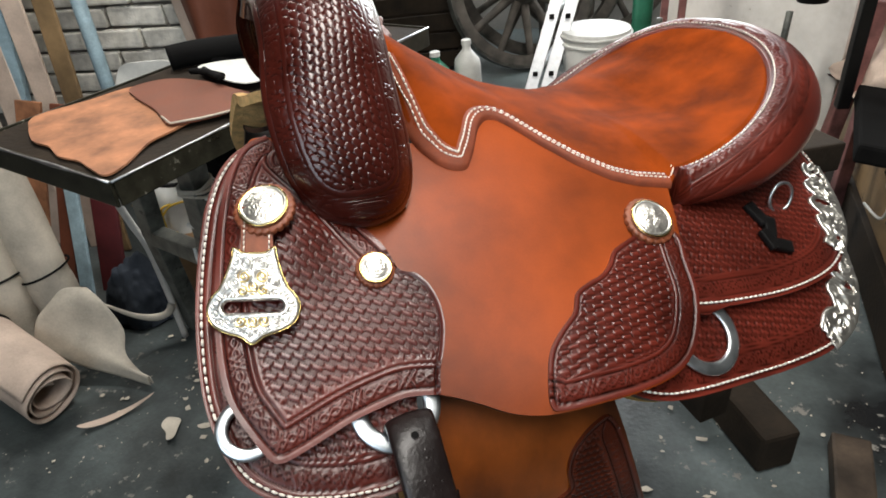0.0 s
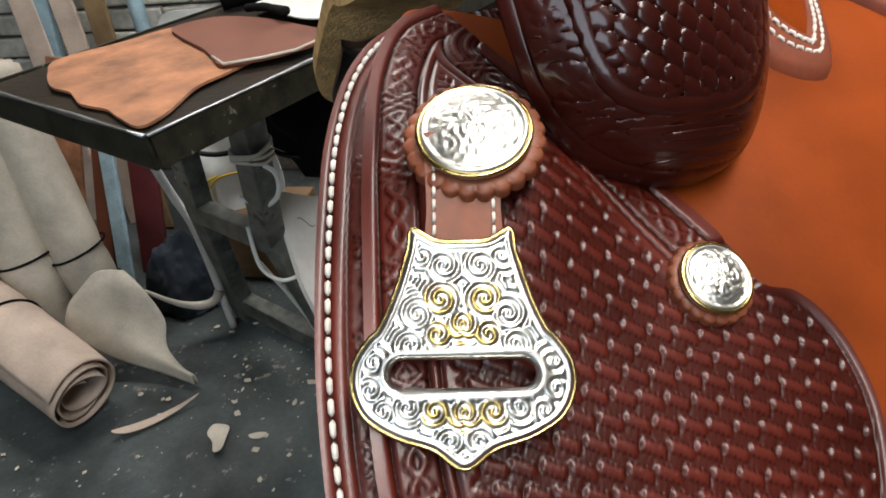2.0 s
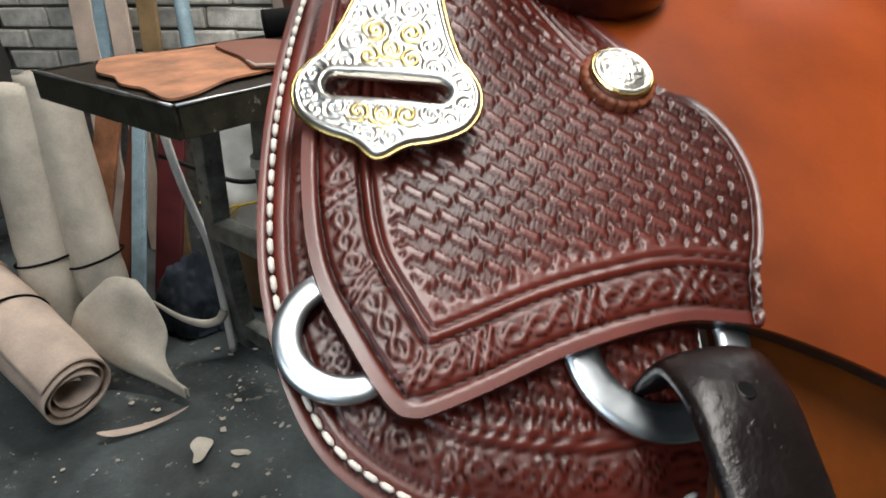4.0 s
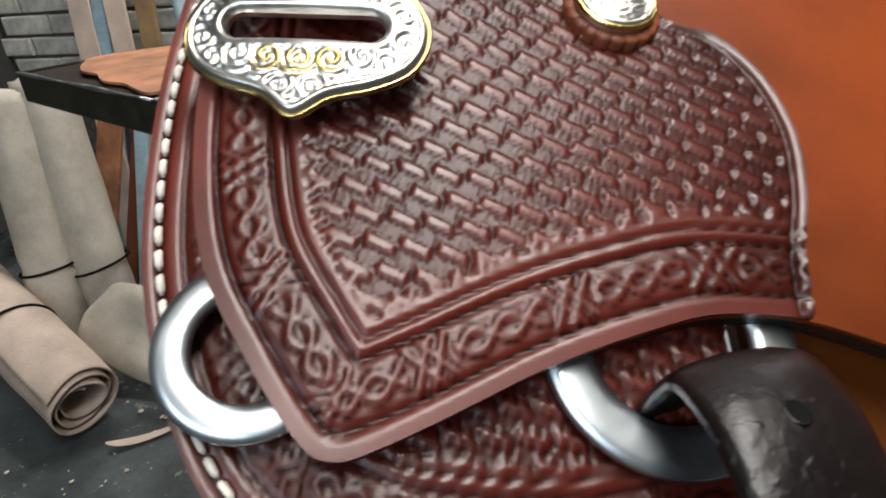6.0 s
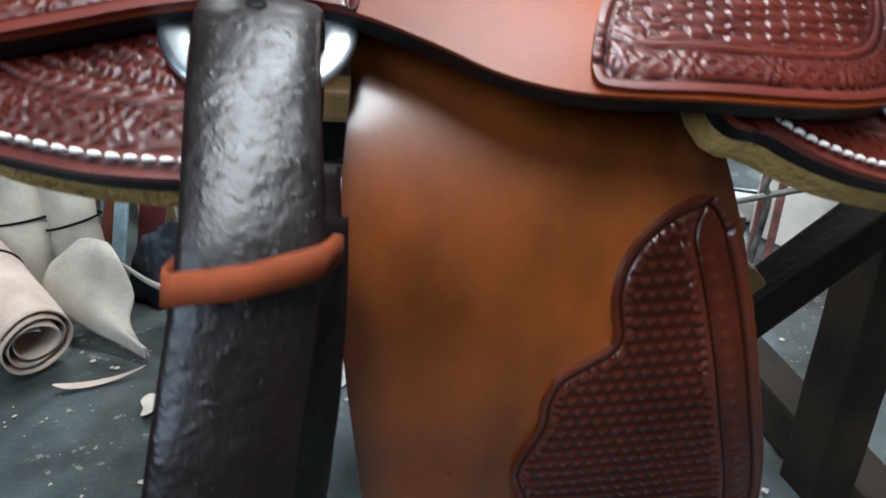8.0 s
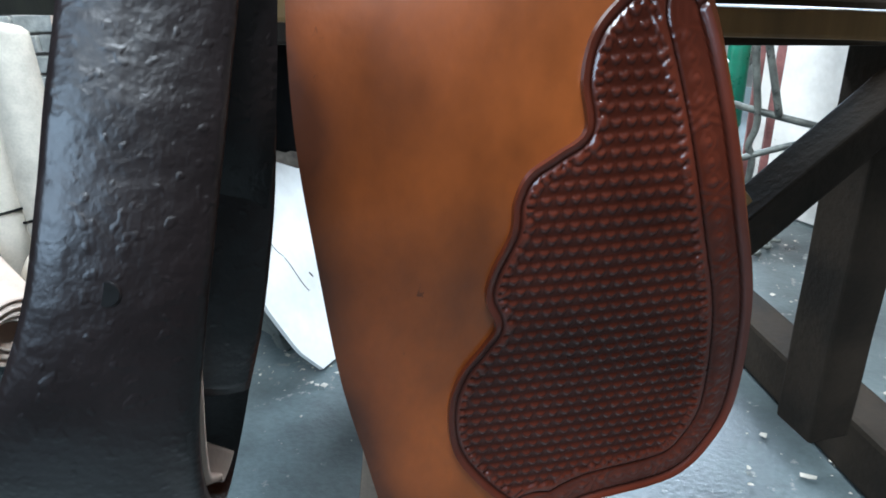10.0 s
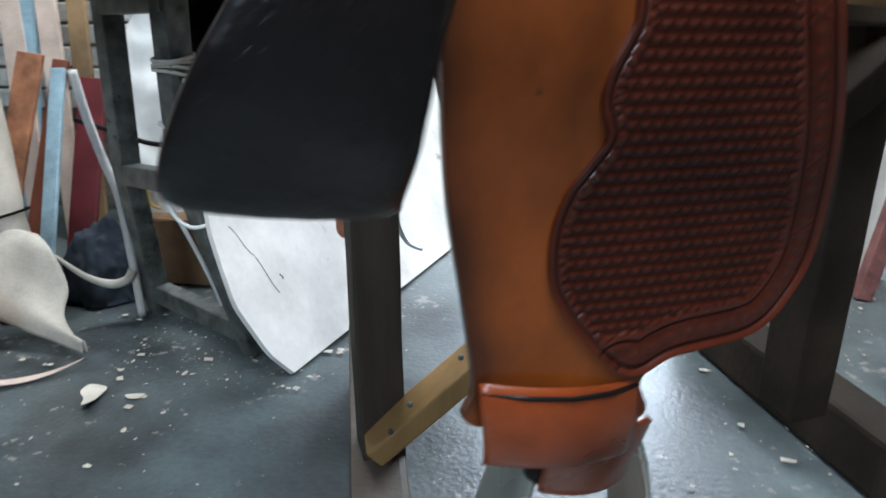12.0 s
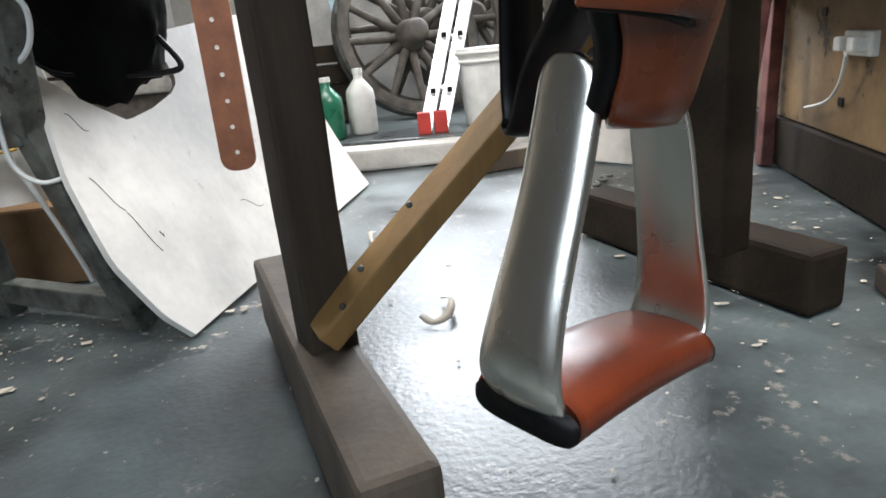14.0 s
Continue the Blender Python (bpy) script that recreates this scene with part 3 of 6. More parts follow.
def far_side(s):
    """1 along the seat's waist on the far side, 0 at the back of the cantle and at the fork."""
    return float(np.interp(s, [-0.12, -0.03, 0.12, 0.27], [0.0, 1.0, 1.0, 0.0]))


def seat_h(s, t):
    """Height of the seat at s and the cross fraction t (-1 to 1)."""
    crest = np.interp(s, [-0.17, -0.14, -0.12, -0.097, -0.071, -0.037, 0.0, 0.05, 0.10, 0.16, 0.22, 0.26, 0.291],
                      [1.045, 1.030, 1.017, 1.003, 0.988, 0.972, 0.962, 0.950, 0.945, 0.950, 0.966, 0.986, 1.006])
    if s > 0.085:
        c = min(1.0, (s - 0.085) / 0.206)
        edge = 0.932 + 0.074 * c ** 1.3
    else:
        edge = float(side_h(s, seat_edge(s))) + 0.0045
    if t < 0:
        edge -= 0.042 * far_side(s)
    k = abs(t)
    w = k ** 2.2 if s < 0.03 else k ** (2.2 + 1.2 * min(1, (s - 0.03) / 0.1))
    return crest * (1 - w) + edge * w


rows, cols = 110, 61
verts, faces = [], []
for i in range(rows):
    s = -0.165 + (0.2905 + 0.165) * i / (rows - 1)
    half = seat_edge(s) if s <= 0.085 else 0.189 * math.sqrt(max(0.0, 1 - ((s - 0.085) / 0.206) ** 2))
    for j in range(cols):
        t = math.sin((-1 + 2 * j / (cols - 1)) * math.pi / 2)
        h = float(seat_h(s, t))
        if abs(t) > 0.97:
            h -= 0.003
        h += (0.0030 * noise.noise(Vector((s * 15, t * 2.6, 1.0))) - 0.010 * math.exp(-((s - 0.15) / 0.07) ** 2 - ((t - 0.25) / 0.45) ** 2)) * (1 - t * t)
        verts.append((s, -half * t * (1 - (0.26 * far_side(s) if t < 0 else 0)), h))
for i in range(rows - 1):
    for j in range(cols - 1):
        a = i * cols + j
        faces.append((a, a + 1, a + cols + 1, a + cols))
seat = mesh_ob("seat", verts, faces, SUEDE, saddle, "rust orange suede seat")
sol = seat.modifiers.new("thickness", "SOLIDIFY")
sol.thickness, sol.offset = 0.006, -1

# seat seam: a narrow smooth border with two rows of stitches
edge_s = np.linspace(-0.162, 0.083, 90)
seam = np.stack([edge_s, seat_edge(edge_s)], 1)
seam = resample(spline(resample(seam, 0.012), 6), 0.003)


def seat_place(s, u, up):
    t = u / max(1e-6, float(seat_edge(s)))
    return Vector((s, -u, float(seat_h(s, min(1, t))) + up))


def seat_stitches(inset):
    v_all, f_all = [], []
    c = resample(seam, 0.0050)
    tang = np.gradient(c, axis=0)
    tang /= np.linalg.norm(tang, axis=1)[:, None]
    nor = np.stack([tang[:, 1], -tang[:, 0]], 1)
    for q, t, n_ in zip(c, tang, nor):
        m = q + n_ * inset
        pts = [seat_place(*(m + t * k), z) for k, z in ((-0.0018, 0.0006), (-0.0008, 0.0022), (0.0008, 0.0022), (0.0018, 0.0006))]
        v, f = tube_data(pts, [0.0005, 0.0009, 0.0009, 0.0005], 5)
        k = len(v_all)
        v_all += v
        f_all += [tuple(k + i for i in g) for g in f]
    return mesh_ob("stitching", v_all, f_all, THREAD, seat, "double row of pale seat stitching")


seat_stitches(0.0045)
seat_stitches(0.0085)
band_v, band_f = [], []
for i, q in enumerate(seam):
    tang = seam[min(i + 1, len(seam) - 1)] - seam[max(i - 1, 0)]
    tang /= np.linalg.norm(tang)
    n_ = np.array([tang[1], -tang[0]])
    base = flank(q[0] - n_[0] * 0.0015, q[1] - n_[1] * 0.0015, 0.0)
    band_v += [base, base + np.array([0, 0, 0.004]), seat_place(*q, 0.0018), seat_place(*(q + n_ * 0.0055), 0.0018), seat_place(*(q + n_ * 0.0115), 0.0013), seat_place(*(q + n_ * 0.0120), -0.001)]
    if i:
        k = 6 * i
        for j in range(5):
            band_f.append((k + j, k + j + 1, k + j - 5, k + j - 6))
mesh_ob("seat_edge", band_v, band_f, SEATBAND, seat, "rust pink leather border of the seat")

# cantle: a rolled dark rim round the back of the seat, tooled along its length
PROFILE = spline([(0.0, -0.002), (0.004, 0.004), (0.012, 0.0075), (0.022, 0.0065), (0.031, 0.000), (0.038, -0.010), (0.041, -0.021),
                  (0.038, -0.032), (0.030, -0.040), (0.015, -0.046), (-0.01, -0.046)], 9)
prof_at = np.r_[0, np.cumsum(np.linalg.norm(np.diff(PROFILE, axis=0), axis=1))]
prof_n = np.gradient(PROFILE, axis=0)
prof_n = np.stack([-prof_n[:, 1], prof_n[:, 0]], 1) / np.linalg.norm(prof_n, axis=1)[:, None]
N, m_ = 620, len(PROFILE)
angles = np.radians(np.linspace(-99, 99, N))
rim3 = np.array([rim_point(ph) for ph in angles])
rim_at = np.r_[0, np.cumsum(np.linalg.norm(np.diff(rim3, axis=0), axis=1))]
verts, faces, recess = [], [], []
for i, ph in enumerate(angles):
    p = rim3[i]
    out = np.array([math.cos(ph) * 0.85 + 0.15, math.sin(ph)])
    out /= np.linalg.norm(out)
    end = min(1.0, 0.38 + 0.62 * ((radians(99) - abs(ph)) / radians(26)) ** 0.6)
    wide = (0.75 + 0.75 * max(0, math.cos(ph)) ** 0.7) * end
    high = (0.8 + 0.3 * max(0, math.cos(ph))) * (0.5 + 0.5 * end)
    d = prof_at * wide
    l = np.full(m_, rim_at[i])
    lines = np.maximum.reduce([line(d, 0.0075, 0.0008), line(d, 0.0245, 0.0008), line(d, 0.0285, 0.0006), line(d, 0.046, 0.0008)])
    wire = rope(d, l, 0.016, wave=0.0075)
    ticks = np.exp(-(((l / 0.0048) % 1 - 0.5) / 0.22) ** 2) * np.exp(-((d - 0.0045) / 0.0016) ** 2)
    band = (d > 0.009) & (d < 0.0235)
    low = (d > 0.030) & (d < 0.045)
    leaf = np.abs(np.sin(l / 0.0042 + 3.0 * np.sin(d / 0.0035))) * np.exp(-((d - 0.0375) / 0.005) ** 2)
    r = np.where(band, wire, np.where(low, 0.3 + 0.7 * leaf, 0.7)) - 0.8 * lines + 0.6 * ticks
    rec = np.clip(np.where(band, 0.45 * (1 - wire), np.where(low, 0.35 * (1 - leaf), 0.05)) + 0.7 * lines, 0, 1)
    x = PROFILE[:, 0] * wide + prof_n[:, 0] * 0.0012 * r
    z = PROFILE[:, 1] * high + prof_n[:, 1] * 0.0012 * r
    for k in range(m_):
        verts.append((p[0] + out[0] * x[k], -(p[1] + out[1] * x[k]), p[2] + z[k]))
    recess += rec.tolist()
for i in range(N - 1):
    for j in range(m_ - 1):
        a = i * m_ + j
        faces.append((a, a + 1, a + m_ + 1, a + m_))
faces += [tuple(range(m_))[::-1], tuple((N - 1) * m_ + k for k in range(m_))]
cantle = mesh_ob("cantle", verts, faces, TOOLED, saddle, "rolled tooled dark leather cantle binding", attr=recess)
v_all, f_all = [], []
for at in np.arange(0.01, rim_at[-1] - 0.01, 0.0056):
    pts = []
    for dl, up in ((-0.0019, 0.004), (-0.0008, 0.0058), (0.0008, 0.0058), (0.0019, 0.004)):
        q = np.array([np.interp(at + dl, rim_at, rim3[:, k]) for k in range(3)])
        ph = np.interp(at + dl, rim_at, angles)
        o = np.array([math.cos(ph) * 0.85 + 0.15, math.sin(ph)])
        o = o / np.linalg.norm(o) * 0.0052
        pts.append((q[0] + o[0], -(q[1] + o[1]), q[2] + up))
    v, f = tube_data(pts, [0.0005, 0.0009, 0.0009, 0.0005], 5)
    k = len(v_all)
    v_all += v
    f_all += [tuple(k + i for i in g) for g in f]
mesh_ob("stitching", v_all, f_all, THREAD, cantle, "pale stitching along the cantle")

# ---- fork: the tooled swell and the horn's neck ----
SWELL = [(-0.221, -0.02, 1.060, 0.050), (-0.222, 0.04, 1.076, 0.0475), (-0.225, 0.085, 1.074, 0.0455), (-0.2265, 0.118, 1.054, 0.0455), (-0.228, 0.144, 1.020, 0.0485),
         (-0.224, 0.164, 0.984, 0.048), (-0.219, 0.175, 0.956, 0.042), (-0.2145, 0.183, 0.937, 0.028), (-0.213, 0.186, 0.929, 0.008)]
sw = spline(SWELL, 44)
length = np.r_[0, np.cumsum(np.linalg.norm(np.diff(sw[:, :3], axis=0), axis=1))]
cols = 161
tang = np.gradient(sw[:, :3], axis=0)
tang /= np.linalg.norm(tang, axis=1)[:, None]
out = np.cross([1.0, 0, 0], tang)
out /= np.linalg.norm(out, axis=1)[:, None]
X = np.linspace(-1, 1, cols)[None, :]
wide, run = sw[:, 3:4], length[:, None] + 0 * X
to_end = length[-1] - run
side_d, end_d = (1 - np.abs(X)) * wide, to_end * 0.62
# distance to the rim, with rounded corners at the lower end
d_in = -np.log(np.exp(-side_d * 170) + np.exp(-end_d * 170)) / 170
c_, k_ = math.cos(0.62), math.sin(0.62)
weave = basket(X * wide * c_ + run * k_, -X * wide * k_ + run * c_, 0.0070, 0.0056)
bead = np.clip(1.1 - ((((run / 0.0052) % 1) - 0.5) / 0.4) ** 2 - ((d_in - 0.0195) / 0.0022) ** 2, 0, 1)
wire = rope(d_in, run, 0.0095, wave=0.007, amp=0.0018, barb=0.024)
inner, band = d_in > 0.0180, (d_in > 0.0040) & (d_in < 0.0145)
lines = np.maximum.reduce([line(d_in, 0.0034, 0.0006), line(d_in, 0.0148, 0.0006), line(d_in, 0.0176, 0.0007)])
fade = 0.55 + 0.45 * np.clip((to_end - 0.03) / 0.05, 0, 1)
r = np.where(inner, np.maximum(weave, bead), np.where(band, 0.45 + 0.5 * wire * fade, 0.8)) - 0.8 * lines + 0.55 * line(d_in, 0.0162, 0.0008)
rec = np.clip(np.where(inner, 0.95 * (1 - np.maximum(weave, bead)), np.where(band, 0.40 * outline_dark(wire) * fade, 0.05)) + 0.8 * lines, 0, 1)
off = 0.026 * (1 - np.abs(X) ** 2.6) * np.minimum(1, wide / 0.045) - 0.004 + 0.0011 * r
P = np.stack([sw[:, 0:1] + X * wide + out[:, 0:1] * off, -(sw[:, 1:2] + out[:, 1:2] * off), sw[:, 2:3] + out[:, 2:3] * off], -1)
verts, recess = P.reshape(-1, 3).tolist(), rec.ravel().tolist()
faces = []
for i in range(len(sw) - 1):
    for j in range(cols - 1):
        a = i * cols + j
        faces.append((a, a + 1, a + cols + 1, a + cols))
fork = mesh_ob("fork_swell", verts, faces, FORKLEATHER, saddle, "basket-stamped dark swell of the fork", attr=recess)
sol = fork.modifiers.new("thickness", "SOLIDIFY")
sol.thickness, sol.offset = 0.006, -1
welt = [tuple(p) for p in P[::6, 0]] + [tuple(p) for p in P[-1, ::16]] + [tuple(p) for p in P[::-6, -1]]
tube("welt", welt, 0.0024, EDGE, fork, "black welt round the swell", 8)
mirror_v = [(x, -y, z) for x, y, z in verts]
far = mesh_ob("fork_swell", mirror_v, [f[::-1] for f in faces], FORKLEATHER, saddle, "far swell of the fork", attr=recess)
neck = [(-0.235, 0, 1.06), (-0.238, 0, 1.10), (-0.25, 0, 1.14), (-0.262, 0, 1.17)]
tube("horn", neck, [0.045, 0.034, 0.026, 0.03], FORKLEATHER, saddle, "leather-wrapped horn neck", seg=20)

# ---- conchos, plate, rings ----
def flank_pose(s, u, off, spin=0.0):
    p = Vector(flank(s, u, off))
    n_ = (Vector(flank(s, u, off + 0.01)) - p).normalized()
    x = Vector((1, 0, 0))
    x = (x - n_ * x.dot(n_)).normalized()
    y = n_.cross(x)
    m = Matrix((x, y, n_)).transposed().to_4x4()
    m.translation = p
    return m @ Matrix.Rotation(spin, 4, "Z")


def disc(name, r, m, mat, parent, label, dome=0.004, rim=0.0016, flowers=True, base=0.0):
    """A domed, engraved concho with a rolled rim."""
    verts, faces, rings, seg = [], [], 26, 72
    for i in range(rings + 1):
        k = i / rings
        for j in range(seg):
            a = 2 * math.pi * j / seg
            z = base + dome * (1 - k * k)
            if k > 0.86:
                z += rim * math.sin((k - 0.86) / 0.14 * math.pi)
            elif flowers:
                f = noise.noise(Vector((k * 3.2 * math.cos(a), k * 3.2 * math.sin(a), r * 900))) * 1.6
                petal = math.sin(6 * a + 5 * k * math.sin(3 * a)) * math.sin(k * 7)
                z += 0.0008 * (abs(math.sin(f * 5 + petal * 2.2)) - 0.5)
            verts.append((r * k * math.cos(a), r * k * math.sin(a), z))
    for i in range(rings):
        for j in range(seg):
            a, b = i * seg + j, i * seg + (j + 1) % seg
            faces.append((a, b, b + seg, a + seg))
    k0 = len(verts)
    for j in range(seg):
        a = 2 * math.pi * j / seg
        verts.append((r * math.cos(a), r * math.sin(a), -0.002))
        o = rings * seg
        faces.append((o + j, o + (j + 1) % seg, k0 + (j + 1) % seg, k0 + j))
    ob = mesh_ob(name, verts, faces, mat, parent, label)
    ob.matrix_local = m
    return ob


def rosette(r, m, parent, teeth=22):
    """The scalloped leather rosette under a concho."""
    n = teeth * 8
    ring = [r * (1 - 0.07 * (1 - abs(math.sin(teeth / 2 * 2 * math.pi * i / n)) ** 0.6)) for i in range(n)]
    verts = [(0, 0, 0.002)]
    faces = []
    for k, z in ((0.8, 0.0022), (0.97, 0.0020), (1.0, 0.0008), (1.0, -0.0025)):
        verts += [(ring[i] * k * math.cos(2 * math.pi * i / n), ring[i] * k * math.sin(2 * math.pi * i / n), z) for i in range(n)]
    faces += [(0, 1 + i, 1 + (i + 1) % n) for i in range(n)]
    for t in range(3):
        for i in range(n):
            a, b = 1 + t * n + i, 1 + t * n + (i + 1) % n
            faces.append((a, a + n, b + n, b))
    ob = mesh_ob("rosette", verts, faces, BROWNLEATHER, parent, "scalloped brown leather rosette")
    ob.matrix_local = m
    return ob


BROWNLEATHER = material("brown_rosette_leather", (0.20, 0.055, 0.022), 0.5, vary=0.3, scale=50, bump=0.2)
for s, u, r, spin in ((-0.291, 0.181, 0.0180, 0.3), (-0.219, 0.222, 0.0122, 1.0), (0.037, 0.221, 0.0190, 0.5)):
    big = s == -0.291
    rosette(r * (1.28 if not big else 1.30), flank_pose(s, u, 0.0105 if big else 0.0035), saddle, 24 if big else 20)
    disc("concho", r, flank_pose(s, u, 0.0150 if big else 0.0075, spin), SILVER, saddle, "engraved silver concho")
    tube("concho_rim", [(r * 1.01 * math.cos(a), r * 1.01 * math.sin(a), 0.0004) for a in np.linspace(0, 2 * math.pi, 49)[:-1]], 0.0009, GOLD, saddle,
         "brass concho rim", 6, True).matrix_local = flank_pose(s, u, 0.0150 if big else 0.0075)

# hanger strap from the front concho, and the slotted plate
PLATE = [(-0.0150, 0.034), (-0.008, 0.0305), (0.0, 0.030), (0.008, 0.0305), (0.0150, 0.034), (0.0165, 0.027), (0.0205, 0.014), (0.0250, 0.004), (0.0280, 0.001),
         (0.0325, -0.006), (0.0330, -0.014), (0.0290, -0.022), (0.0200, -0.0275), (0.0090, -0.031), (0.0, -0.0365), (-0.0090, -0.031), (-0.0200, -0.0275),
         (-0.0290, -0.022), (-0.0330, -0.014), (-0.0325, -0.006), (-0.0280, 0.001), (-0.0250, 0.004), (-0.0205, 0.014), (-0.0165, 0.027)]


def plate_mesh():
    """A silver plate with a long slot, bevelled edge and scroll engraving."""
    rim = resample(spline(PLATE, 8, True), 0.0010, True)
    slot = []
    for k in range(48):
        a = 2 * math.pi * k / 48
        slot.append((0.0175 * (1 if math.cos(a) > 0 else -1) + 0.0042 * math.cos(a), -0.0095 + 0.0042 * math.sin(a)))
    slot = np.array(slot)
    step = 0.00052
    gx, gy = np.meshgrid(np.arange(-0.034, 0.0345, step), np.arange(-0.038, 0.0355, step))
    g = np.stack([gx.ravel(), gy.ravel()], 1)
    dr, _ = along(np.vstack([rim, rim[:1]]), g)
    ds, _ = along(np.vstack([slot, slot[:1]]), g)
    g = g[inside(rim, g) & ~inside(slot, g) & (dr > 0.0004) & (ds > 0.0004)]
    pts = np.vstack([rim, slot, g])
    a, b = len(rim), len(slot)
    edges = [(i, (i + 1) % a) for i in range(a)] + [(a + i, a + (i + 1) % b) for i in range(b)]
    res = delaunay_2d_cdt([Vector(p) for p in pts], edges, [], 0, 1e-7)
    pts = np.array([tuple(v) for v in res[0]])
    tri = [tuple(f) for f in res[2]]
    mid = np.array([pts[list(f)].mean(0) for f in tri])
    ok = inside(rim, mid) & ~inside(slot, mid)
    tri = [f for f, k in zip(tri, ok) if k]
    dr, _ = along(np.vstack([rim, rim[:1]]), pts)
    ds, _ = along(np.vstack([slot, slot[:1]]), pts)
    h = 0.0022 * (1 - np.clip(1 - np.minimum(dr, ds) / 0.002, 0, 1) ** 2)
    scroll, gilt = np.zeros(len(pts)), np.zeros(len(pts))
    ax, ay = np.abs(pts[:, 0]), pts[:, 1]
    near = np.full(len(pts), 9.0)
    # mirrored spirals: across, along, reach, turn, gilded or not
    for cx, cy, reach, turn, gold in ((0.0, 0.0035, 0.0050, 0, 1), (0.0065, 0.0125, 0.0052, 1, 1), (0.0075, 0.0020, 0.0042, -1, 1), (0.0055, 0.0225, 0.0050, -1, 0), (0.0135, 0.0080, 0.0050, 1, 0),
                                      (0.0155, -0.0010, 0.0045, -1, 0), (0.0265, -0.0060, 0.0050, 1, 0), (0.0275, -0.0140, 0.0048, -1, 0), (0.0, -0.0220, 0.0048, 0, 1),
                                      (0.0085, -0.0200, 0.0046, 1, 1), (0.0165, -0.0190, 0.0046, -1, 0), (0.0235, -0.0200, 0.0040, 1, 0), (0.0040, -0.0285, 0.0040, -1, 0), (0.0120, 0.0255, 0.0040, 1, 0)):
        dx, dy = ax - cx, ay - cy
        rr, an = np.hypot(dx, dy), np.arctan2(dy, dx)
        curl = 0.5 + 0.5 * np.sin(rr / 0.00042 - an * (turn if turn else 5))
        closer = rr / reach < near
        scroll = np.where(closer, curl, scroll)
        gilt = np.where(closer, gold * (rr < reach * 0.95) * (1 - curl), gilt)
        near = np.minimum(near, rr / reach)
    field = np.clip((np.minimum(dr, ds) - 0.003) / 0.001, 0, 1)
    h = h - 0.0010 * scroll * field - 0.0007 * np.exp(-((dr - 0.0028) / 0.0005) ** 2)
    h = h - 0.010 * (pts[:, 0] / 0.033) ** 2 * 0.25

    def place(p, o):
        return np.stack([p[:, 0], p[:, 1], (h if o == 0 else np.full(len(p), -0.0018) - 0.0025 * (p[:, 0] / 0.033) ** 2)], 1)
    v_, f_ = closed_sheet(pts, tri, place, 0.004)
    g = gilt * field
    return v_, f_, np.r_[g, 0 * g, np.zeros(2 * len(SHEET_RIM[0]))]


v, f, gilt = plate_mesh()
plate = mesh_ob("slotted_plate", v, f, INLAY, saddle, "engraved silver plate with gilt scrolls and a long slot", attr=gilt)
PLATE_AT = Matrix.Translation(Vector((-0.3120, -0.2325, 0.9095)))
n_ = (Vector(flank(-0.31, 0.225, 0.02)) - Vector(flank(-0.31, 0.225, 0.0))).normalized()
n_ = (n_ + Vector((-0.10, -0.12, 0.0))).normalized()
yv = (Vector(flank(-0.304, 0.20, 0.0)) - Vector(flank(-0.322, 0.262, 0.0))).normalized()
yv = (yv - n_ * yv.dot(n_)).normalized()
rot = Matrix((yv.cross(n_), yv, n_)).transposed().to_4x4()
plate.matrix_local = PLATE_AT @ rot
rim = [(x * 1.0, y * 1.0, 0.0000 - 0.0025 * (x / 0.033) ** 2) for x, y in resample(spline(PLATE, 8, True), 0.0012, True)]
tube("plate_rim", rim, 0.0007, GOLD, plate, "brass edge of the plate", 6, True)
pts, faces, _ = fill(np.array([(-0.0130, -0.026), (-0.0115, -0.005), (-0.0125, 0.02), (0.0125, 0.02), (0.0115, -0.005), (0.0130, -0.026)]), 0.002)
v, f = closed_sheet(pts, faces, lambda p, o: np.stack([p[:, 0], p[:, 1], np.full(len(p), 0.001 + o)], 1), 0.004)
hanger = mesh_ob("hanger_strap", v, f, BROWNLEATHER, saddle, "stitched brown leather hanger strap", smooth=False)
hanger.matrix_local = PLATE_AT @ rot @ Matrix.Translation((0.001, 0.046, -0.004))
v_all, f_all = [], []
for x in (-0.0092, 0.0092):
    for k in range(9):
        y = -0.022 + k * 0.0042
        v, f = tube_data([(x, y, 0.0008), (x, y + 0.0008, 0.0020), (x, y + 0.0022, 0.0020), (x, y + 0.003, 0.0008)], 0.0006, 5)
        k0 = len(v_all)
        v_all += v
        f_all += [tuple(k0 + i for i in g) for g in f]
mesh_ob("stitching", v_all, f_all, THREAD, hanger, "white stitching")


def ring(name, centre, r_out, r_in, m, mat, label, a0=0, a1=360, thick=0.004, bar=False):
    """A flat rigging ring, or a part of its round."""
    n, verts, faces = 72, [], []
    full = a1 - a0 >= 360
    for i in range(n if full else n + 1):
        a = radians(a0 + (a1 - a0) * i / n)
        c, s_ = math.cos(a), math.sin(a)
        mid, half = (r_out + r_in) / 2, (r_out - r_in) / 2
        for k in range(10):
            b = 2 * math.pi * k / 10
            rr = mid + half * math.copysign(abs(math.cos(b)) ** 0.7, math.cos(b))
            verts.append((rr * c, rr * s_, thick / 2 * math.copysign(abs(math.sin(b)) ** 0.7, math.sin(b))))
    rows_ = n if full else n + 1
    for i in range(n):
        for k in range(10):
            a, b = i * 10 + k, i * 10 + (k + 1) % 10
            faces.append((a, b, (b + 10) % (rows_ * 10), (a + 10) % (rows_ * 10)))
    ob = mesh_ob(name, verts, faces, mat, saddle, label)
    ob.matrix_local = m
    return ob


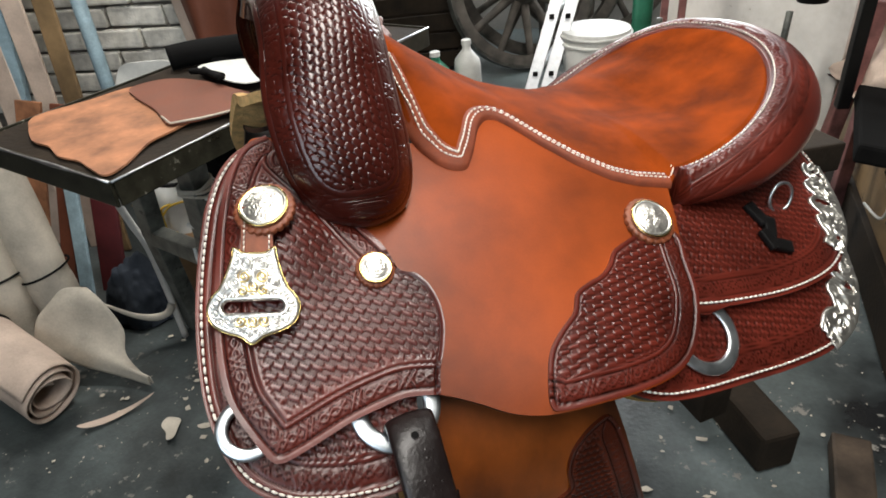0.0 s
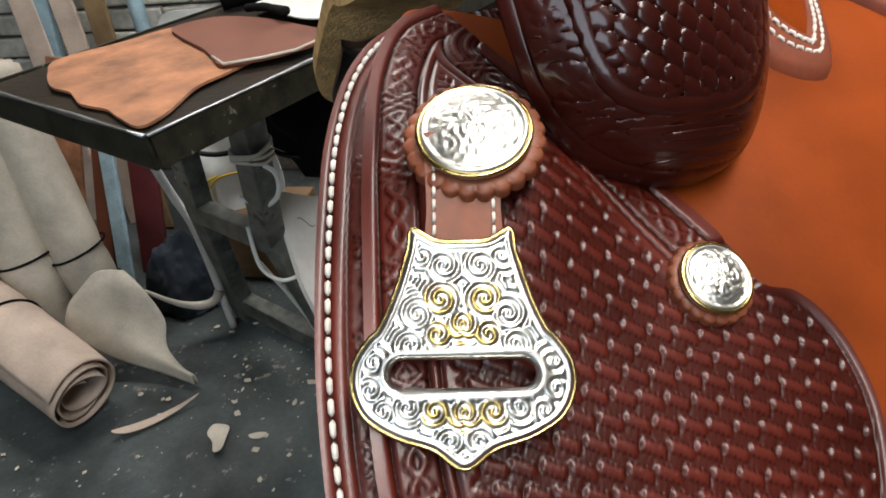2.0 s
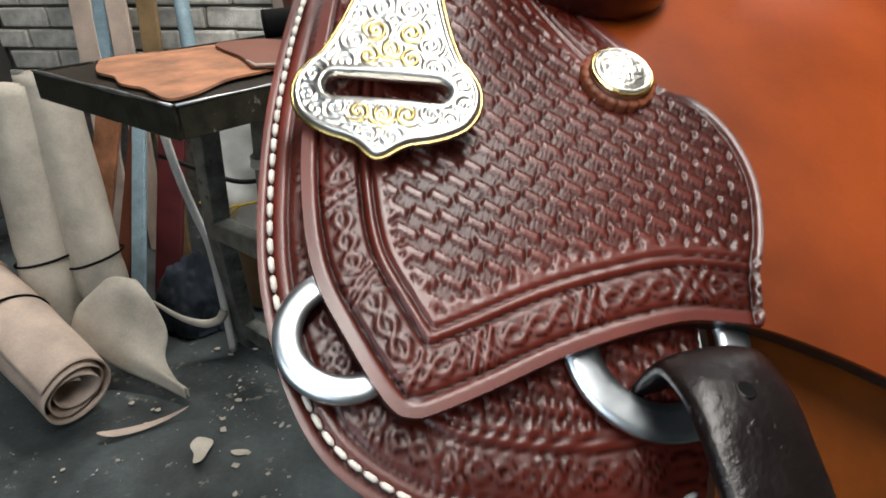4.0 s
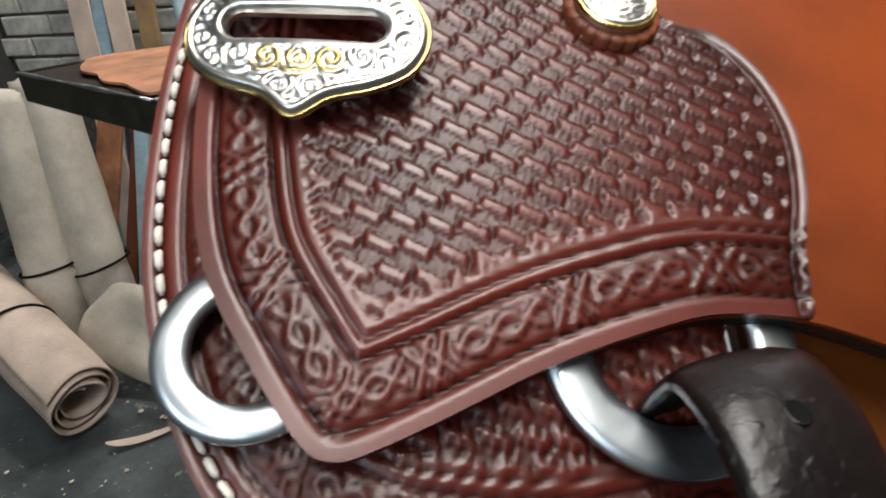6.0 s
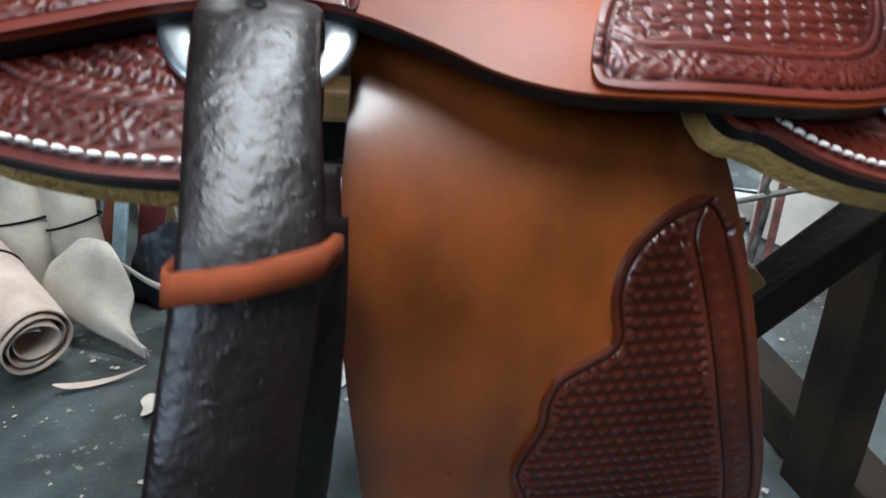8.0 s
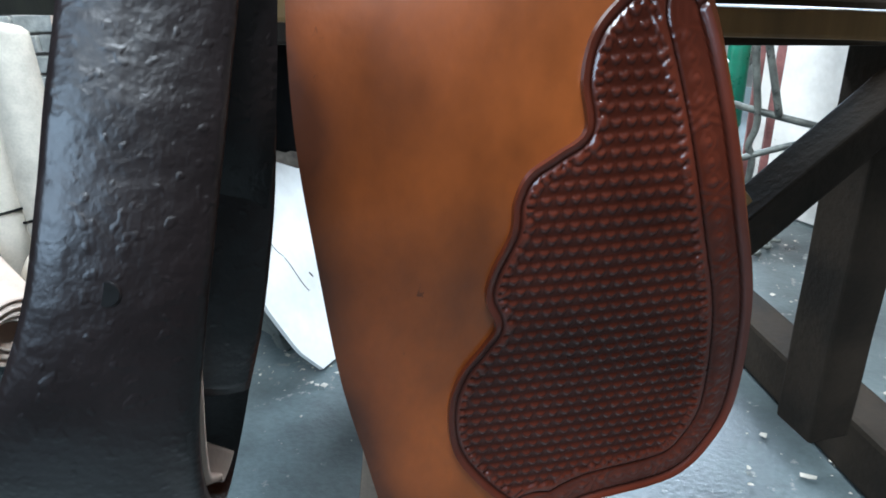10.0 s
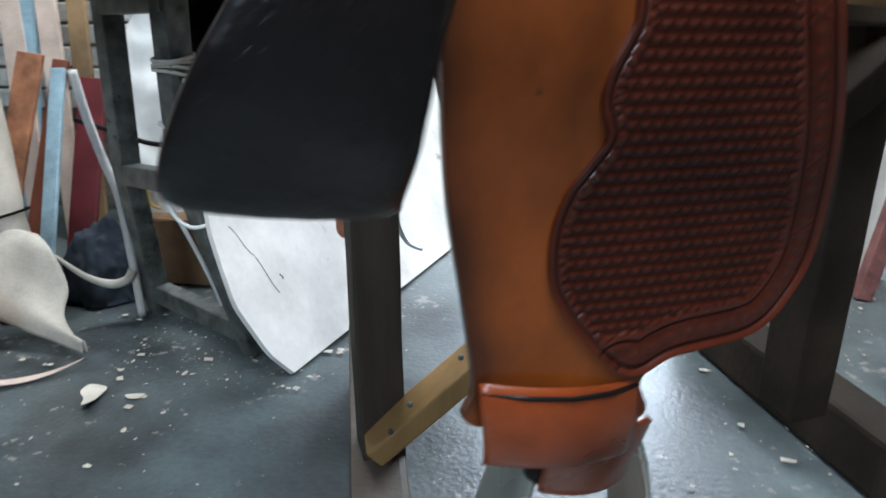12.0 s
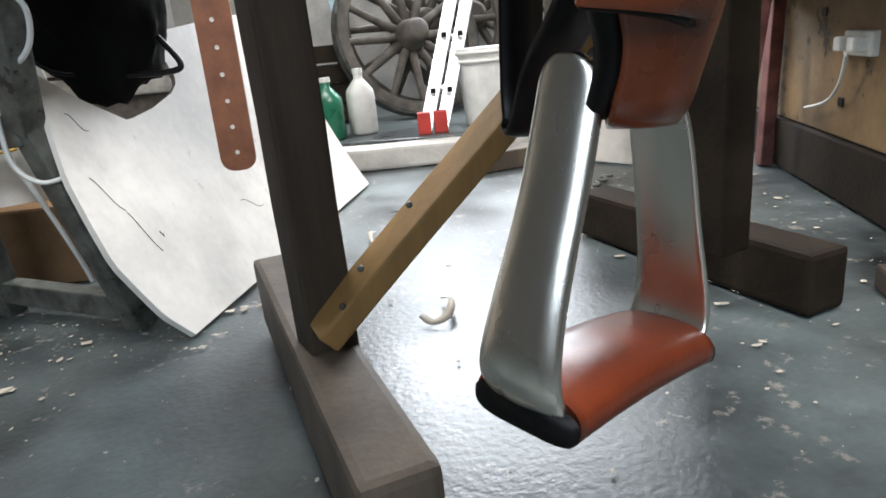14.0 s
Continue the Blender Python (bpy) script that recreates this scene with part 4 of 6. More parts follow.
ring("breast_dee", None, 0.0220, 0.0128, flank_pose(-0.3325, 0.2930, -0.0045, 0.3), STEEL, "stainless breast collar dee")
ring("rigging_ring", None, 0.0345, 0.0212, flank_pose(-0.2273, 0.3040, -0.0085, 0), STEEL, "stainless flat rigging ring")
ring("rear_dee", None, 0.0365, 0.0245, flank_pose(0.054, 0.3100, -0.0130, 0), STEEL, "stainless rear rigging dee")
ring("saddle_string_ring", None, 0.0165, 0.0135, flank_pose(0.203, 0.210, 0.004, 0) @ Matrix.Rotation(0.9, 4, "X"), STEEL, "small steel ring", thick=0.0028)
# black leather tie knots below it
for ks, ku, spin, ln in ((0.166, 0.222, 0.35, 0.026), (0.172, 0.236, -0.5, 0.024), (0.164, 0.247, 0.2, 0.022), (0.176, 0.254, 1.2, 0.020)):
    bm = bmesh.new()
    box_bm(bm, (0.013, ln, 0.006), None, 0.0022)
    part("tie_knot", bm, EDGE, saddle, "black leather tie knot").matrix_local = flank_pose(ks, ku, -0.0015, spin)


# silver corner plates: a leafy open scroll on the rear corners
def corner_scroll(name, curve, off, wide, seed):
    c = resample(curve, 0.0011)
    tang = np.gradient(c, axis=0)
    tang /= np.linalg.norm(tang, axis=1)[:, None]
    nor = np.stack([-tang[:, 1], tang[:, 0]], 1)
    verts, faces, cols_ = [], [], 22
    n = len(c)
    for i in range(n):
        k = i / (n - 1)
        w = wide * (0.35 + 0.65 * math.sin(math.pi * min(1, max(0, 0.12 + 0.76 * k)))) * (0.85 + 0.3 * abs(math.sin(k * 13 + seed)))
        for j in range(cols_):
            f = j / (cols_ - 1)
            q = c[i] - nor[i] * (f * w - 0.003)
            a = noise.noise(Vector((k * 14, f * 3.2, seed))) * 5
            z = 0.0022 + 0.0016 * math.sin(a * 2 + k * 40) * math.sin(math.pi * f) - (0.002 if f in (0, 1) else 0)
            verts.append(flank(q[0], q[1], off + z))
    for i in range(n - 1):
        for j in range(cols_ - 1):
            a = i * cols_ + j
            f = (j + 0.5) / (cols_ - 1)
            k = (i + 0.5) / (n - 1)
            hole = noise.noise(Vector((k * 11, f * 2.6, seed + 5))) > 0.36 and 0.18 < f < 0.82
            if not hole:
                faces.append((a, a + cols_, a + cols_ + 1, a + 1))
    ob = mesh_ob(name, verts, faces, SILVER, saddle, "silver scroll corner plate")
    sol = ob.modifiers.new("thickness", "SOLIDIFY")
    sol.thickness = 0.0015
    return ob


corner_scroll("corner_plate", spline(RJOCK[5:9], 10), -0.005, 0.035, 2.0)
corner_scroll("corner_plate", spline(SKIRT_R[7:12], 10), -0.0155, 0.034, 7.0)

# ---- the dark tie strap, folded through the rigging ring ----
STRAP_PATH = [(-0.222, 0.300, 0.800), (-0.222, 0.307, 0.822), (-0.2225, 0.317, 0.8365), (-0.2235, 0.330, 0.8395), (-0.2235, 0.345, 0.8340), (-0.2228, 0.363, 0.8195), (-0.2216, 0.381, 0.8015), (-0.2212, 0.396, 0.783), (-0.2255, 0.414, 0.745),
              (-0.2308, 0.429, 0.705), (-0.238, 0.432, 0.675, 0.043, -0.08), (-0.2455, 0.424, 0.648, 0.055, 0.05), (-0.2495, 0.408, 0.628, 0.062, 0.10), (-0.248, 0.392, 0.620, 0.063, 0.10), (-0.243, 0.376, 0.626, 0.058, 0.05), (-0.233, 0.372, 0.650, 0.046, -0.05),
              (-0.224, 0.386, 0.69), (-0.217, 0.395, 0.73), (-0.215, 0.388, 0.765), (-0.215, 0.377, 0.79)]


def strap_band(name, path, width, thick, mat, parent, label, hole_at=()):
    # path rows: s, u, h and, where they change, the width and the sideways twist
    path = [tuple(q) if len(q) == 5 else (*q, width, -0.15) for q in path]
    rows_ = resample(spline(path, 10), 0.004)
    c = rows_[:, :3]
    tang = np.gradient(c, axis=0)
    tang /= np.linalg.norm(tang, axis=1)[:, None]
    verts, faces = [], []
    prof = [(-0.5, -0.5), (-0.495, 0.1), (-0.44, 0.42), (-0.3, 0.72), (-0.1, 0.88), (0.1, 0.88), (0.3, 0.72), (0.44, 0.42), (0.495, 0.1), (0.5, -0.5), (0, -0.5)]
    m = len(prof)
    for q, t, (wide_, twist) in zip(c, tang, rows_[:, 3:]):
        side = np.array([1.0, twist, 0.0])
        side -= t * side.dot(t)
        side /= np.linalg.norm(side)
        out = np.cross(side, t)
        for a, b in prof:
            w = q + side * a * wide_ + out * (b * thick + 0.0006 * noise.noise(Vector(q * 60)))
            verts.append((w[0], -w[1], w[2]))
    for i in range(len(c) - 1):
        for k in range(m):
            a, b = i * m + k, i * m + (k + 1) % m
            faces.append((a, a + m, b + m, b))
    faces += [tuple(range(m)), tuple((len(c) - 1) * m + k for k in range(m))[::-1]]
    ob = mesh_ob(name, verts, faces, mat, parent, label, smooth=True)
    return ob


strap = strap_band("tie_strap", STRAP_PATH, 0.0358, 0.0042, STRAP, saddle, "dark oiled leather tie strap folded through the ring")
strap_band("tie_strap_end", [(-0.217, 0.362, 0.80), (-0.216, 0.380, 0.77), (-0.217, 0.392, 0.72), (-0.222, 0.394, 0.68), (-0.227, 0.390, 0.655)], 0.0365, 0.004, STRAP, saddle,
           "inner layer of the tie strap")
KEEP = [(-0.2405, 0.3985, 0.7800), (-0.2395, 0.4048, 0.7808), (-0.222, 0.4056, 0.7838), (-0.2045, 0.4005, 0.7872), (-0.2012, 0.394, 0.7875), (-0.1985, 0.373, 0.779), (-0.205, 0.366, 0.776), (-0.236, 0.366, 0.773), (-0.2405, 0.378, 0.775)]
c = resample(np.array(KEEP), 0.003, True)
verts, faces = [], []
for i, q in enumerate(c):
    cen = np.array(KEEP).mean(0)
    o = q - cen
    o[2] = 0
    o /= np.linalg.norm(o)
    for a, b in ((-0.0040, 0.0), (-0.0036, 0.0014), (0.0036, 0.0014), (0.0040, 0.0)):
        w = q + o * b + np.array([0, -0.45, 0.9]) * a
        verts.append((w[0], -w[1], w[2]))
n = len(c)
for i in range(n):
    for k in range(4):
        a, b = i * 4 + k, i * 4 + (k + 1) % 4
        faces.append((a, b, (i + 1) % n * 4 + (k + 1) % 4, (i + 1) % n * 4 + k))
mesh_ob("keeper", verts, faces, KEEPER, saddle, "rust leather keeper loop")


def eyelet(s, u, h, nx, name="punched_hole"):
    """A punched hole: a black disc painted as the dark inside, with a raised lip."""
    m = look((s, -u, h), (s - nx[0], -u + nx[1], h - nx[2]))
    ob = mesh_ob(name, *tube_data([(0.0026 * math.cos(a), 0.0026 * math.sin(a), 0) for a in np.linspace(0, 2 * math.pi, 25)[:-1]], 0.0005, 6, True), STRAP, strap, "punched hole lip")
    ob.matrix_local = m
    pit = bmesh.new()
    bmesh.ops.create_cone(pit, cap_ends=True, segments=24, radius1=0.0026, radius2=0.0026, depth=0.0012)
    ob = part("hole", pit, BLACKM, strap, "black disc painted as the dark inside a punched hole")
    ob.matrix_local = m


eyelet(-0.2243, 0.3389, 0.8413, (0, 0.30, 0.95))
eyelet(-0.2325, 0.4319, 0.7077, (0, 0.97, 0.25))

# ---- fender ----
FEND = [(-0.187, 0.838), (-0.194, 0.807), (-0.1965, 0.765), (-0.1945, 0.718), (-0.187, 0.665), (-0.177, 0.605), (-0.164, 0.555), (-0.1535, 0.512), (-0.151, 0.49), (-0.064, 0.49), (-0.0655, 0.512),
        (-0.058, 0.522), (-0.047, 0.5262), (-0.004, 0.5370), (0.0155, 0.560), (0.0205, 0.592), (0.011, 0.644), (-0.008, 0.693), (-0.0235, 0.737), (-0.035, 0.775), (-0.045, 0.812), (-0.06, 0.85), (-0.12, 0.86)]
FPANEL = [(-0.047, 0.7830), (-0.060, 0.7805), (-0.074, 0.7717), (-0.085, 0.7585), (-0.0885, 0.7417), (-0.0855, 0.7235), (-0.096, 0.7143), (-0.1065, 0.706), (-0.111, 0.694), (-0.111, 0.681), (-0.117, 0.663),
          (-0.1178, 0.650), (-0.112, 0.6365), (-0.1165, 0.6255), (-0.125, 0.610), (-0.1285, 0.590), (-0.1245, 0.566), (-0.1126, 0.5475), (-0.0951, 0.530), (-0.0776, 0.518), (-0.0657, 0.5185), (-0.0490, 0.5282),
          (-0.0049, 0.5392), (0.0135, 0.562), (0.0185, 0.592), (0.009, 0.643), (-0.010, 0.692), (-0.0255, 0.735), (-0.0370, 0.768)]


def fend_u(s, h):
    """How far the fender hangs out: it leans a little and bows across."""
    s, h = np.asarray(s, float), np.asarray(h, float)
    tuck = 0.02 * np.log1p(np.exp((h - 0.785) / 0.02))
    return 0.322 - 0.80 * tuck + 0.012 * np.exp(-((h - 0.70) / 0.09) ** 2) + 0.006 * (s + 0.1) / 0.1 - 0.35 * (s + 0.095) ** 2


def fender_sheet(name, outline, off, thick, mat, parent, label, step, relief=None):
    pts, faces, n = fill(outline, step, step)
    r, rec = relief(pts) if relief else (np.zeros(len(pts)), np.zeros(len(pts)))

    def place(p, o):
        return np.stack([p[:, 0], -(fend_u(p[:, 0], p[:, 1]) + off + o + (0.0013 * r if o == 0 else 0)), p[:, 1]], 1)
    v, f = closed_sheet(pts, faces, place, thick)
    f = [q[::-1] for q in f]
    return mesh_ob(name, v, f, mat, parent, label, attr=np.r_[rec, rec, np.repeat(rec[SHEET_RIM[0]], 2)])


fpanel_curve = spline(FPANEL, 6, True)
FPANEL_RIGHT = spline(FPANEL[19:29], 6)


def fender_relief(p):
    d, l = along(np.vstack([fpanel_curve, fpanel_curve[:1]]), p)
    dr, lr = along(FPANEL_RIGHT, p)
    bx_, by_ = p[:, 0] * 0.995 + p[:, 1] * 0.1, p[:, 1] * 0.995 - p[:, 0] * 0.1
    row = np.round(by_ / 0.0058)
    fx_ = bx_ / 0.0062 + 0.5 * row
    fx_, fy_ = fx_ - np.round(fx_), by_ / 0.0058 - row
    weave = np.clip(1.3 - (fx_ / 0.38) ** 2 - ((fy_ + 0.12 * np.cos(fx_ * 6)) / 0.25) ** 2, 0, 1) * (0.85 - 0.4 * fy_)
    weave = np.maximum(weave, 0.45 * np.clip(1.1 - ((np.abs(fx_) - 0.5) / 0.10) ** 2 - (fy_ / 0.45) ** 2, 0, 1))
    inner = (d > 0.0055) & (dr > 0.0215)
    bead = np.clip(1.25 - ((((l / 0.0052) % 1) - 0.5) / 0.36) ** 2 - ((np.minimum(d - 0.0068, dr - 0.0225)) / 0.0022) ** 2, 0, 1) * (dr > 0.019)
    bead = np.maximum(bead, np.clip(1.2 - ((((lr / 0.0085) % 1) - 0.5) / 0.25) ** 2 - ((dr - 0.0125) / 0.0022) ** 2, 0, 1))
    wire = np.maximum(0.5 * rope(dr, lr, 0.012), bead)
    band = dr < 0.0185
    grooves = np.maximum.reduce([line(d, 0.0038, 0.0008) * (dr > 0.002), line(dr, 0.0045, 0.0007), line(dr, 0.0185, 0.0007)])
    r = np.where(band, 0.4 + 0.6 * wire * (dr > 0.0055), np.where(inner, np.maximum(weave * 0.9, bead), 0.8)) - 0.9 * grooves + 0.8 * np.exp(-(d / 0.0018) ** 2)
    rec = np.clip(np.where(band, 0.35 * (1 - wire) * (dr > 0.0055), np.where(inner, 0.55 * (1 - np.maximum(weave, bead)), 0)) + 0.8 * grooves, 0, 1)
    return r, rec


fend_curve = spline(FEND, 6, True)


def fender_dye(p):
    """Antique dye rubbed into the fender's cut edges."""
    d, l = along(np.vstack([fend_curve, fend_curve[:1]]), p)
    d = d + 0.006 * np.sin(l * 37) + 0.004 * np.sin(l * 91)
    return np.zeros(len(p)), np.clip(0.75 * np.exp(-np.maximum(d, 0) / 0.009), 0, 1)


fender = fender_sheet("fender", fend_curve, 0.0, 0.006, FENDER, saddle, "tan brown smooth leather fender", 0.004, fender_dye)
fender_sheet("tooled_panel", fpanel_curve, 0.0012, 0.0011, PANELLEATHER, fender, "dark red tooled fender panel", 0.0008, fender_relief)

WRAPLEATHER = material("orange_red_wrap_leather", (0.195, 0.036, 0.0055), 0.30, vary=0.45, scale=16, fine=300, bump=0.18, depth=0.0008, coat=0.5, coat_rough=0.18)

# below the fender: a wrap of the same leather, then the loop round the stirrup's top with its blackened edge
def ribbon(name, rows_, crown, tilt, mat, parent, label, thick=0.005):
    """A bent strip: rows of (middle s, u, h, half width)."""
    v_, f_ = [], []
    c = spline(rows_, 5)
    for s, u, h, half in c:
        for j in range(21):
            x = -1 + 2 * j / 20
            v_.append((s + x * half, -(u - crown * x * x), h + tilt * x))
    for i in range(len(c) - 1):
        for j in range(20):
            a = i * 21 + j
            f_.append((a, a + 1, a + 22, a + 21))
    ob = mesh_ob(name, v_, f_, mat, parent, label)
    sol_ = ob.modifiers.new("thickness", "SOLIDIFY")
    sol_.thickness = thick
    return c, ob


_, wrap = ribbon("fender_wrap", [(-0.1095, 0.3262, 0.5125, 0.0428), (-0.1093, 0.3282, 0.5095, 0.0430), (-0.1080, 0.3295, 0.500, 0.0430), (-0.106, 0.3290, 0.487, 0.0420), (-0.1045, 0.3260, 0.473, 0.0405), (-0.104, 0.3235, 0.4685, 0.0400)],
                 0.007, -0.0015, WRAPLEATHER, saddle, "orange leather wrap below the fender", 0.0035)
# glossy black seam at the top of the wrap
tube("wrap_seam", [(-0.1525, -0.3235, 0.5115), (-0.13, -0.3303, 0.5110), (-0.108, -0.3326, 0.5105), (-0.086, -0.3303, 0.5105), (-0.0665, -0.3235, 0.5105)], 0.0013, EDGE, wrap, "glossy black edge of the fold", 8)
# the second tube is a black strip standing for shade under the wrap's fold
tube("lower_edge", [(-0.1365, -0.3110, 0.4705), (-0.118, -0.3195, 0.4685), (-0.1005, -0.3225, 0.467), (-0.083, -0.3195, 0.4655), (-0.0655, -0.3110, 0.4645)], 0.0024, EDGE, wrap, "black strip painted as shade along the lower fold", 8)
NECK, neck_ob = ribbon("fender_neck", [(-0.0785, 0.313, 0.480, 0.035), (-0.0765, 0.311, 0.470, 0.032), (-0.0735, 0.308, 0.458, 0.028), (-0.0715, 0.304, 0.445, 0.026), (-0.070, 0.299, 0.432, 0.026), (-0.066, 0.292, 0.4235, 0.025),
                                       (-0.059, 0.284, 0.420, 0.024), (-0.052, 0.276, 0.424, 0.024), (-0.050, 0.272, 0.440, 0.024)], 0.007, 0.0, WRAPLEATHER, saddle, "orange leather loop folded round the stirrup bar")
edge_v, edge_f = [], []
for i, (s, u, h, half) in enumerate(NECK[:-8]):
    a = (s - half - 0.0006, u - 0.0065, h)
    edge_v += [(a[0], -a[1] - 0.0012, a[2]), (a[0] - 0.004, -(a[1] - 0.006), a[2] - 0.001), (a[0] - 0.003, -(a[1] - 0.014), a[2] - 0.003), (a[0] + 0.006, -(a[1] - 0.024), a[2] - 0.002)]
    if i:
        k = 4 * i
        edge_f += [(k - 4 + q, k - 3 + q, k + 1 + q, k + q) for q in range(3)]
sol = mesh_ob("neck_edge", edge_v, edge_f, EDGE, neck_ob, "blackened layered edge of the loop").modifiers.new("thickness", "SOLIDIFY")
sol.thickness = 0.003
strap_band("tie_strap_lining", [(a_, b_ - 0.0045, c_ + 0.002) for a_, b_, c_ in STRAP_PATH[7:9]] + [(-0.2315, 0.4245, 0.705), (-0.235, 0.4265, 0.675, 0.037, -0.08), (-0.240, 0.4185, 0.650, 0.044, 0.05), (-0.242, 0.405, 0.634, 0.046, 0.1), (-0.240, 0.392, 0.6275, 0.046, 0.1), (-0.235, 0.382, 0.634, 0.043, 0.05)], 0.033, 0.003, PINKHIDE, saddle, "pale flesh side inside the strap fold")
strap_band("stirrup_leather", [(-0.122, 0.313, 0.62), (-0.114, 0.308, 0.54), (-0.097, 0.276, 0.487), (-0.078, 0.222, 0.445), (-0.071, 0.200, 0.412), (-0.067, 0.186, 0.416), (-0.068, 0.182, 0.46), (-0.078, 0.19, 0.60)],
           0.036, 0.006, EDGE, saddle, "black stirrup leather behind the fender")

# ---- stirrup ----
W = Vector((0.980, 0.201, 0.0))          # across the stirrup, in local coordinates
D = Vector((0.201, -0.980, 0.0))         # towards the outside
BASE = Vector((-0.050, -0.252, -0.007))


def branch(side):
    """One bowed aluminium arm of the bell stirrup."""
    prof = [(0.0435, 0.4605, 0.020), (0.0455, 0.443, 0.021), (0.051, 0.415, 0.0215), (0.058, 0.385, 0.022), (0.067, 0.355, 0.023), (0.0755, 0.326, 0.0250), (0.0805, 0.302, 0.0275), (0.0795, 0.286, 0.029), (0.073, 0.275, 0.0295), (0.066, 0.271, 0.0295)]
    if side > 0:
        prof[:3] = [(0.034, 0.446, 0.016), (0.039, 0.434, 0.019), (0.0475, 0.415, 0.021)]
    c = spline(prof, 6)
    verts, faces, sec = [], [], 20
    for i, (x, h, half) in enumerate(c):
        for k in range(sec):
            b = 2 * math.pi * k / sec
            e = half * math.copysign(abs(math.cos(b)) ** 0.45, math.cos(b))
            if h > 0.444:
                e *= math.sqrt(max(0.05, 1 - ((h - 0.444) / 0.0172) ** 2))
            t = 0.0042 * math.copysign(abs(math.sin(b)) ** 0.6, math.sin(b)) + 0.0055 * (1 - (e / half) ** 2)
            p = BASE + W * (side * (x + t)) + D * e
            verts.append((p.x, p.y, h + BASE.z))
    m = len(c)
    for i in range(m - 1):
        for k in range(sec):
            a, b = i * sec + k, i * sec + (k + 1) % sec
            faces.append((a, b, b + sec, a + sec) if side > 0 else (a, a + sec, b + sec, b))
    faces += [tuple(range(sec)), tuple((m - 1) * sec + k for k in range(sec))]
    return mesh_ob("arm", verts, faces, ALU, stirrup, "polished aluminium stirrup arm")


stirrup = tagged(empty("stirrup", SADDLE), "polished aluminium bell stirrup with orange leather tread, hanging from the fender", "stirrup")
branch(-1)
branch(1)
verts, faces, sec = [], [], 28
for i in range(21):
    x = -0.074 + 0.148 * i / 20
    dip = 0.006 * (1 - (x / 0.074) ** 2)
    for k in range(sec):
        b = 2 * math.pi * k / sec
        e = 0.0375 * math.copysign(abs(math.cos(b)) ** 0.5, math.cos(b))
        z = 0.269 + 0.0125 * math.copysign(abs(math.sin(b)) ** 0.7, math.sin(b)) + dip * (1 if math.sin(b) > 0 else 0.6) + 0.004 * (1 - (e / 0.0375) ** 2) * (math.sin(b) > 0)
        p = BASE + W * x + D * e
        verts.append((p.x, p.y, z + BASE.z))
for i in range(20):
    for k in range(sec):
        a, b = i * sec + k, i * sec + (k + 1) % sec
        faces.append((a, b, b + sec, a + sec))
faces += [tuple(range(sec)), tuple(20 * sec + k for k in range(sec))]
mesh_ob("tread", verts, faces, TREAD, stirrup, "red-brown leather covered tread")
for sd in (-1, 1):
    verts, faces = [], []
    for i in range(2):
        for k in range(sec):
            b = 2 * math.pi * k / sec
            e = 0.0370 * math.copysign(abs(math.cos(b)) ** 0.5, math.cos(b))
            z = 0.2675 + 0.0112 * math.copysign(abs(math.sin(b)) ** 0.7, math.sin(b))
            p = BASE + W * (sd * (0.0735 + 0.0035 * i)) + D * e
            verts.append((p.x, p.y, z + BASE.z))
    faces = [(k, (k + 1) % sec, sec + (k + 1) % sec, sec + k) for k in range(sec)] + [tuple(range(sec)), tuple(range(sec, 2 * sec))]
    mesh_ob("tread_edge", verts, faces, EDGE, stirrup, "dark cut edge of the tread leather")
top_bar = [BASE + W * x + Vector((0, 0, 0.441)) for x in (-0.047, 0.047)]
tube("bolt", top_bar, 0.006, STEEL, stirrup, "steel stirrup bolt")

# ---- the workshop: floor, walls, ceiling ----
# near-black colour for unseen walls and ceiling, keeps bounced fill light low
DARKENED_WALL = material("plaster_darkened_against_bounce", (0.05, 0.048, 0.044), 0.9, vary=0.3, scale=3, fine=40, bump=0.3)


def structure(ob, label, category):
    return tagged(ob, label, category, kind="structure")


bm = bmesh.new()
bmesh.ops.create_grid(bm, x_segments=90, y_segments=110, size=1.0)
for v_ in bm.verts:
    x, y = v_.co.x * 2.45, 1.45 + v_.co.y * 3.0
    v_.co = Vector((x, y, 0.004 * noise.noise(Vector((x * 2.1, y * 2.1, 0))) - 0.003))
floor = structure(part("floor", bm, CONCRETE, smooth=True), "worn grey concrete workshop floor with scraps and stains", "floor")
structure(box("wall_north", (4.9, 0.15, 0.95), pose(0, 4.47, 0.475), PLASTER), "dirty white plaster wall below the window", "wall")
structure(box("wall_north", (4.9, 0.15, 0.25), pose(0, 4.47, 2.525), PLASTER), "dirty white plaster wall above the window", "wall")
structure(box("wall_north", (2.05, 0.15, 1.45), pose(-1.425, 4.47, 1.675), PLASTER), "dirty white plaster wall beside the window", "wall")
structure(box("wall_north", (0.95, 0.15, 1.45), pose(1.975, 4.47, 1.675), PLASTER), "dirty white plaster wall beside the window", "wall")
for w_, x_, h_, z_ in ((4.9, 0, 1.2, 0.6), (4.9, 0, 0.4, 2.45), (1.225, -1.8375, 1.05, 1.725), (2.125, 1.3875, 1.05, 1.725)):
    structure(box("wall_south", (w_, 0.15, h_), pose(x_, -1.6, z_), DARKENED_WALL), "unseen wall behind the camera, darkened to cut bounced light", "wall")
window_b = structure(empty("window_2"), "daylight window behind the camera", "window")
for sx_ in (-1.205, -0.45, 0.305):
    box("window_frame", (0.04, 0.05, 1.05), pose(sx_, -1.58, 1.725), WOOD, window_b)
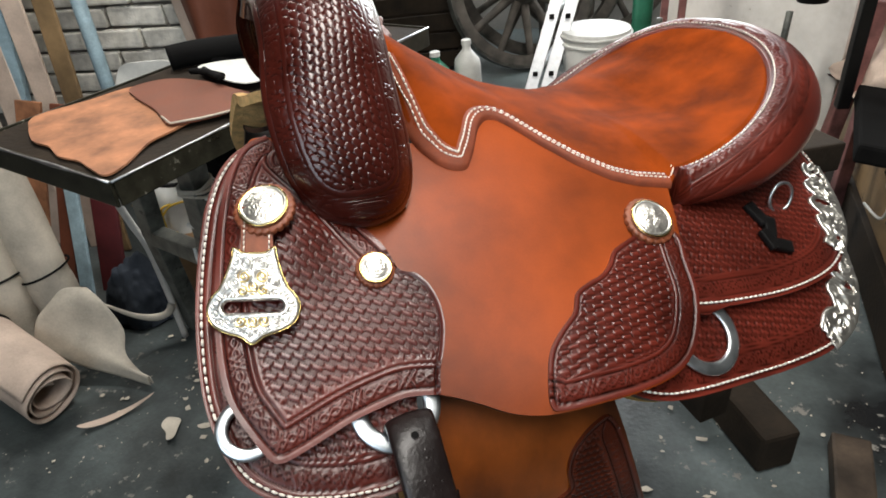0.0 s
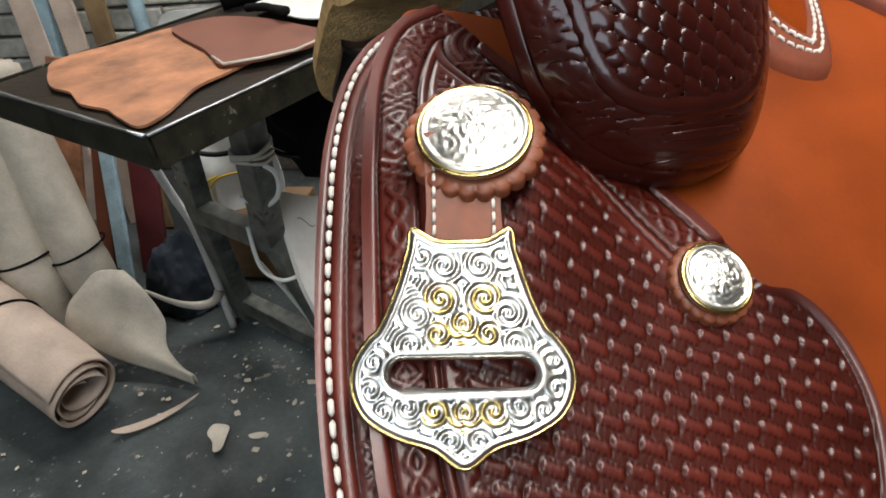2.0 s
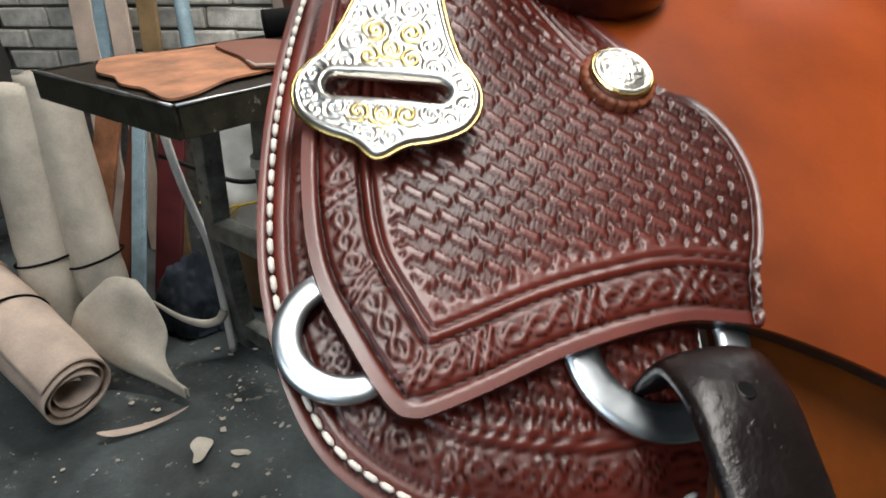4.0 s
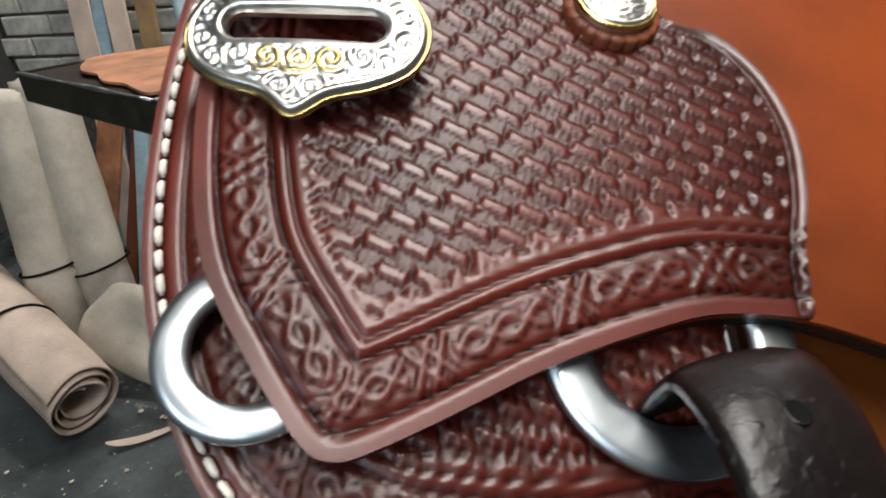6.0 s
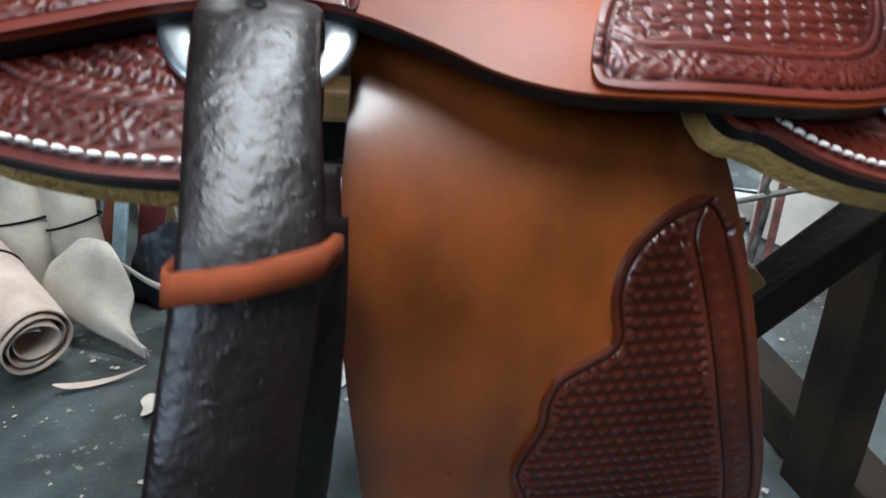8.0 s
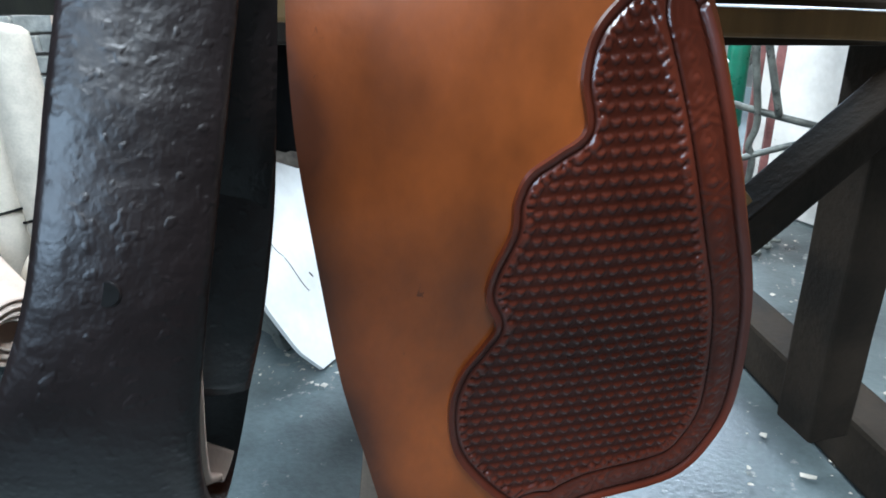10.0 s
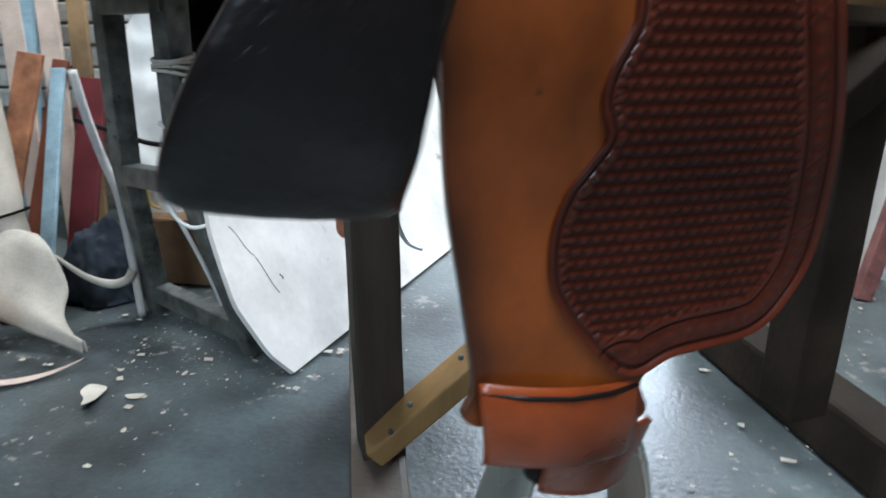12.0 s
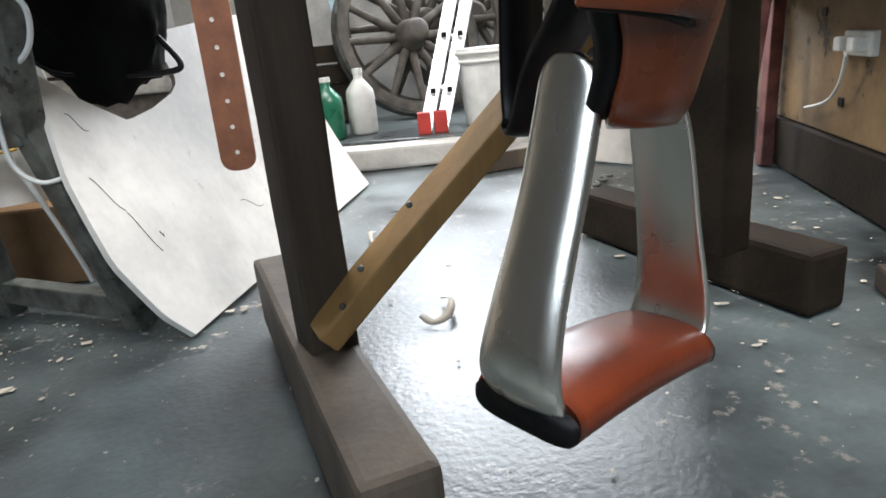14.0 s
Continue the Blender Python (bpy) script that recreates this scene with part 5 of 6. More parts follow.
structure(box("wall_west", (0.15, 6.2, 2.65), pose(-2.5, 1.45, 1.325), DARKENED_WALL), "unseen side wall, darkened to cut bounced light", "wall")
structure(box("wall_east", (0.15, 6.2, 2.65), pose(2.5, 1.45, 1.325), DARKENED_WALL), "unseen side wall, darkened to cut bounced light", "wall")
structure(box("ceiling", (5.0, 6.2, 0.12), pose(0, 1.45, 2.71), DARKENED_WALL), "unseen ceiling, darkened to cut bounced light", "ceiling")
window = structure(empty("window_1"), "bright workshop window in the far wall", "window")
for sx_ in (-0.38, 0.55, 1.48):
    box("window_frame", (0.05, 0.06, 1.45), pose(sx_, 4.45, 1.675), WOOD, window)
for sz_ in (0.975, 2.375):
    box("window_frame", (1.86, 0.06, 0.05), pose(0.55, 4.45, sz_), WOOD, window)

# low kerb and platform at the back
structure(box("platform", (2.6, 1.55, 0.10), pose(0.05, 3.62, 0.05, 0, 0, -8), CONCRETE, bevel=0.01, cuts=6, rough=0.006), "low concrete step across the workshop", "step")
structure(box("kerb", (1.15, 0.14, 0.085), pose(-0.02, 2.80, 0.045, 0, 0, -6), PLASTER, bevel=0.012, cuts=6, rough=0.006), "worn pale kerb of the step", "kerb")

# whitewashed brick wing wall
brick_wall = structure(box("wall_brick", (1.7, 0.10, 2.2), pose(-1.65, 2.42, 1.1), MORTAR), "old whitewashed brick wall with dark joints", "wall")


# ---- saddle stand: two posts on cross beams, braces and a rail ----
AX = Vector((math.cos(PSI), math.sin(PSI), 0))
NX = Vector((-math.sin(PSI), math.cos(PSI), 0))
stand = tagged(empty("saddle_stand", pose(0, 0, 0)), "weathered wooden saddle stand with pale pine braces", "stand")
P1, P2 = Vector((-0.178, 0.915, 0)), Vector((0.425, 1.185, 0))
beam("post", P1 + Vector((-0.004, 0, 0.11)), P1 + Vector((-0.008, 0.01, 0.80)), 0.060, 0.060, OLDPOST, stand, "dark weathered post", side=NX)
beam("post", P2 + Vector((0, 0, 0.10)), P2 + Vector((0.0, 0, 0.74)), 0.075, 0.070, DARKWOOD, stand, "dark timber post", side=NX)
beam("cross_beam", (-0.088, 0.635, 0.075), (-0.325, 1.30, 0.075), 0.076, 0.125, WOOD, stand, "sawn grey foot beam", side=(1, 0, 0), bevel=0.01)
beam("cross_beam", (0.570, 1.105, 0.055), (0.350, 1.665, 0.055), 0.085, 0.105, DARKWOOD, stand, "dark foot beam", side=(1, 0, 0), bevel=0.01)
beam("brace", P1 + Vector((-0.001, -0.045, 0.165)), (0.240, 1.015, 0.545), 0.055, 0.030, PINE, stand, "pale pine diagonal batten", side=NX)
beam("brace", P2 + Vector((0.02, -0.05, 0.655)), (0.16, 0.985, 0.40), 0.06, 0.045, DARKWOOD, stand, "dark diagonal brace", side=NX)
beam("rail", P1 + Vector((-0.16, -0.06, 0.755)), P2 + Vector((0.12, 0.05, 0.70)), 0.12, 0.05, DARKWOOD, stand, "dark carrying rail", side=NX)
beam("rail", P1 + Vector((-0.02, -0.18, 0.77)), P2 + Vector((0.05, -0.16, 0.71)), 0.09, 0.025, PINE, stand, "sloping rest under the skirts", side=NX)
for q in ((0.03, -0.062, 0.205), (0.055, -0.058, 0.245), (0.115, -0.035, 0.305), (0.24, 0.01, 0.43)):
    bm = bmesh.new()
    bmesh.ops.create_uvsphere(bm, u_segments=10, v_segments=6, radius=0.004)
    bmesh.ops.translate(bm, verts=bm.verts[:], vec=P1 + Vector(q))
    part("nail", bm, IRON, stand)


# ---- workbench table on the left ----
TA, TS, TL = Vector((-0.573, 0.931, 0)), Vector((-0.908, 0.418, 0)).normalized(), Vector((0.406, 0.914, 0)).normalized()
table = tagged(empty("work_table"), "small iron-framed work table with scuffed metal edge, hides on top", "table")
TM = Matrix((TS, TL, Vector((0, 0, 1)))).transposed().to_4x4()
TM.translation = TA


def on_table(x, y, z):
    return TM @ Vector((x, y, z))


def tbox(name, x0, x1, y0, y1, z0, z1, mat, parent=None, label="", bevel=0.003):
    return box(name, (x1 - x0, y1 - y0, z1 - z0), TM @ pose((x0 + x1) / 2, (y0 + y1) / 2, (z0 + z1) / 2), mat, parent, label, bevel)


tbox("tabletop", 0.004, 0.431, 0.004, 0.896, 0.765, 0.797, DARKWOOD, table, "dark wooden table top")
for x0, x1, y0, y1 in ((0, 0.435, -0.003, 0.003), (0, 0.435, 0.897, 0.903), (-0.003, 0.003, 0.004, 0.896), (0.432, 0.438, 0.004, 0.896)):
    tbox("edge_angle", x0, x1, y0, y1, 0.755, 0.8005, WORN, table, "scuffed bright iron edge", 0.0015)
for a, b in (((0, -0.003), (0.435, -0.003)), ((-0.003, 0), (-0.003, 0.90))):
    tube("worn_rim", [tuple(on_table(a[0] + (b[0] - a[0]) * k, a[1] + (b[1] - a[1]) * k, 0.800)) for k in np.linspace(0, 1, 12)], [0.0026 + 0.0012 * math.sin(k * 5.1) for k in range(12)], LADDERM, table, "rubbed bright rim", 6)
for a, b, w in (((-0.600, 1.195, 0.765), (-0.703, 1.325, 0.395), 0.046), ((-0.703, 1.325, 0.415), (-0.616, 1.367, 0.0), 0.044), ((-0.895, 1.43, 0.765), (-0.938, 1.459, 0.373), 0.046), ((-0.938, 1.459, 0.39), (-0.968, 1.535, 0.0), 0.046)):
    beam("leg", a, b, w, w, IRON, table, "green-grey painted iron leg", side=TS, cuts=0)
for a, b in (((-0.700, 1.322, 0.392), (-0.940, 1.460, 0.373)), ((-0.622, 1.366, 0.045), (-0.965, 1.528, 0.055)), ((-0.595, 1.195, 0.735), (-0.895, 1.43, 0.735))):
    beam("stretcher", a, b, 0.046, 0.040, IRON, table, "worn painted stretcher", side=(0, 0, 1), cuts=0)
for k in range(5):
    c0 = Vector((-0.600, 1.195, 0.765)).lerp(Vector((-0.703, 1.325, 0.395)), 0.34 + 0.018 * k)
    tube("twine", [tuple(c0 + Vector((0.031 * math.copysign(abs(math.cos(q)) ** 0.6, math.cos(q)), 0.031 * math.copysign(abs(math.sin(q)) ** 0.6, math.sin(q)), 0.006 * math.sin(q + k)))) for q in np.linspace(0, 2 * math.pi, 25)[:-1]], 0.0032, HIDE, table, "pale twine wound round the leg", 6, True)
tube("conduit", [tuple(q) for q in spline([(-1.042, 1.47, 0.60), (-1.032, 1.475, 0.50), (-1.012, 1.48, 0.396), (-0.990, 1.48, 0.319), (-0.984, 1.482, 0.18), (-0.985, 1.485, 0.0)], 6)], 0.010, PLASTER, table, "pale grey conduit beside the leg", 10)


def flat_hide(name, outline, z, thick, mat, label, category="leather", m=TM, wave=0.002, curl=0.0):
    pts, faces, _ = fill(spline(outline, 6, True), 0.012, 0.006)

    def place(p, o):
        zz = np.array([z + o + wave * noise.noise(Vector((x * 9, y * 9, z * 7))) for x, y in p])
        w = np.stack([p[:, 0], p[:, 1], zz], 1)
        return np.array([tuple(m @ Vector(q)) for q in w])
    v, f = closed_sheet(pts, faces, place, thick)
    return tagged(mesh_ob(name, v, f, mat), label, category)


flat_hide("hide_sheet", [(0.416, 0.113), (0.395, 0.212), (0.373, 0.30), (0.29, 0.35), (0.18, 0.34), (0.09, 0.27), (0.068, 0.175), (0.063, 0.119), (0.024, 0.045), (0.020, 0.006), (0.074, 0.012), (0.12, 0.022), (0.174, 0.018), (0.23, 0.035), (0.283, 0.036), (0.36, 0.07)], 0.8055, 0.0035,
          TANHIDE, "tan suede hide lying flesh side up on the table")
flat_hide("leather_sheet", [(0.348, 0.288), (0.317, 0.35), (0.225, 0.373), (0.128, 0.365), (0.03, 0.34), (0.025, 0.26), (0.081, 0.184), (0.13, 0.20), (0.185, 0.222), (0.287, 0.253)], 0.812, 0.004, BROWNHIDE,
          "dark brown leather sheet with a pale cut edge on the table")
tube("pale_edge", [tuple(on_table(x_, y_, 0.8125)) for x_, y_ in ((0.128, 0.198), (0.081, 0.181), (0.045, 0.222), (0.022, 0.262), (0.024, 0.33))], 0.0022, HIDE, bpy.data.objects["leather_sheet"], "pale cut edge", 6)
flat_hide("white_sheet", [(0.304, 0.431), (0.227, 0.515), (0.10, 0.49), (0.09, 0.40), (0.155, 0.385)], 0.816, 0.002, WHITEPL, "white sheet on the table")
sweep = [on_table(0.40, 0.43, 0.826), on_table(0.36, 0.49, 0.828), on_table(0.28, 0.56, 0.828), on_table(0.16, 0.64, 0.828)]
tagged(tube("rolled_bag", [tuple(p) for p in spline([tuple(p) for p in sweep], 6)], 0.028, BLACKM, seg=14), "black rolled cloth bag lying on the table", "bag")
for k, (a, b) in enumerate((((0.29, 0.402, 0.816), (0.162, 0.380, 0.826)), ((0.27, 0.420, 0.816), (0.15, 0.365, 0.828)))):
    tagged(tube("pliers", [tuple(p) for p in spline([tuple(on_table(*a)), tuple(on_table((a[0] + b[0]) / 2 + 0.01, (a[1] + b[1]) / 2, 0.824)), tuple(on_table(*b))], 6)], 0.007, BLACKM), "black handled tool on the table", "tool")


# ---- rolls of hide leaning beside the table ----
def hide_roll(a, b, r, mat, label, ties=(0.6,), turns=3.2):
    """A loosely rolled hide: a spiral sheet seen at its ends, tied with cord."""
    a, b = Vector(a), Vector(b)
    z = (b - a).normalized()
    x = z.orthogonal().normalized()
    y = z.cross(x)
    root = tagged(empty("hide_roll"), label, "leather roll")
    n, m = 170, 30
    verts, faces = [], []
    for i in range(m + 1):
        k = i / m
        c = a + (b - a) * k
        pinch = 1 - sum(0.07 * math.exp(-((k - t) / 0.025) ** 2) for t in ties)
        for j in range(n + 1):
            an = 2 * math.pi * turns * j / n
            lump = noise.noise(Vector((math.cos(an) * 1.1, math.sin(an) * 1.1, k * 4 + r * 40)))
            rr = r * (1.0 - 0.55 * (j / n) ** 1.2) * (pinch if j < n / turns else 1 - (1 - pinch) * 0.5) * (1 + 0.06 * lump)
            wob = (0.016 * noise.noise(Vector((k * 3, an * 0.5, r * 90))) + 0.010 * math.sin(an * 0.8)) * (i in (0, m))
            verts.append(tuple(c + (x * math.cos(an + 1.3) + y * math.sin(an + 1.3)) * rr + z * wob))
    for i in range(m):
        for j in range(n):
            q = i * (n + 1) + j
            faces.append((q, q + 1, q + n + 2, q + n + 1))
    ob = mesh_ob("rolled_hide", verts, faces, mat, root)
    sol = ob.modifiers.new("thickness", "SOLIDIFY")
    sol.thickness = 0.004
    for t in ties:
        c = a + (b - a) * t
        ring_ = [tuple(c + (x * math.cos(q) + y * math.sin(q)) * r * 0.99 + z * 0.012 * math.cos(q)) for q in np.linspace(0, 2 * math.pi, 33)[:-1]]
        tube("cord", ring_, 0.0035, BLACKM, root, "dark tie cord", 6, True)
    return root


hide_roll((-1.312, 1.45, 0.03), (-1.400, 1.535, 0.70), 0.069, HIDE, "cream rolled hide tied with dark cord leaning by the table", (0.32, 0.16))
hide_roll((-1.425, 1.375, 0.03), (-1.455, 1.49, 0.68), 0.072, HIDE, "grey cream rolled hide tied with dark cord", (0.36,))
hide_roll((-1.150, 1.145, 0.092), (-1.640, 1.335, 0.245), 0.088, PINKHIDE, "pale pink rolled hide lying aslant on the floor", (0.52,))
# a curled tongue of hide: across k, down m
verts, faces = [], []
LEFT = spline([(-1.248, 1.366, 0.210), (-1.288, 1.330, 0.175), (-1.294, 1.300, 0.105), (-1.190, 1.290, 0.055), (-1.075, 1.287, 0.022), (-0.975, 1.270, 0.006)], 6)
RIGHT = spline([(-1.177, 1.418, 0.220), (-1.117, 1.390, 0.190), (-1.076, 1.370, 0.115), (-1.066, 1.332, 0.065), (-1.025, 1.300, 0.030), (-0.971, 1.272, 0.008)], 6)
for a, b in zip(LEFT, RIGHT):
    for k in range(17):
        f = k / 16
        q = a * (1 - f) + b * f
        verts.append((q[0], q[1], q[2] + 0.035 * math.sin(math.pi * f) * (1 - 0.6 * f) + 0.004))
for i in range(len(LEFT) - 1):
    for k in range(16):
        a = i * 17 + k
        faces.append((a, a + 1, a + 18, a + 17))
hp = tagged(mesh_ob("hide_piece", verts, faces, HIDE), "pale curled offcut of hide on the floor", "leather")
tube("curled_tail", [tuple(p) for p in spline([(-1.118, 1.392, 0.186), (-1.075, 1.425, 0.125), (-1.030, 1.450, 0.098), (-0.995, 1.465, 0.105), (-0.979, 1.471, 0.130)], 6)], [0.004 + 0.007 * min(1, k / 12) for k in range(25)], HIDE, hp, "narrow curled tail of the offcut", 8)
sol = hp.modifiers.new("thickness", "SOLIDIFY")
sol.thickness = 0.004

# sack, boards and bag behind the table frame
sack_pts, sack_faces, _ = fill(spline([(-0.125, 0.0), (0.0, -0.005), (0.125, 0.0), (0.135, 0.20), (0.12, 0.42), (0.10, 0.66), (0.0, 0.70), (-0.10, 0.67), (-0.13, 0.42), (-0.135, 0.20)], 5, True), 0.012, 0.008)
v, f = closed_sheet(sack_pts, sack_faces, lambda p, o: np.array([(-1.045 + x * 0.95, 1.77 + 0.10 * z + 0.24 * x + 0.022 * noise.noise(Vector((x * 11, z * 8, 3.0))) - o * 0.5, 0.192 + z * 0.76) for x, z in p]), 0.006)
sack = tagged(mesh_ob("white_sack", v, f, WHITEPL), "white plastic sack tied with yellow cord behind the table frame", "sack")
carton = tagged(empty("carton"), "brown cardboard carton under the white sack", "box")
for cx, cy, sx_, sy_ in ((-1.02, 1.70, 0.30, 0.005), (-1.02, 1.90, 0.30, 0.005), (-1.168, 1.80, 0.005, 0.195), (-0.872, 1.80, 0.005, 0.195)):
    box("side", (sx_, sy_, 0.185), pose(cx, cy, 0.093), CARTON, carton, bevel=0.001)
box("top_flap", (0.298, 0.20, 0.004), pose(-1.02, 1.80, 0.187), CARTON, carton, bevel=0.001)
knot = Vector((-1.095, 1.728, 0.275))
for k, (dx, dz) in enumerate(((-0.030, 0.040), (0.030, 0.034), (-0.016, -0.075), (0.022, -0.070), (0.115, 0.050), (-0.10, 0.030))):
    tube("yellow_cord", [tuple(q) for q in spline([tuple(knot), tuple(knot + Vector((dx * 0.45 - 0.008, 0.0, dz * 0.75))), tuple(knot + Vector((dx, 0.015, dz)))], 6)], 0.0034, YELLOW, sack, "yellow cord tie", 6)
tagged(tube("black_cable", [tuple(q) for q in spline([(-1.26, 1.70, 0.455), (-1.13, 1.69, 0.425), (-1.02, 1.70, 0.395), (-0.90, 1.73, 0.41)], 6)], 0.007, EDGE, seg=8), "black cable slung across the sack", "cable")
for a_, b_, w_, mat_, nm_, lab_ in (((-1.560, 1.62, 0.0), (-1.485, 1.84, 0.62), 0.085, TANHIDE, "leather_strip", "brown leather strip leaning under the table"), ((-1.47, 1.64, 0.0), (-1.405, 1.86, 0.60), 0.05, BROWNHIDE, "leather_strip", "dark brown leather strip leaning under the table"),
                                    ((-1.375, 1.60, 0.0), (-1.385, 1.82, 0.58), 0.045, BLUEM, "metal_bar", "blue-grey metal bar leaning under the table"), ((-1.345, 1.70, 0.0), (-1.31, 1.86, 0.55), 0.09, REDLINE, "red_panel", "dark red panel leaning under the table")):
    tagged(beam(nm_, a_, b_, w_, 0.014, mat_, side=(1, 0, 0), cuts=3), lab_, nm_.split("_")[-1])


# pipes, battens and strips leaning on the brick wall
for a, b, w, t, mat, nm, lab in (((-1.74, 2.0, 0.0), (-1.90, 2.3, 1.5), 0.09, 0.012, PINKHIDE, "leather_strip", "pale hanging leather strip"),
                                 ((-1.58, 1.98, 0.0), (-1.76, 2.3, 1.5), 0.08, 0.012, PINKHIDE, "leather_strip", "pale hanging leather strip"),
                                 ((-1.47, 1.95, 0.0), (-1.60, 2.28, 1.5), 0.07, 0.015, PLY, "batten", "pale wooden batten leaning on the wall"),
                                 ((-1.80, 2.02, 0.0), (-1.70, 2.3, 1.5), 0.06, 0.03, BLUEM, "metal_bar", "pale blue metal bar leaning on the wall")):
    tagged(beam(nm, a, b, w, t, mat, side=(1, 0, 0), cuts=4), lab, nm.split("_")[-1])
tagged(tube("pipe", [(-1.32, 1.98, 0.0), (-1.52, 2.30, 1.5)], 0.024, BLUEM, seg=16), "pale blue metal pipe leaning on the brick wall", "pipe")


# ---- white board with a notch, leaning under the table ----
BA, BB = Vector((-0.487, 1.285, 0.006)), Vector((-0.235, 2.50, 0.006))
bx = (BB - BA).normalized()
bz = (Vector((-0.72, 1.55, 0.52)) - BA)
bz = (bz - bx * bz.dot(bx)).normalized()
outline = np.array([(0, 0), (1.22, 0), (1.20, 0.62), (1.08, 0.648), (0.643, 0.607), (0.45, 0.585), (0.432, 0.54), (0.445, 0.475), (0.40, 0.45), (0.30, 0.425), (0.205, 0.412), (0.106, 0.467), (0.032, 0.520), (-0.028, 0.337), (-0.05, 0.18), (-0.03, 0.06)])
pts, faces, _ = fill(resample(outline, 0.02, True), 0.03, 0.02)
bn = bx.cross(bz)


def board_place(p, o):
    return np.array([tuple(BA + bx * x + bz * y + bn * (o + 0.10 * (y / 0.6) ** 2 - 0.05 * y)) for x, y in p])


v, f = closed_sheet(pts, faces, board_place, 0.012)
board = tagged(mesh_ob("white_board", v, f, BOARD, smooth=False), "scuffed grey-white board with a notch leaning under the table", "board")

for (x0, y0), (x1, y1) in (((0.05, 0.445), (0.085, 0.405)), ((0.02, 0.330), (0.055, 0.25)), ((0.055, 0.25), (0.075, 0.155)), ((0.42, 0.17), (0.50, 0.13)), ((0.10, 0.19), (0.105, 0.185))):
    tube("scratch", [tuple(board_place(np.array([(x0 + (x1 - x0) * k, y0 + (y1 - y0) * k + 0.006 * math.sin(k * 7))]), 0.0003)[0]) for k in np.linspace(0, 1, 9)], 0.0007, DARKWOOD, board, "dark scratch", 5)

# hanging perforated strap
strip = tagged(empty("hanging_strap"), "brown leather strap with a row of punched holes hanging down", "strap")
ends = [(0.030 * math.copysign(abs(math.cos(a)) ** 0.7, math.cos(a)), 0.024 + 0.024 * math.sin(a)) for a in np.linspace(math.pi, 2 * math.pi, 17)]
pts, faces, _ = fill(np.array(ends + [(0.030, 0.515), (-0.030, 0.515)]), 0.012, 0.006)
v, f = closed_sheet(pts, faces, lambda p, o: np.stack([-0.368 + p[:, 0] + 0.012 * p[:, 1], 1.3495 + 0.15 * p[:, 0] - o, 0.285 + p[:, 1]], 1), 0.005)
mesh_ob("strap", v, f, HANGSTRAP, strip, smooth=False)
# the strap is solid; white discs paint the light seen through its holes
for k in range(9):
    bm = bmesh.new()
    bmesh.ops.create_cone(bm, cap_ends=True, segments=12, radius1=0.0038, radius2=0.0038, depth=0.0012)
    part("hole", bm, THREAD, strip, "white disc painted as light through a punched hole").matrix_world = pose(-0.367, 1.3488, 0.318 + 0.0445 * k, 90, 0, 8)

# dark bag of offcuts under the table
bm = bmesh.new()
bmesh.ops.create_icosphere(bm, subdivisions=4, radius=1.0)
for v_ in bm.verts:
    k = 1 + 0.28 * noise.noise(v_.co * 1.7) + 0.10 * noise.noise(v_.co * 5)
    v_.co = Vector((v_.co.x * 0.15 * k, v_.co.y * 0.14 * k, v_.co.z * 0.20 * k))
bmesh.ops.translate(bm, verts=bm.verts[:], vec=(-0.655, 1.60, 0.63))
bag = tagged(part("black_bag", bm, BLACKM, smooth=True), "black cloth bag slumped over the board under the table", "bag")

tube("strap", [tuple(q) for q in spline([(-0.760, 1.50, 0.515), (-0.735, 1.51, 0.490), (-0.694, 1.52, 0.477), (-0.591, 1.52, 0.465), (-0.510, 1.52, 0.464), (-0.492, 1.525, 0.479), (-0.53, 1.54, 0.53)], 6)], 0.006, EDGE, bag, "black carrying strap", 8)
heap_v = bmesh.new()
bmesh.ops.create_icosphere(heap_v, subdivisions=4, radius=1.0)
for v_ in heap_v.verts:
    k = 1 + 0.25 * noise.noise(v_.co * 2.3 + Vector((4, 0, 0))) + 0.08 * noise.noise(v_.co * 7)
    v_.co = Vector((-0.60 + v_.co.x * 0.13 * k, 1.585 + v_.co.y * 0.09 * k, 0.70 + v_.co.z * 0.075 * k))
part("flap", heap_v, BLACKM, bag, "crumpled flap folded over the bag", True)

# ---- ladder, wheels, bucket, bottles at the back ----
ladder = tagged(empty("ladder"), "aluminium ladder with red rubber feet leaning at the back", "ladder")
LF, LT = Vector((0.02, 2.93, 0.10)), Vector((0.62, 3.75, 1.95))
for off in (Vector((-0.035, 0, 0)), Vector((0.035, 0.01, 0))):
    beam("stile", LF + off, LT + off, 0.055, 0.024, LADDERM, ladder, "ribbed aluminium stile", side=(1, 0, 0), cuts=0, bevel=0.003)
    box("foot", (0.055, 0.05, 0.09), Matrix.Translation(LF + off + Vector((0, 0, 0.045))), REDPL, ladder, "red rubber foot")
LD = (LT - LF).normalized()
for k in range(7):
    q = LF + LD * (0.18 + 0.25 * k)
    for off in (-0.035, 0.035):
        box("rung_end", (0.022, 0.004, 0.022), Matrix.Translation(q + Vector((off, -0.030, 0.012))), EDGE, ladder, "dark rung socket")
    tube("rung", [q + Vector((-0.03, 0, 0)), q + Vector((0.05, 0.40, 0))], 0.013, LADDERM, ladder)


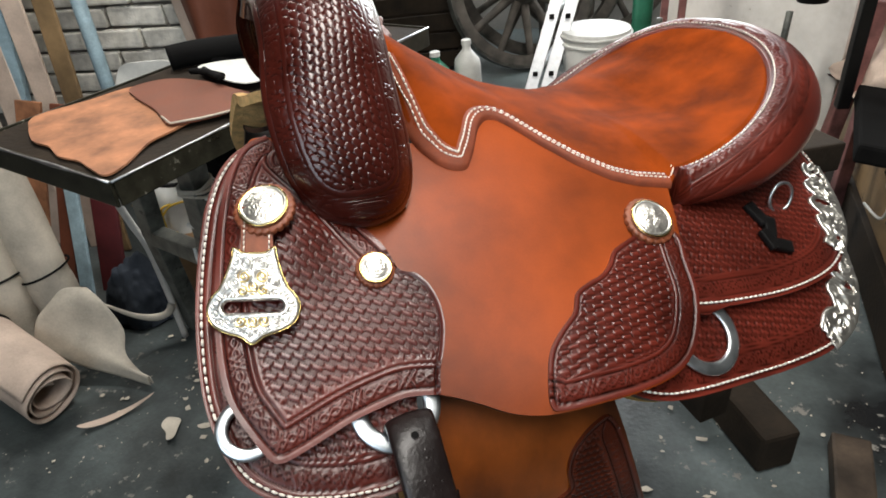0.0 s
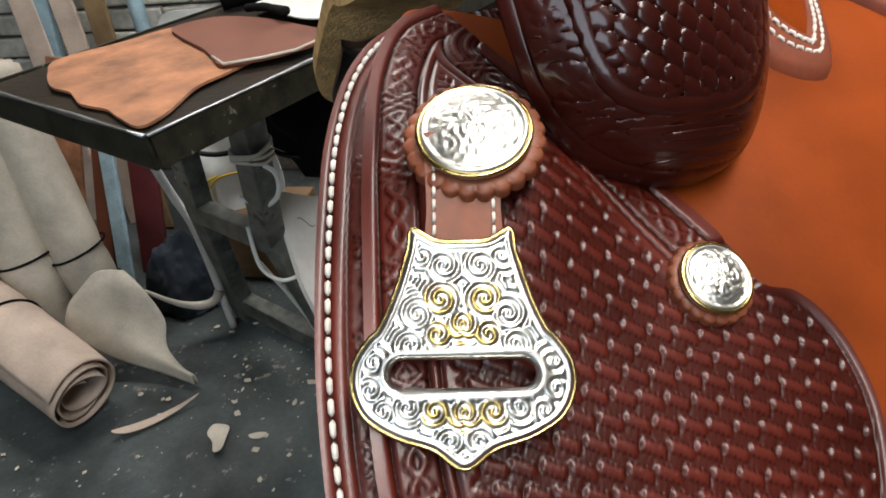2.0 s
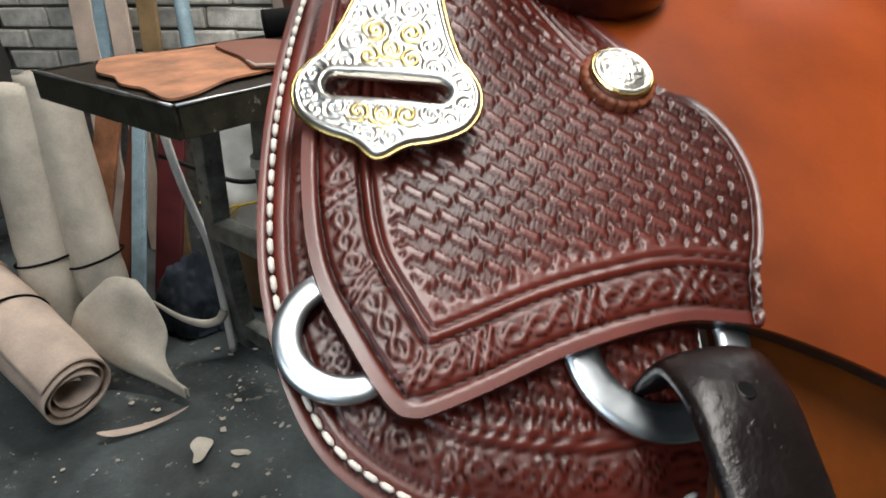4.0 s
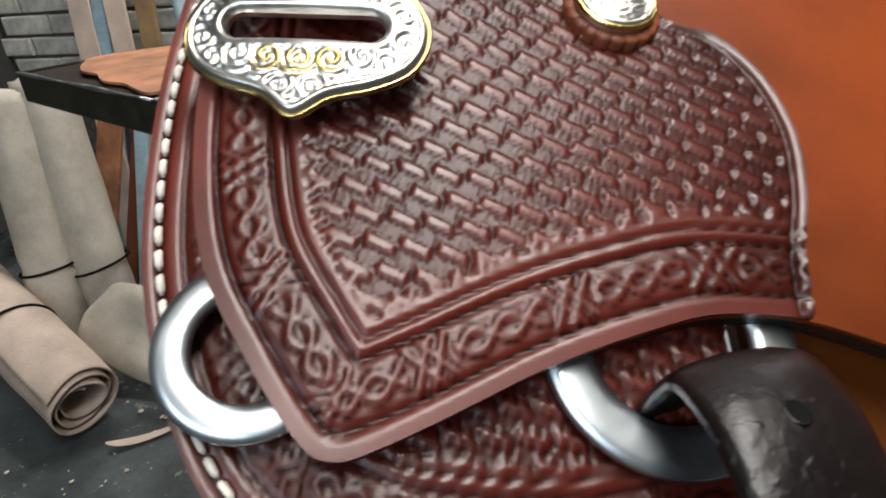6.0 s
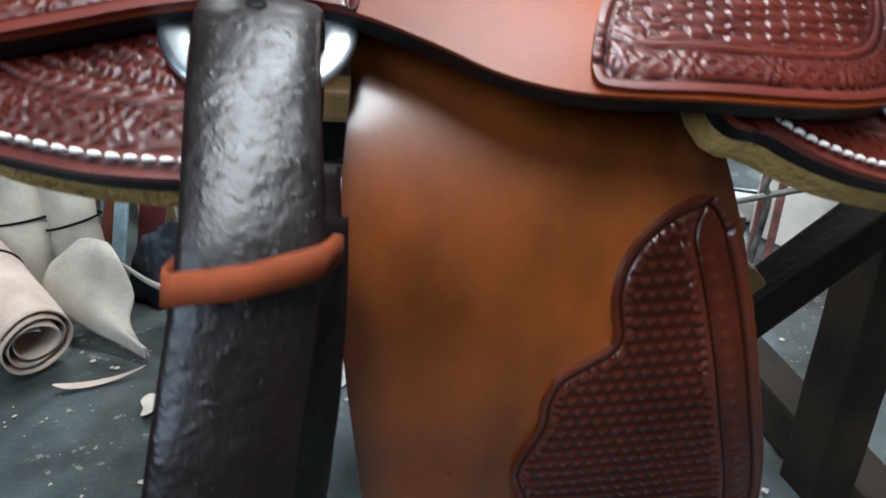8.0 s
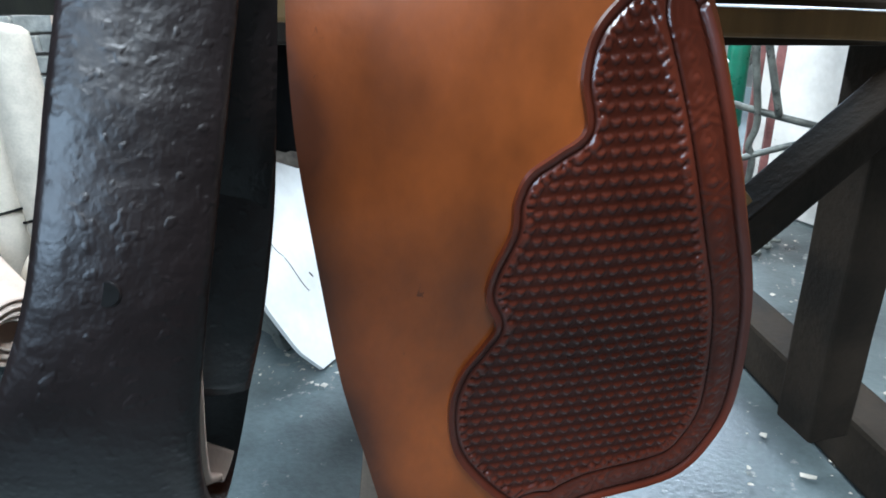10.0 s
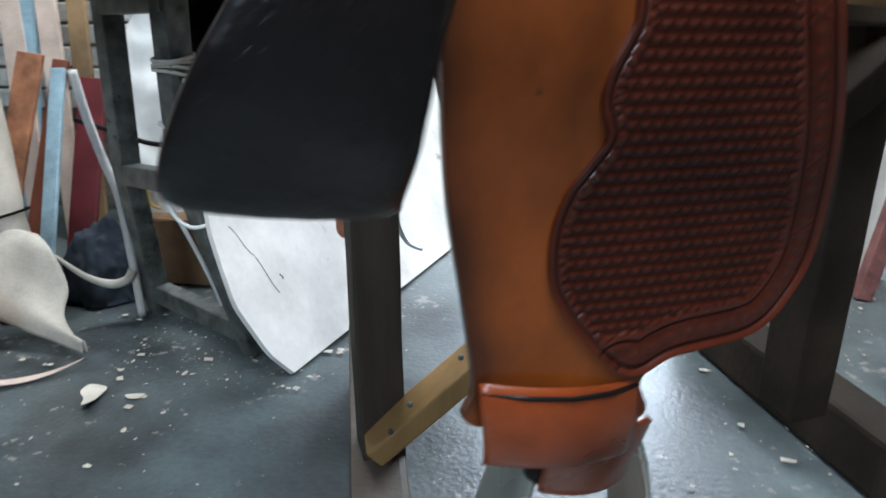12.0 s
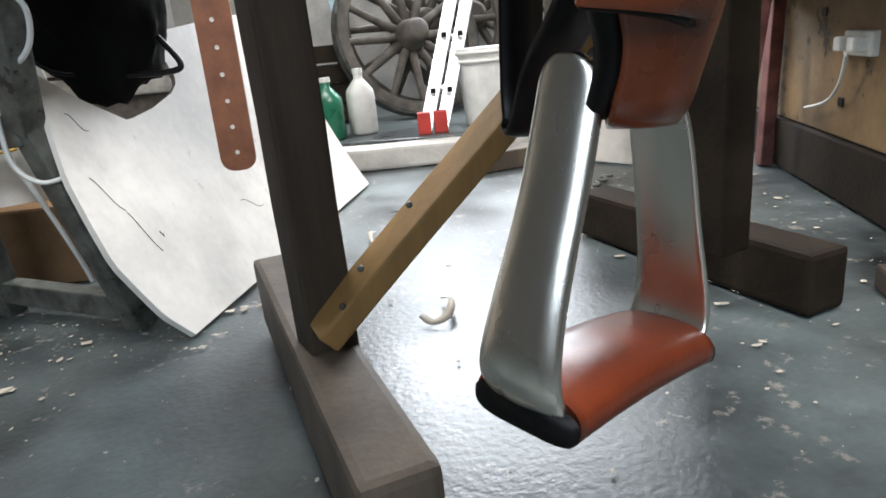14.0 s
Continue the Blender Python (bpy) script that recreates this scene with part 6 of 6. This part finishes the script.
def wagon_wheel(m, r, label, spokes=12):
    root = tagged(empty("wagon_wheel", m), label, "wheel", "old wheels at the back")
    for nm, rr, w in (("rim", r, 0.032), ("tyre", r + 0.026, 0.014)):
        verts, faces, n = [], [], 64
        for i in range(n):
            a = 2 * math.pi * i / n
            for x, z in ((-1, -1), (1, -1), (1, 1), (-1, 1)):
                q = rr + x * (w if nm == "rim" else 0.008)
                verts.append((q * math.cos(a), q * math.sin(a), z * 0.028))
        for i in range(n):
            for k in range(4):
                faces.append((i * 4 + k, i * 4 + (k + 1) % 4, (i + 1) % n * 4 + (k + 1) % 4, (i + 1) % n * 4 + k))
        mesh_ob(nm, verts, faces, WHEELW if nm == "rim" else IRON, root, smooth=False)
    hub = [(0, 0, -0.13), (0, 0, -0.12), (0, 0, -0.06), (0, 0, 0), (0, 0, 0.06), (0, 0, 0.12), (0, 0, 0.13)]
    tube("hub", hub, [0.04, 0.055, 0.07, 0.088, 0.07, 0.055, 0.04], WHEELW, root, seg=20)
    for i in range(spokes):
        a = 2 * math.pi * i / spokes
        tube("spoke", [((0.07 + (r - 0.08) * k) * math.cos(a), (0.07 + (r - 0.08) * k) * math.sin(a), 0) for k in (0, 0.4, 0.8, 1.0)], [0.026, 0.022, 0.018, 0.02], WHEELW, root, seg=8)
    return root


wagon_wheel(pose(0.05, 3.90, 0.56, 80, 0, 12), 0.44, "old grey wooden wagon wheel leaning at the back")
wagon_wheel(pose(0.34, 4.12, 0.58, 80, 0, -4), 0.44, "old grey wooden wagon wheel behind another")

bm = bmesh.new()
bmesh.ops.create_cone(bm, cap_ends=True, segments=40, radius1=0.125, radius2=0.15, depth=0.31)
bucket = tagged(empty("bucket", pose(0.30, 3.10, 0.10)), "dirty white plastic bucket with a rimmed lid", "bucket")
ob = part("body", bm, WHITEPL, bucket, smooth=False)
ob.location = (0, 0, 0.157)
for zz, rr in ((0.27, 0.1495), (0.305, 0.154)):
    tube("band", [(rr * math.cos(a), rr * math.sin(a), zz) for a in np.linspace(0, 2 * math.pi, 41)[:-1]], 0.007, WHITEPL, bucket, seg=8, closed=True)
bm = bmesh.new()
bmesh.ops.create_cone(bm, cap_ends=True, segments=40, radius1=0.153, radius2=0.150, depth=0.012)
part("lid", bm, WHITEPL, bucket).location = (0, 0, 0.318)


def bottle(name, m, r, h, mat, cap, label):
    root = tagged(empty(name, m), label, "bottle")
    prof = [(0.0, 0.0), (r * 0.9, 0.0), (r, 0.01), (r, h * 0.62), (r * 0.93, h * 0.72), (r * 0.45, h * 0.86), (r * 0.32, h * 0.9), (r * 0.32, h)]
    verts, faces, n = [], [], 28
    for rr, z in prof:
        for k in range(n):
            a = 2 * math.pi * k / n
            c, s_ = math.cos(a), math.sin(a)
            sq = 1.0 / max(abs(c), abs(s_)) ** 0.35
            verts.append((rr * c * sq, rr * s_ * sq, z))
    for i in range(len(prof) - 1):
        for k in range(n):
            a, b = i * n + k, i * n + (k + 1) % n
            faces.append((a, b, b + n, a + n))
    mesh_ob("body", verts, faces, mat, root)
    bm = bmesh.new()
    bmesh.ops.create_cone(bm, cap_ends=True, segments=20, radius1=r * 0.38, radius2=r * 0.36, depth=h * 0.08)
    part("cap", bm, cap, root).location = (0, 0, h * 1.02)
    return root


bottle("jug", pose(-0.285, 3.15, 0.10, 0, 0, 20), 0.062, 0.27, WHITEPL, WHITEPL, "white plastic jug on the step")
bottle("green_bottle", pose(-0.42, 3.05, 0.10, 0, 0, 0), 0.065, 0.25, GREENPL, WHITEPL, "green plastic bottle on the step")
bottle("green_bottle", pose(0.52, 3.30, 0.10, 0, 0, 0), 0.045, 0.62, GREENPL, GREENPL, "tall green bottle beside the bucket")
tagged(beam("blue_bar", (-0.30, 3.45, 0.10), (-0.42, 3.75, 0.75), 0.035, 0.012, BLUEM, side=(1, 0, 0), cuts=0), "bright blue flat bar leaning at the back", "bar")

# ---- right side: plywood cabinet, pink iron frame, wire rack, timber block ----
cab = tagged(empty("cabinet"), "yellowed plywood cabinet side with a dark kick board", "cabinet")
CA, CB = Vector((0.90, 1.42, 0)), Vector((1.30, 3.4, 0))
cd = (CB - CA).normalized()
cn = Vector((cd.y, -cd.x, 0))
beam("kick_board", CA - cd * 0.35 + cn * 0.02 + Vector((0, 0, 0.075)), CB + cn * 0.02 + Vector((0, 0, 0.075)), 0.14, 0.03, DARKWOOD, cab, "dark kick board", side=(0, 0, 1), cuts=0)
beam("side_panel", CA - cd * 0.35 + cn * 0.035 + Vector((0, 0, 0.32)), CB + cn * 0.035 + Vector((0, 0, 0.32)), 0.34, 0.03, PLY, cab, "yellowed plywood panel", side=(0, 0, 1), cuts=0)
sock = tagged(empty("power_socket"), "white double power socket with a cable on the plywood", "socket")
SP = CA + cd * 0.24 + Vector((0, 0, 0.375)) + cn * 0.016
sm = Matrix((cd, Vector((0, 0, 1)), -cn)).transposed().to_4x4()
sm.translation = SP
box("plate", (0.14, 0.055, 0.025), sm, WHITEPL, sock, bevel=0.006)
for dx in (-0.035, 0.035):
    box("plug", (0.035, 0.032, 0.035), sm @ pose(dx, 0, 0.025), WHITEPL, sock, bevel=0.006)
tube("cable", [tuple(sm @ Vector(q)) for q in spline([(-0.02, -0.02, 0.04), (0.03, -0.09, 0.03), (0.12, -0.14, 0.02), (0.25, -0.17, 0.02)], 8)], 0.004, WHITEPL, sock)
frame_ = tagged(empty("iron_frame"), "rusty pink iron stand frame", "frame")
for a, b in (((0.82, 1.94, 0), (0.93, 1.98, 0.75)), ((1.03, 2.16, 0), (1.06, 2.18, 0.75)), ((0.93, 1.98, 0.72), (1.06, 2.18, 0.72))):
    beam("bar", a, b, 0.04, 0.04, PINKIRON, frame_, side=(1, 0, 0), cuts=0)

rack = tagged(empty("wire_rack"), "bent grey iron rod rack against the pale wall", "rack")
for q in (((0.421, 2.2, 0.68), (0.421, 2.2, 0.55), (0.445, 2.2, 0.396), (0.447, 2.2, 0.34), (0.435, 2.2, 0.29), (0.45, 2.2, 0.233), (0.43, 2.2, 0.0)), ((0.30, 2.21, 0.43), (0.335, 2.21, 0.42), (0.52, 2.2, 0.37), (0.69, 2.19, 0.33), (0.80, 2.15, 0.30)),
          ((0.30, 2.21, 0.225), (0.37, 2.2, 0.239), (0.514, 2.2, 0.286), (0.60, 2.2, 0.31)), ((0.44, 2.19, 0.60), (0.50, 2.19, 0.38)), ((0.74, 2.12, 0.0), (0.76, 2.12, 0.70))):
    tube("rod", [tuple(p) for p in spline(q, 6)], 0.010, IRON, rack, seg=8)
tagged(box("leaning_board", (0.66, 0.03, 0.92), pose(0.715, 2.36, 0.462, -2, 0, -49), BOARD, bevel=0.004), "white board leaning behind the saddle", "board")
tagged(box("timber_block", (0.30, 0.10, 0.07), pose(0.30, 2.55, 0.036, 0, 0, 20), WOOD, bevel=0.006, cuts=3, rough=0.004), "offcut timber block on the floor", "block")


# cabinet top with a black slab and hides on it
beam("top_board", CA - cd * 0.37 + cn * 0.24 + Vector((0, 0, 0.503)), CB + cn * 0.24 + Vector((0, 0, 0.503)), 0.42, 0.025, PLY, cab, "plywood top", side=cn, cuts=0)
for kx, kz in ((0.33, 0.235), (0.47, 0.445), (-0.05, 0.30)):
    bm = bmesh.new()
    box_bm(bm, (0.030, 0.022, 0.006), None, 0.002)
    part("hand_hole", bm, EDGE, cab, "small dark cut-out").matrix_world = Matrix.Translation(CA + cd * kx + cn * 0.0195 + Vector((0, 0, kz))) @ Matrix((cd, Vector((0, 0, 1)), -cn)).transposed().to_4x4()
tagged(box("foam_slab", (0.20, 0.40, 0.045), pose(0.905, 1.66, 0.539, 0, 6, -20), BLACKM, bevel=0.008, cuts=3, rough=0.004), "dark grey foam slab lying on the cabinet top", "slab")
CT = Matrix(((cn.x, cd.x, 0, CA.x), (cn.y, cd.y, 0, CA.y), (0, 0, 1, 0), (0, 0, 0, 1)))
flat_hide("hide_offcut", [(0.10, 0.42), (0.22, 0.40), (0.34, 0.48), (0.40, 0.62), (0.30, 0.74), (0.16, 0.70), (0.08, 0.56)], 0.535, 0.004, PINKHIDE, "crumpled pink hide offcut on the cabinet", m=CT, wave=0.03)
flat_hide("hide_offcut", [(0.20, -0.05), (0.36, 0.02), (0.42, 0.20), (0.34, 0.36), (0.22, 0.30), (0.16, 0.10)], 0.54, 0.004, HIDE, "cream hide offcut on the cabinet", m=CT, wave=0.03)
tagged(beam("brown_plank", (0.665, 0.93, 0.024), (0.735, 1.17, 0.024), 0.075, 0.044, OLDPOST, side=(1, 0, 0), bevel=0.006), "brown wooden plank lying along the cabinet", "plank")
tagged(tube("floor_chain", [tuple(p) for p in spline([(0.385 + 0.018 * k + (0.012 if k % 2 else -0.006), 1.965 + 0.027 * k - (0.010 if k % 2 else -0.008), 0.008) for k in range(10)], 5)], 0.006, IRON, seg=8), "rusty chain lying in zigzags on the floor", "chain")
for pts_ in (((-0.655, 1.235, 0.62), (-0.612, 1.250, 0.585), (-0.625, 1.265, 0.53), (-0.665, 1.275, 0.50), (-0.705, 1.270, 0.52)), ((-0.735, 1.31, 0.43), (-0.725, 1.295, 0.345), (-0.690, 1.300, 0.308), (-0.650, 1.318, 0.312)), ((-0.728, 1.300, 0.352), (-0.715, 1.345, 0.24), (-0.705, 1.38, 0.14), (-0.700, 1.39, 0.095))):
    tube("cord", [tuple(p) for p in spline(pts_, 8)], 0.0045, WHITEPL, table, "white cord hung over the leg")
tagged(tube("wire_loop", [tuple(p) for p in spline([(-0.235, 1.36, 0.46), (-0.262, 1.36, 0.40), (-0.275, 1.36, 0.33), (-0.258, 1.36, 0.285), (-0.225, 1.36, 0.27)], 8)], 0.005, STEEL), "grey wire loop hanging behind the post", "wire")

# ---- things hung and heaped at the back ----
def hanging_sheet(name, outline, m, mat, label, category, fold=0.03, thick=0.004):
    """A hide or cloth hung flat, with upright folds."""
    pts, faces, _ = fill(spline(outline, 5, True), 0.02, 0.012)

    def place(p, o):
        return np.array([tuple(m @ Vector((x, fold * math.sin(x * 31 + 2 * noise.noise(Vector((x * 3, z * 2, 4.0)))) * (0.4 + 0.6 * (1.5 - z)) + o, z))) for x, z in p])
    v, f = closed_sheet(pts, faces, place, thick)
    return tagged(mesh_ob(name, v, f, mat), label, category)


hanging_sheet("hanging_hide", [(-0.20, 1.60), (0.14, 1.62), (0.17, 1.2), (0.11, 0.95), (0.15, 0.72), (0.05, 0.55), (-0.05, 0.63), (-0.10, 0.85), (-0.17, 1.1)], pose(-1.10, 2.30, 0.0), PINKHIDE, "pale pink hide hung against the brick wall", "leather")
hanging_sheet("black_apron", [(-0.16, 1.62), (0.15, 1.60), (0.17, 1.1), (0.16, 0.78), (0.05, 0.70), (-0.03, 0.78), (-0.10, 0.72), (-0.15, 0.9)], pose(-0.80, 2.24, 0.0), BLACKM, "black leather apron hung beside the brick wall", "apron", 0.04)
hanging_sheet("brown_hide", [(-0.10, 1.55), (0.12, 1.55), (0.13, 0.80), (0.05, 0.62), (-0.06, 0.66), (-0.12, 0.9)], pose(-0.98, 2.17, 0.0), BROWNHIDE, "dark brown hide hung over the apron", "leather", 0.04)


def heap(name, m, size, mat, label, category, seed):
    """A crumpled heap with creases, flat below."""
    bm = bmesh.new()
    bmesh.ops.create_icosphere(bm, subdivisions=5, radius=1.0)
    for v_ in bm.verts:
        q = v_.co.copy()
        k = 1 + 0.30 * noise.noise(q * 1.6 + Vector((seed, 0, 0))) + 0.16 * abs(noise.noise(q * 4.0 + Vector((0, seed, 0)))) - 0.07 * abs(noise.noise(q * 9 + Vector((0, 0, seed))))
        v_.co = Vector((q.x * size[0] * k, q.y * size[1] * k, max(0.0, q.z) * size[2] * k))
    bmesh.ops.transform(bm, matrix=m, verts=bm.verts[:])
    return tagged(part(name, bm, mat, smooth=True), label, category)


heap("cloth_bag", pose(-1.165, 1.60, 0.0, 0, 0, 20), (0.105, 0.085, 0.19), SLATE, "slate blue cloth bag on the floor behind the table frame", "bag", 11.0)
heap("leather_pile", TM @ pose(0.16, 0.74, 0.797), (0.12, 0.11, 0.06), BROWNHIDE, "crumpled dark brown leather pile at the table's end", "leather", 2.0)
heap("crumpled_hide", pose(1.02, 1.42, 0.515, 0, 0, 20), (0.20, 0.24, 0.15), HIDE, "crumpled cream hide heaped on the cabinet", "leather", 5.0)
heap("crumpled_hide", pose(1.10, 2.02, 0.515, 0, 0, -10), (0.19, 0.26, 0.20), PINKHIDE, "crumpled pink hide heaped on the cabinet", "leather", 8.0)
wagon_wheel(pose(-0.04, 3.66, 0.50, 74, 0, 28), 0.37, "dark old wagon wheel propped low at the back")
crate = tagged(empty("crate", pose(-0.62, 3.75, 0.10, 0, 0, 12)), "dark slatted wooden crate on the step", "crate")
for k in range(4):
    for yy in (-0.15, 0.15):
        box("slat", (0.46, 0.014, 0.085), pose(0, yy, 0.055 + 0.10 * k), DARKWOOD, crate)
for xx in (-0.22, 0.22):
    for yy in (-0.135, 0.135):
        box("corner_post", (0.03, 0.03, 0.42), pose(xx, yy, 0.21), DARKWOOD, crate)
box("bottom", (0.44, 0.27, 0.012), pose(0, 0, 0.02), DARKWOOD, crate)
for px_, lean in ((0.445, 0.02), (0.492, 0.035)):
    tagged(beam("upright_bar", (px_, 2.27, 0.0), (px_ + lean, 2.40, 1.50), 0.022, 0.022, PINKIRON, side=(1, 0, 0), cuts=0), "rusty brown iron bar standing against the board", "bar")
clamp = tagged(empty("bench_clamp"), "black iron bench clamp on a post at the cabinet", "clamp")
beam("post", (0.845, 1.86, 0.515), (0.845, 1.86, 0.93), 0.03, 0.03, EDGE, clamp, side=(1, 0, 0), cuts=0)
beam("arm", (0.66, 1.80, 0.885), (0.90, 1.87, 0.885), 0.035, 0.03, EDGE, clamp, side=(0, 0, 1), cuts=0)
tube("screw", [(0.70, 1.81, 0.80), (0.70, 1.81, 0.83), (0.70, 1.81, 0.87), (0.70, 1.81, 0.91)], [0.034, 0.038, 0.024, 0.024], EDGE, clamp, seg=14)

# ---- scraps on the floor ----
def scrap(name, m, outline, mat, label, curl=0.0, thick=0.0016):
    pts, faces, _ = fill(spline(outline, 5, True), 0.006, 0.004)

    def place(p, o):
        return np.array([tuple(m @ Vector((x, y, 0.002 + thick + o + curl * (x * x + 0.3 * y * y)))) for x, y in p])
    v, f = closed_sheet(pts, faces, place, thick)
    return tagged(mesh_ob(name, v, f, mat), label, "scrap", "scraps on the floor")


scrap("leather_scrap", pose(-0.85, 1.13, 0.0, 0, 0, -25), [(-0.03, 0.02), (0, 0.035), (0.02, 0.01), (0.045, -0.02), (0.03, -0.03), (0.0, -0.012), (-0.025, -0.005)], HIDE, "pale leather scrap on the floor", 6)
scrap("leather_scrap", pose(-0.76, 1.145, 0.0, 0, 0, 15), [(-0.02, 0.004), (0, 0.01), (0.02, 0.004), (0.012, -0.006), (-0.01, -0.006)], HIDE, "small pale leather scrap on the floor", 6)
scrap("leather_scrap", pose(-1.02, 1.17, 0.0, 0, 0, 35), [(-0.09, -0.008), (0.0, 0.006), (0.10, 0.006), (0.02, -0.012), (-0.06, -0.024)], PINKHIDE, "long pink leather offcut on the floor", 2)


def shaving(pts_, w, mat, label):
    c = spline(pts_, 8)
    verts, faces = [], []
    for i, q in enumerate(c):
        k = i / (len(c) - 1)
        t = c[min(i + 1, len(c) - 1)] - c[max(i - 1, 0)]
        n2 = np.array([-t[1], t[0], 0.4 * np.linalg.norm(t[:2])])
        n2 = n2 / np.linalg.norm(n2) * w * (0.35 + math.sin(math.pi * min(1, k + 0.1)) * 0.65)
        verts += [q - n2, q + n2, q + n2 + np.array([0, 0, 0.0015]), q - n2 + np.array([0, 0, 0.0015])]
        if i:
            for j in range(4):
                faces.append((4 * i - 4 + j, 4 * i - 4 + (j + 1) % 4, 4 * i + (j + 1) % 4, 4 * i + j))
    return tagged(mesh_ob("shaving", verts, faces, mat), label, "scrap", "scraps on the floor")


shaving([(-0.075, 1.245, 0.012), (-0.055, 1.225, 0.006), (-0.03, 1.23, 0.012), (-0.018, 1.262, 0.02), (-0.02, 1.30, 0.016), (-0.035, 1.325, 0.008)], 0.008, HIDE, "curled pale leather shaving on the floor")
shaving([(-0.27, 1.04, 0.006), (-0.262, 1.07, 0.012), (-0.268, 1.10, 0.006)], 0.006, HIDE, "curled pale leather shaving on the floor")
shaving([(-0.40, 1.385, 0.005), (-0.37, 1.392, 0.012), (-0.335, 1.37, 0.006)], 0.005, HIDE, "curled pale leather shaving on the floor")
shaving([(-0.19, 1.75, 0.005), (-0.195, 1.80, 0.014), (-0.185, 1.84, 0.006)], 0.006, HIDE, "curled pale leather shaving on the floor")


# small chips and dust-like offcuts, too many to count
rng = random.Random(11)
verts, faces = [], []
for x0, x1, y0, y1, count in ((-1.5, -0.45, 0.75, 1.6, 230), (-0.5, 0.5, 0.55, 2.4, 150), (0.35, 1.1, 0.8, 2.3, 330), (-0.9, -0.4, 1.2, 1.5, 120)):
    for _ in range(count):
        x, y = rng.uniform(x0, x1), rng.uniform(y0, y1)
        r = 0.0015 + 0.008 * rng.random() ** 4
        n = rng.randint(4, 6)
        turn, k0 = rng.uniform(0, 6.28), len(verts)
        long_ = rng.uniform(0.5, 1.6)
        z = 0.0045 + 0.004 * noise.noise(Vector((x * 2.1, y * 2.1, 0))) - 0.003
        for i in range(n):
            a = turn + 6.28 * i / n
            q = r * rng.uniform(0.6, 1.2)
            verts.append((x + q * math.cos(a) * long_, y + q * math.sin(a), z + rng.uniform(0, 0.002)))
        verts.append((x, y, z + 0.002))
        faces += [(k0 + i, k0 + (i + 1) % n, k0 + n) for i in range(n)]
tagged(mesh_ob("floor_chips", verts, faces, HIDE, smooth=False), "pale leather chips scattered over the floor", "chips", kind="stuff")

# ---- bricks of the wing wall ----
random.seed(4)
bm = bmesh.new()
box_bm(bm, (0.215, 0.03, 0.066), None, 0.007, 2)
brick_meshes = []
for k in range(4):
    b2 = bm.copy()
    for v_ in b2.verts:
        v_.co += noise.noise_vector(v_.co * 30 + Vector((k * 7, 0, 0))) * 0.004
    me = bpy.data.meshes.new("brick")
    b2.to_mesh(me)
    b2.free()
    me.materials.append(BRICKM)
    brick_meshes.append(me)
bm.free()
for row in range(5, 20):
    for col in range(7):
        x = -2.40 + col * 0.228 + (row % 2) * 0.114
        if x > -0.9:
            continue
        ob = new("brick", random.choice(brick_meshes))
        ob.parent = brick_wall
        ob.matrix_world = pose(x, 2.364 + random.uniform(-0.004, 0.004), 0.04 + row * 0.078, random.uniform(-1, 1), random.uniform(-1, 1), random.uniform(-1, 1))
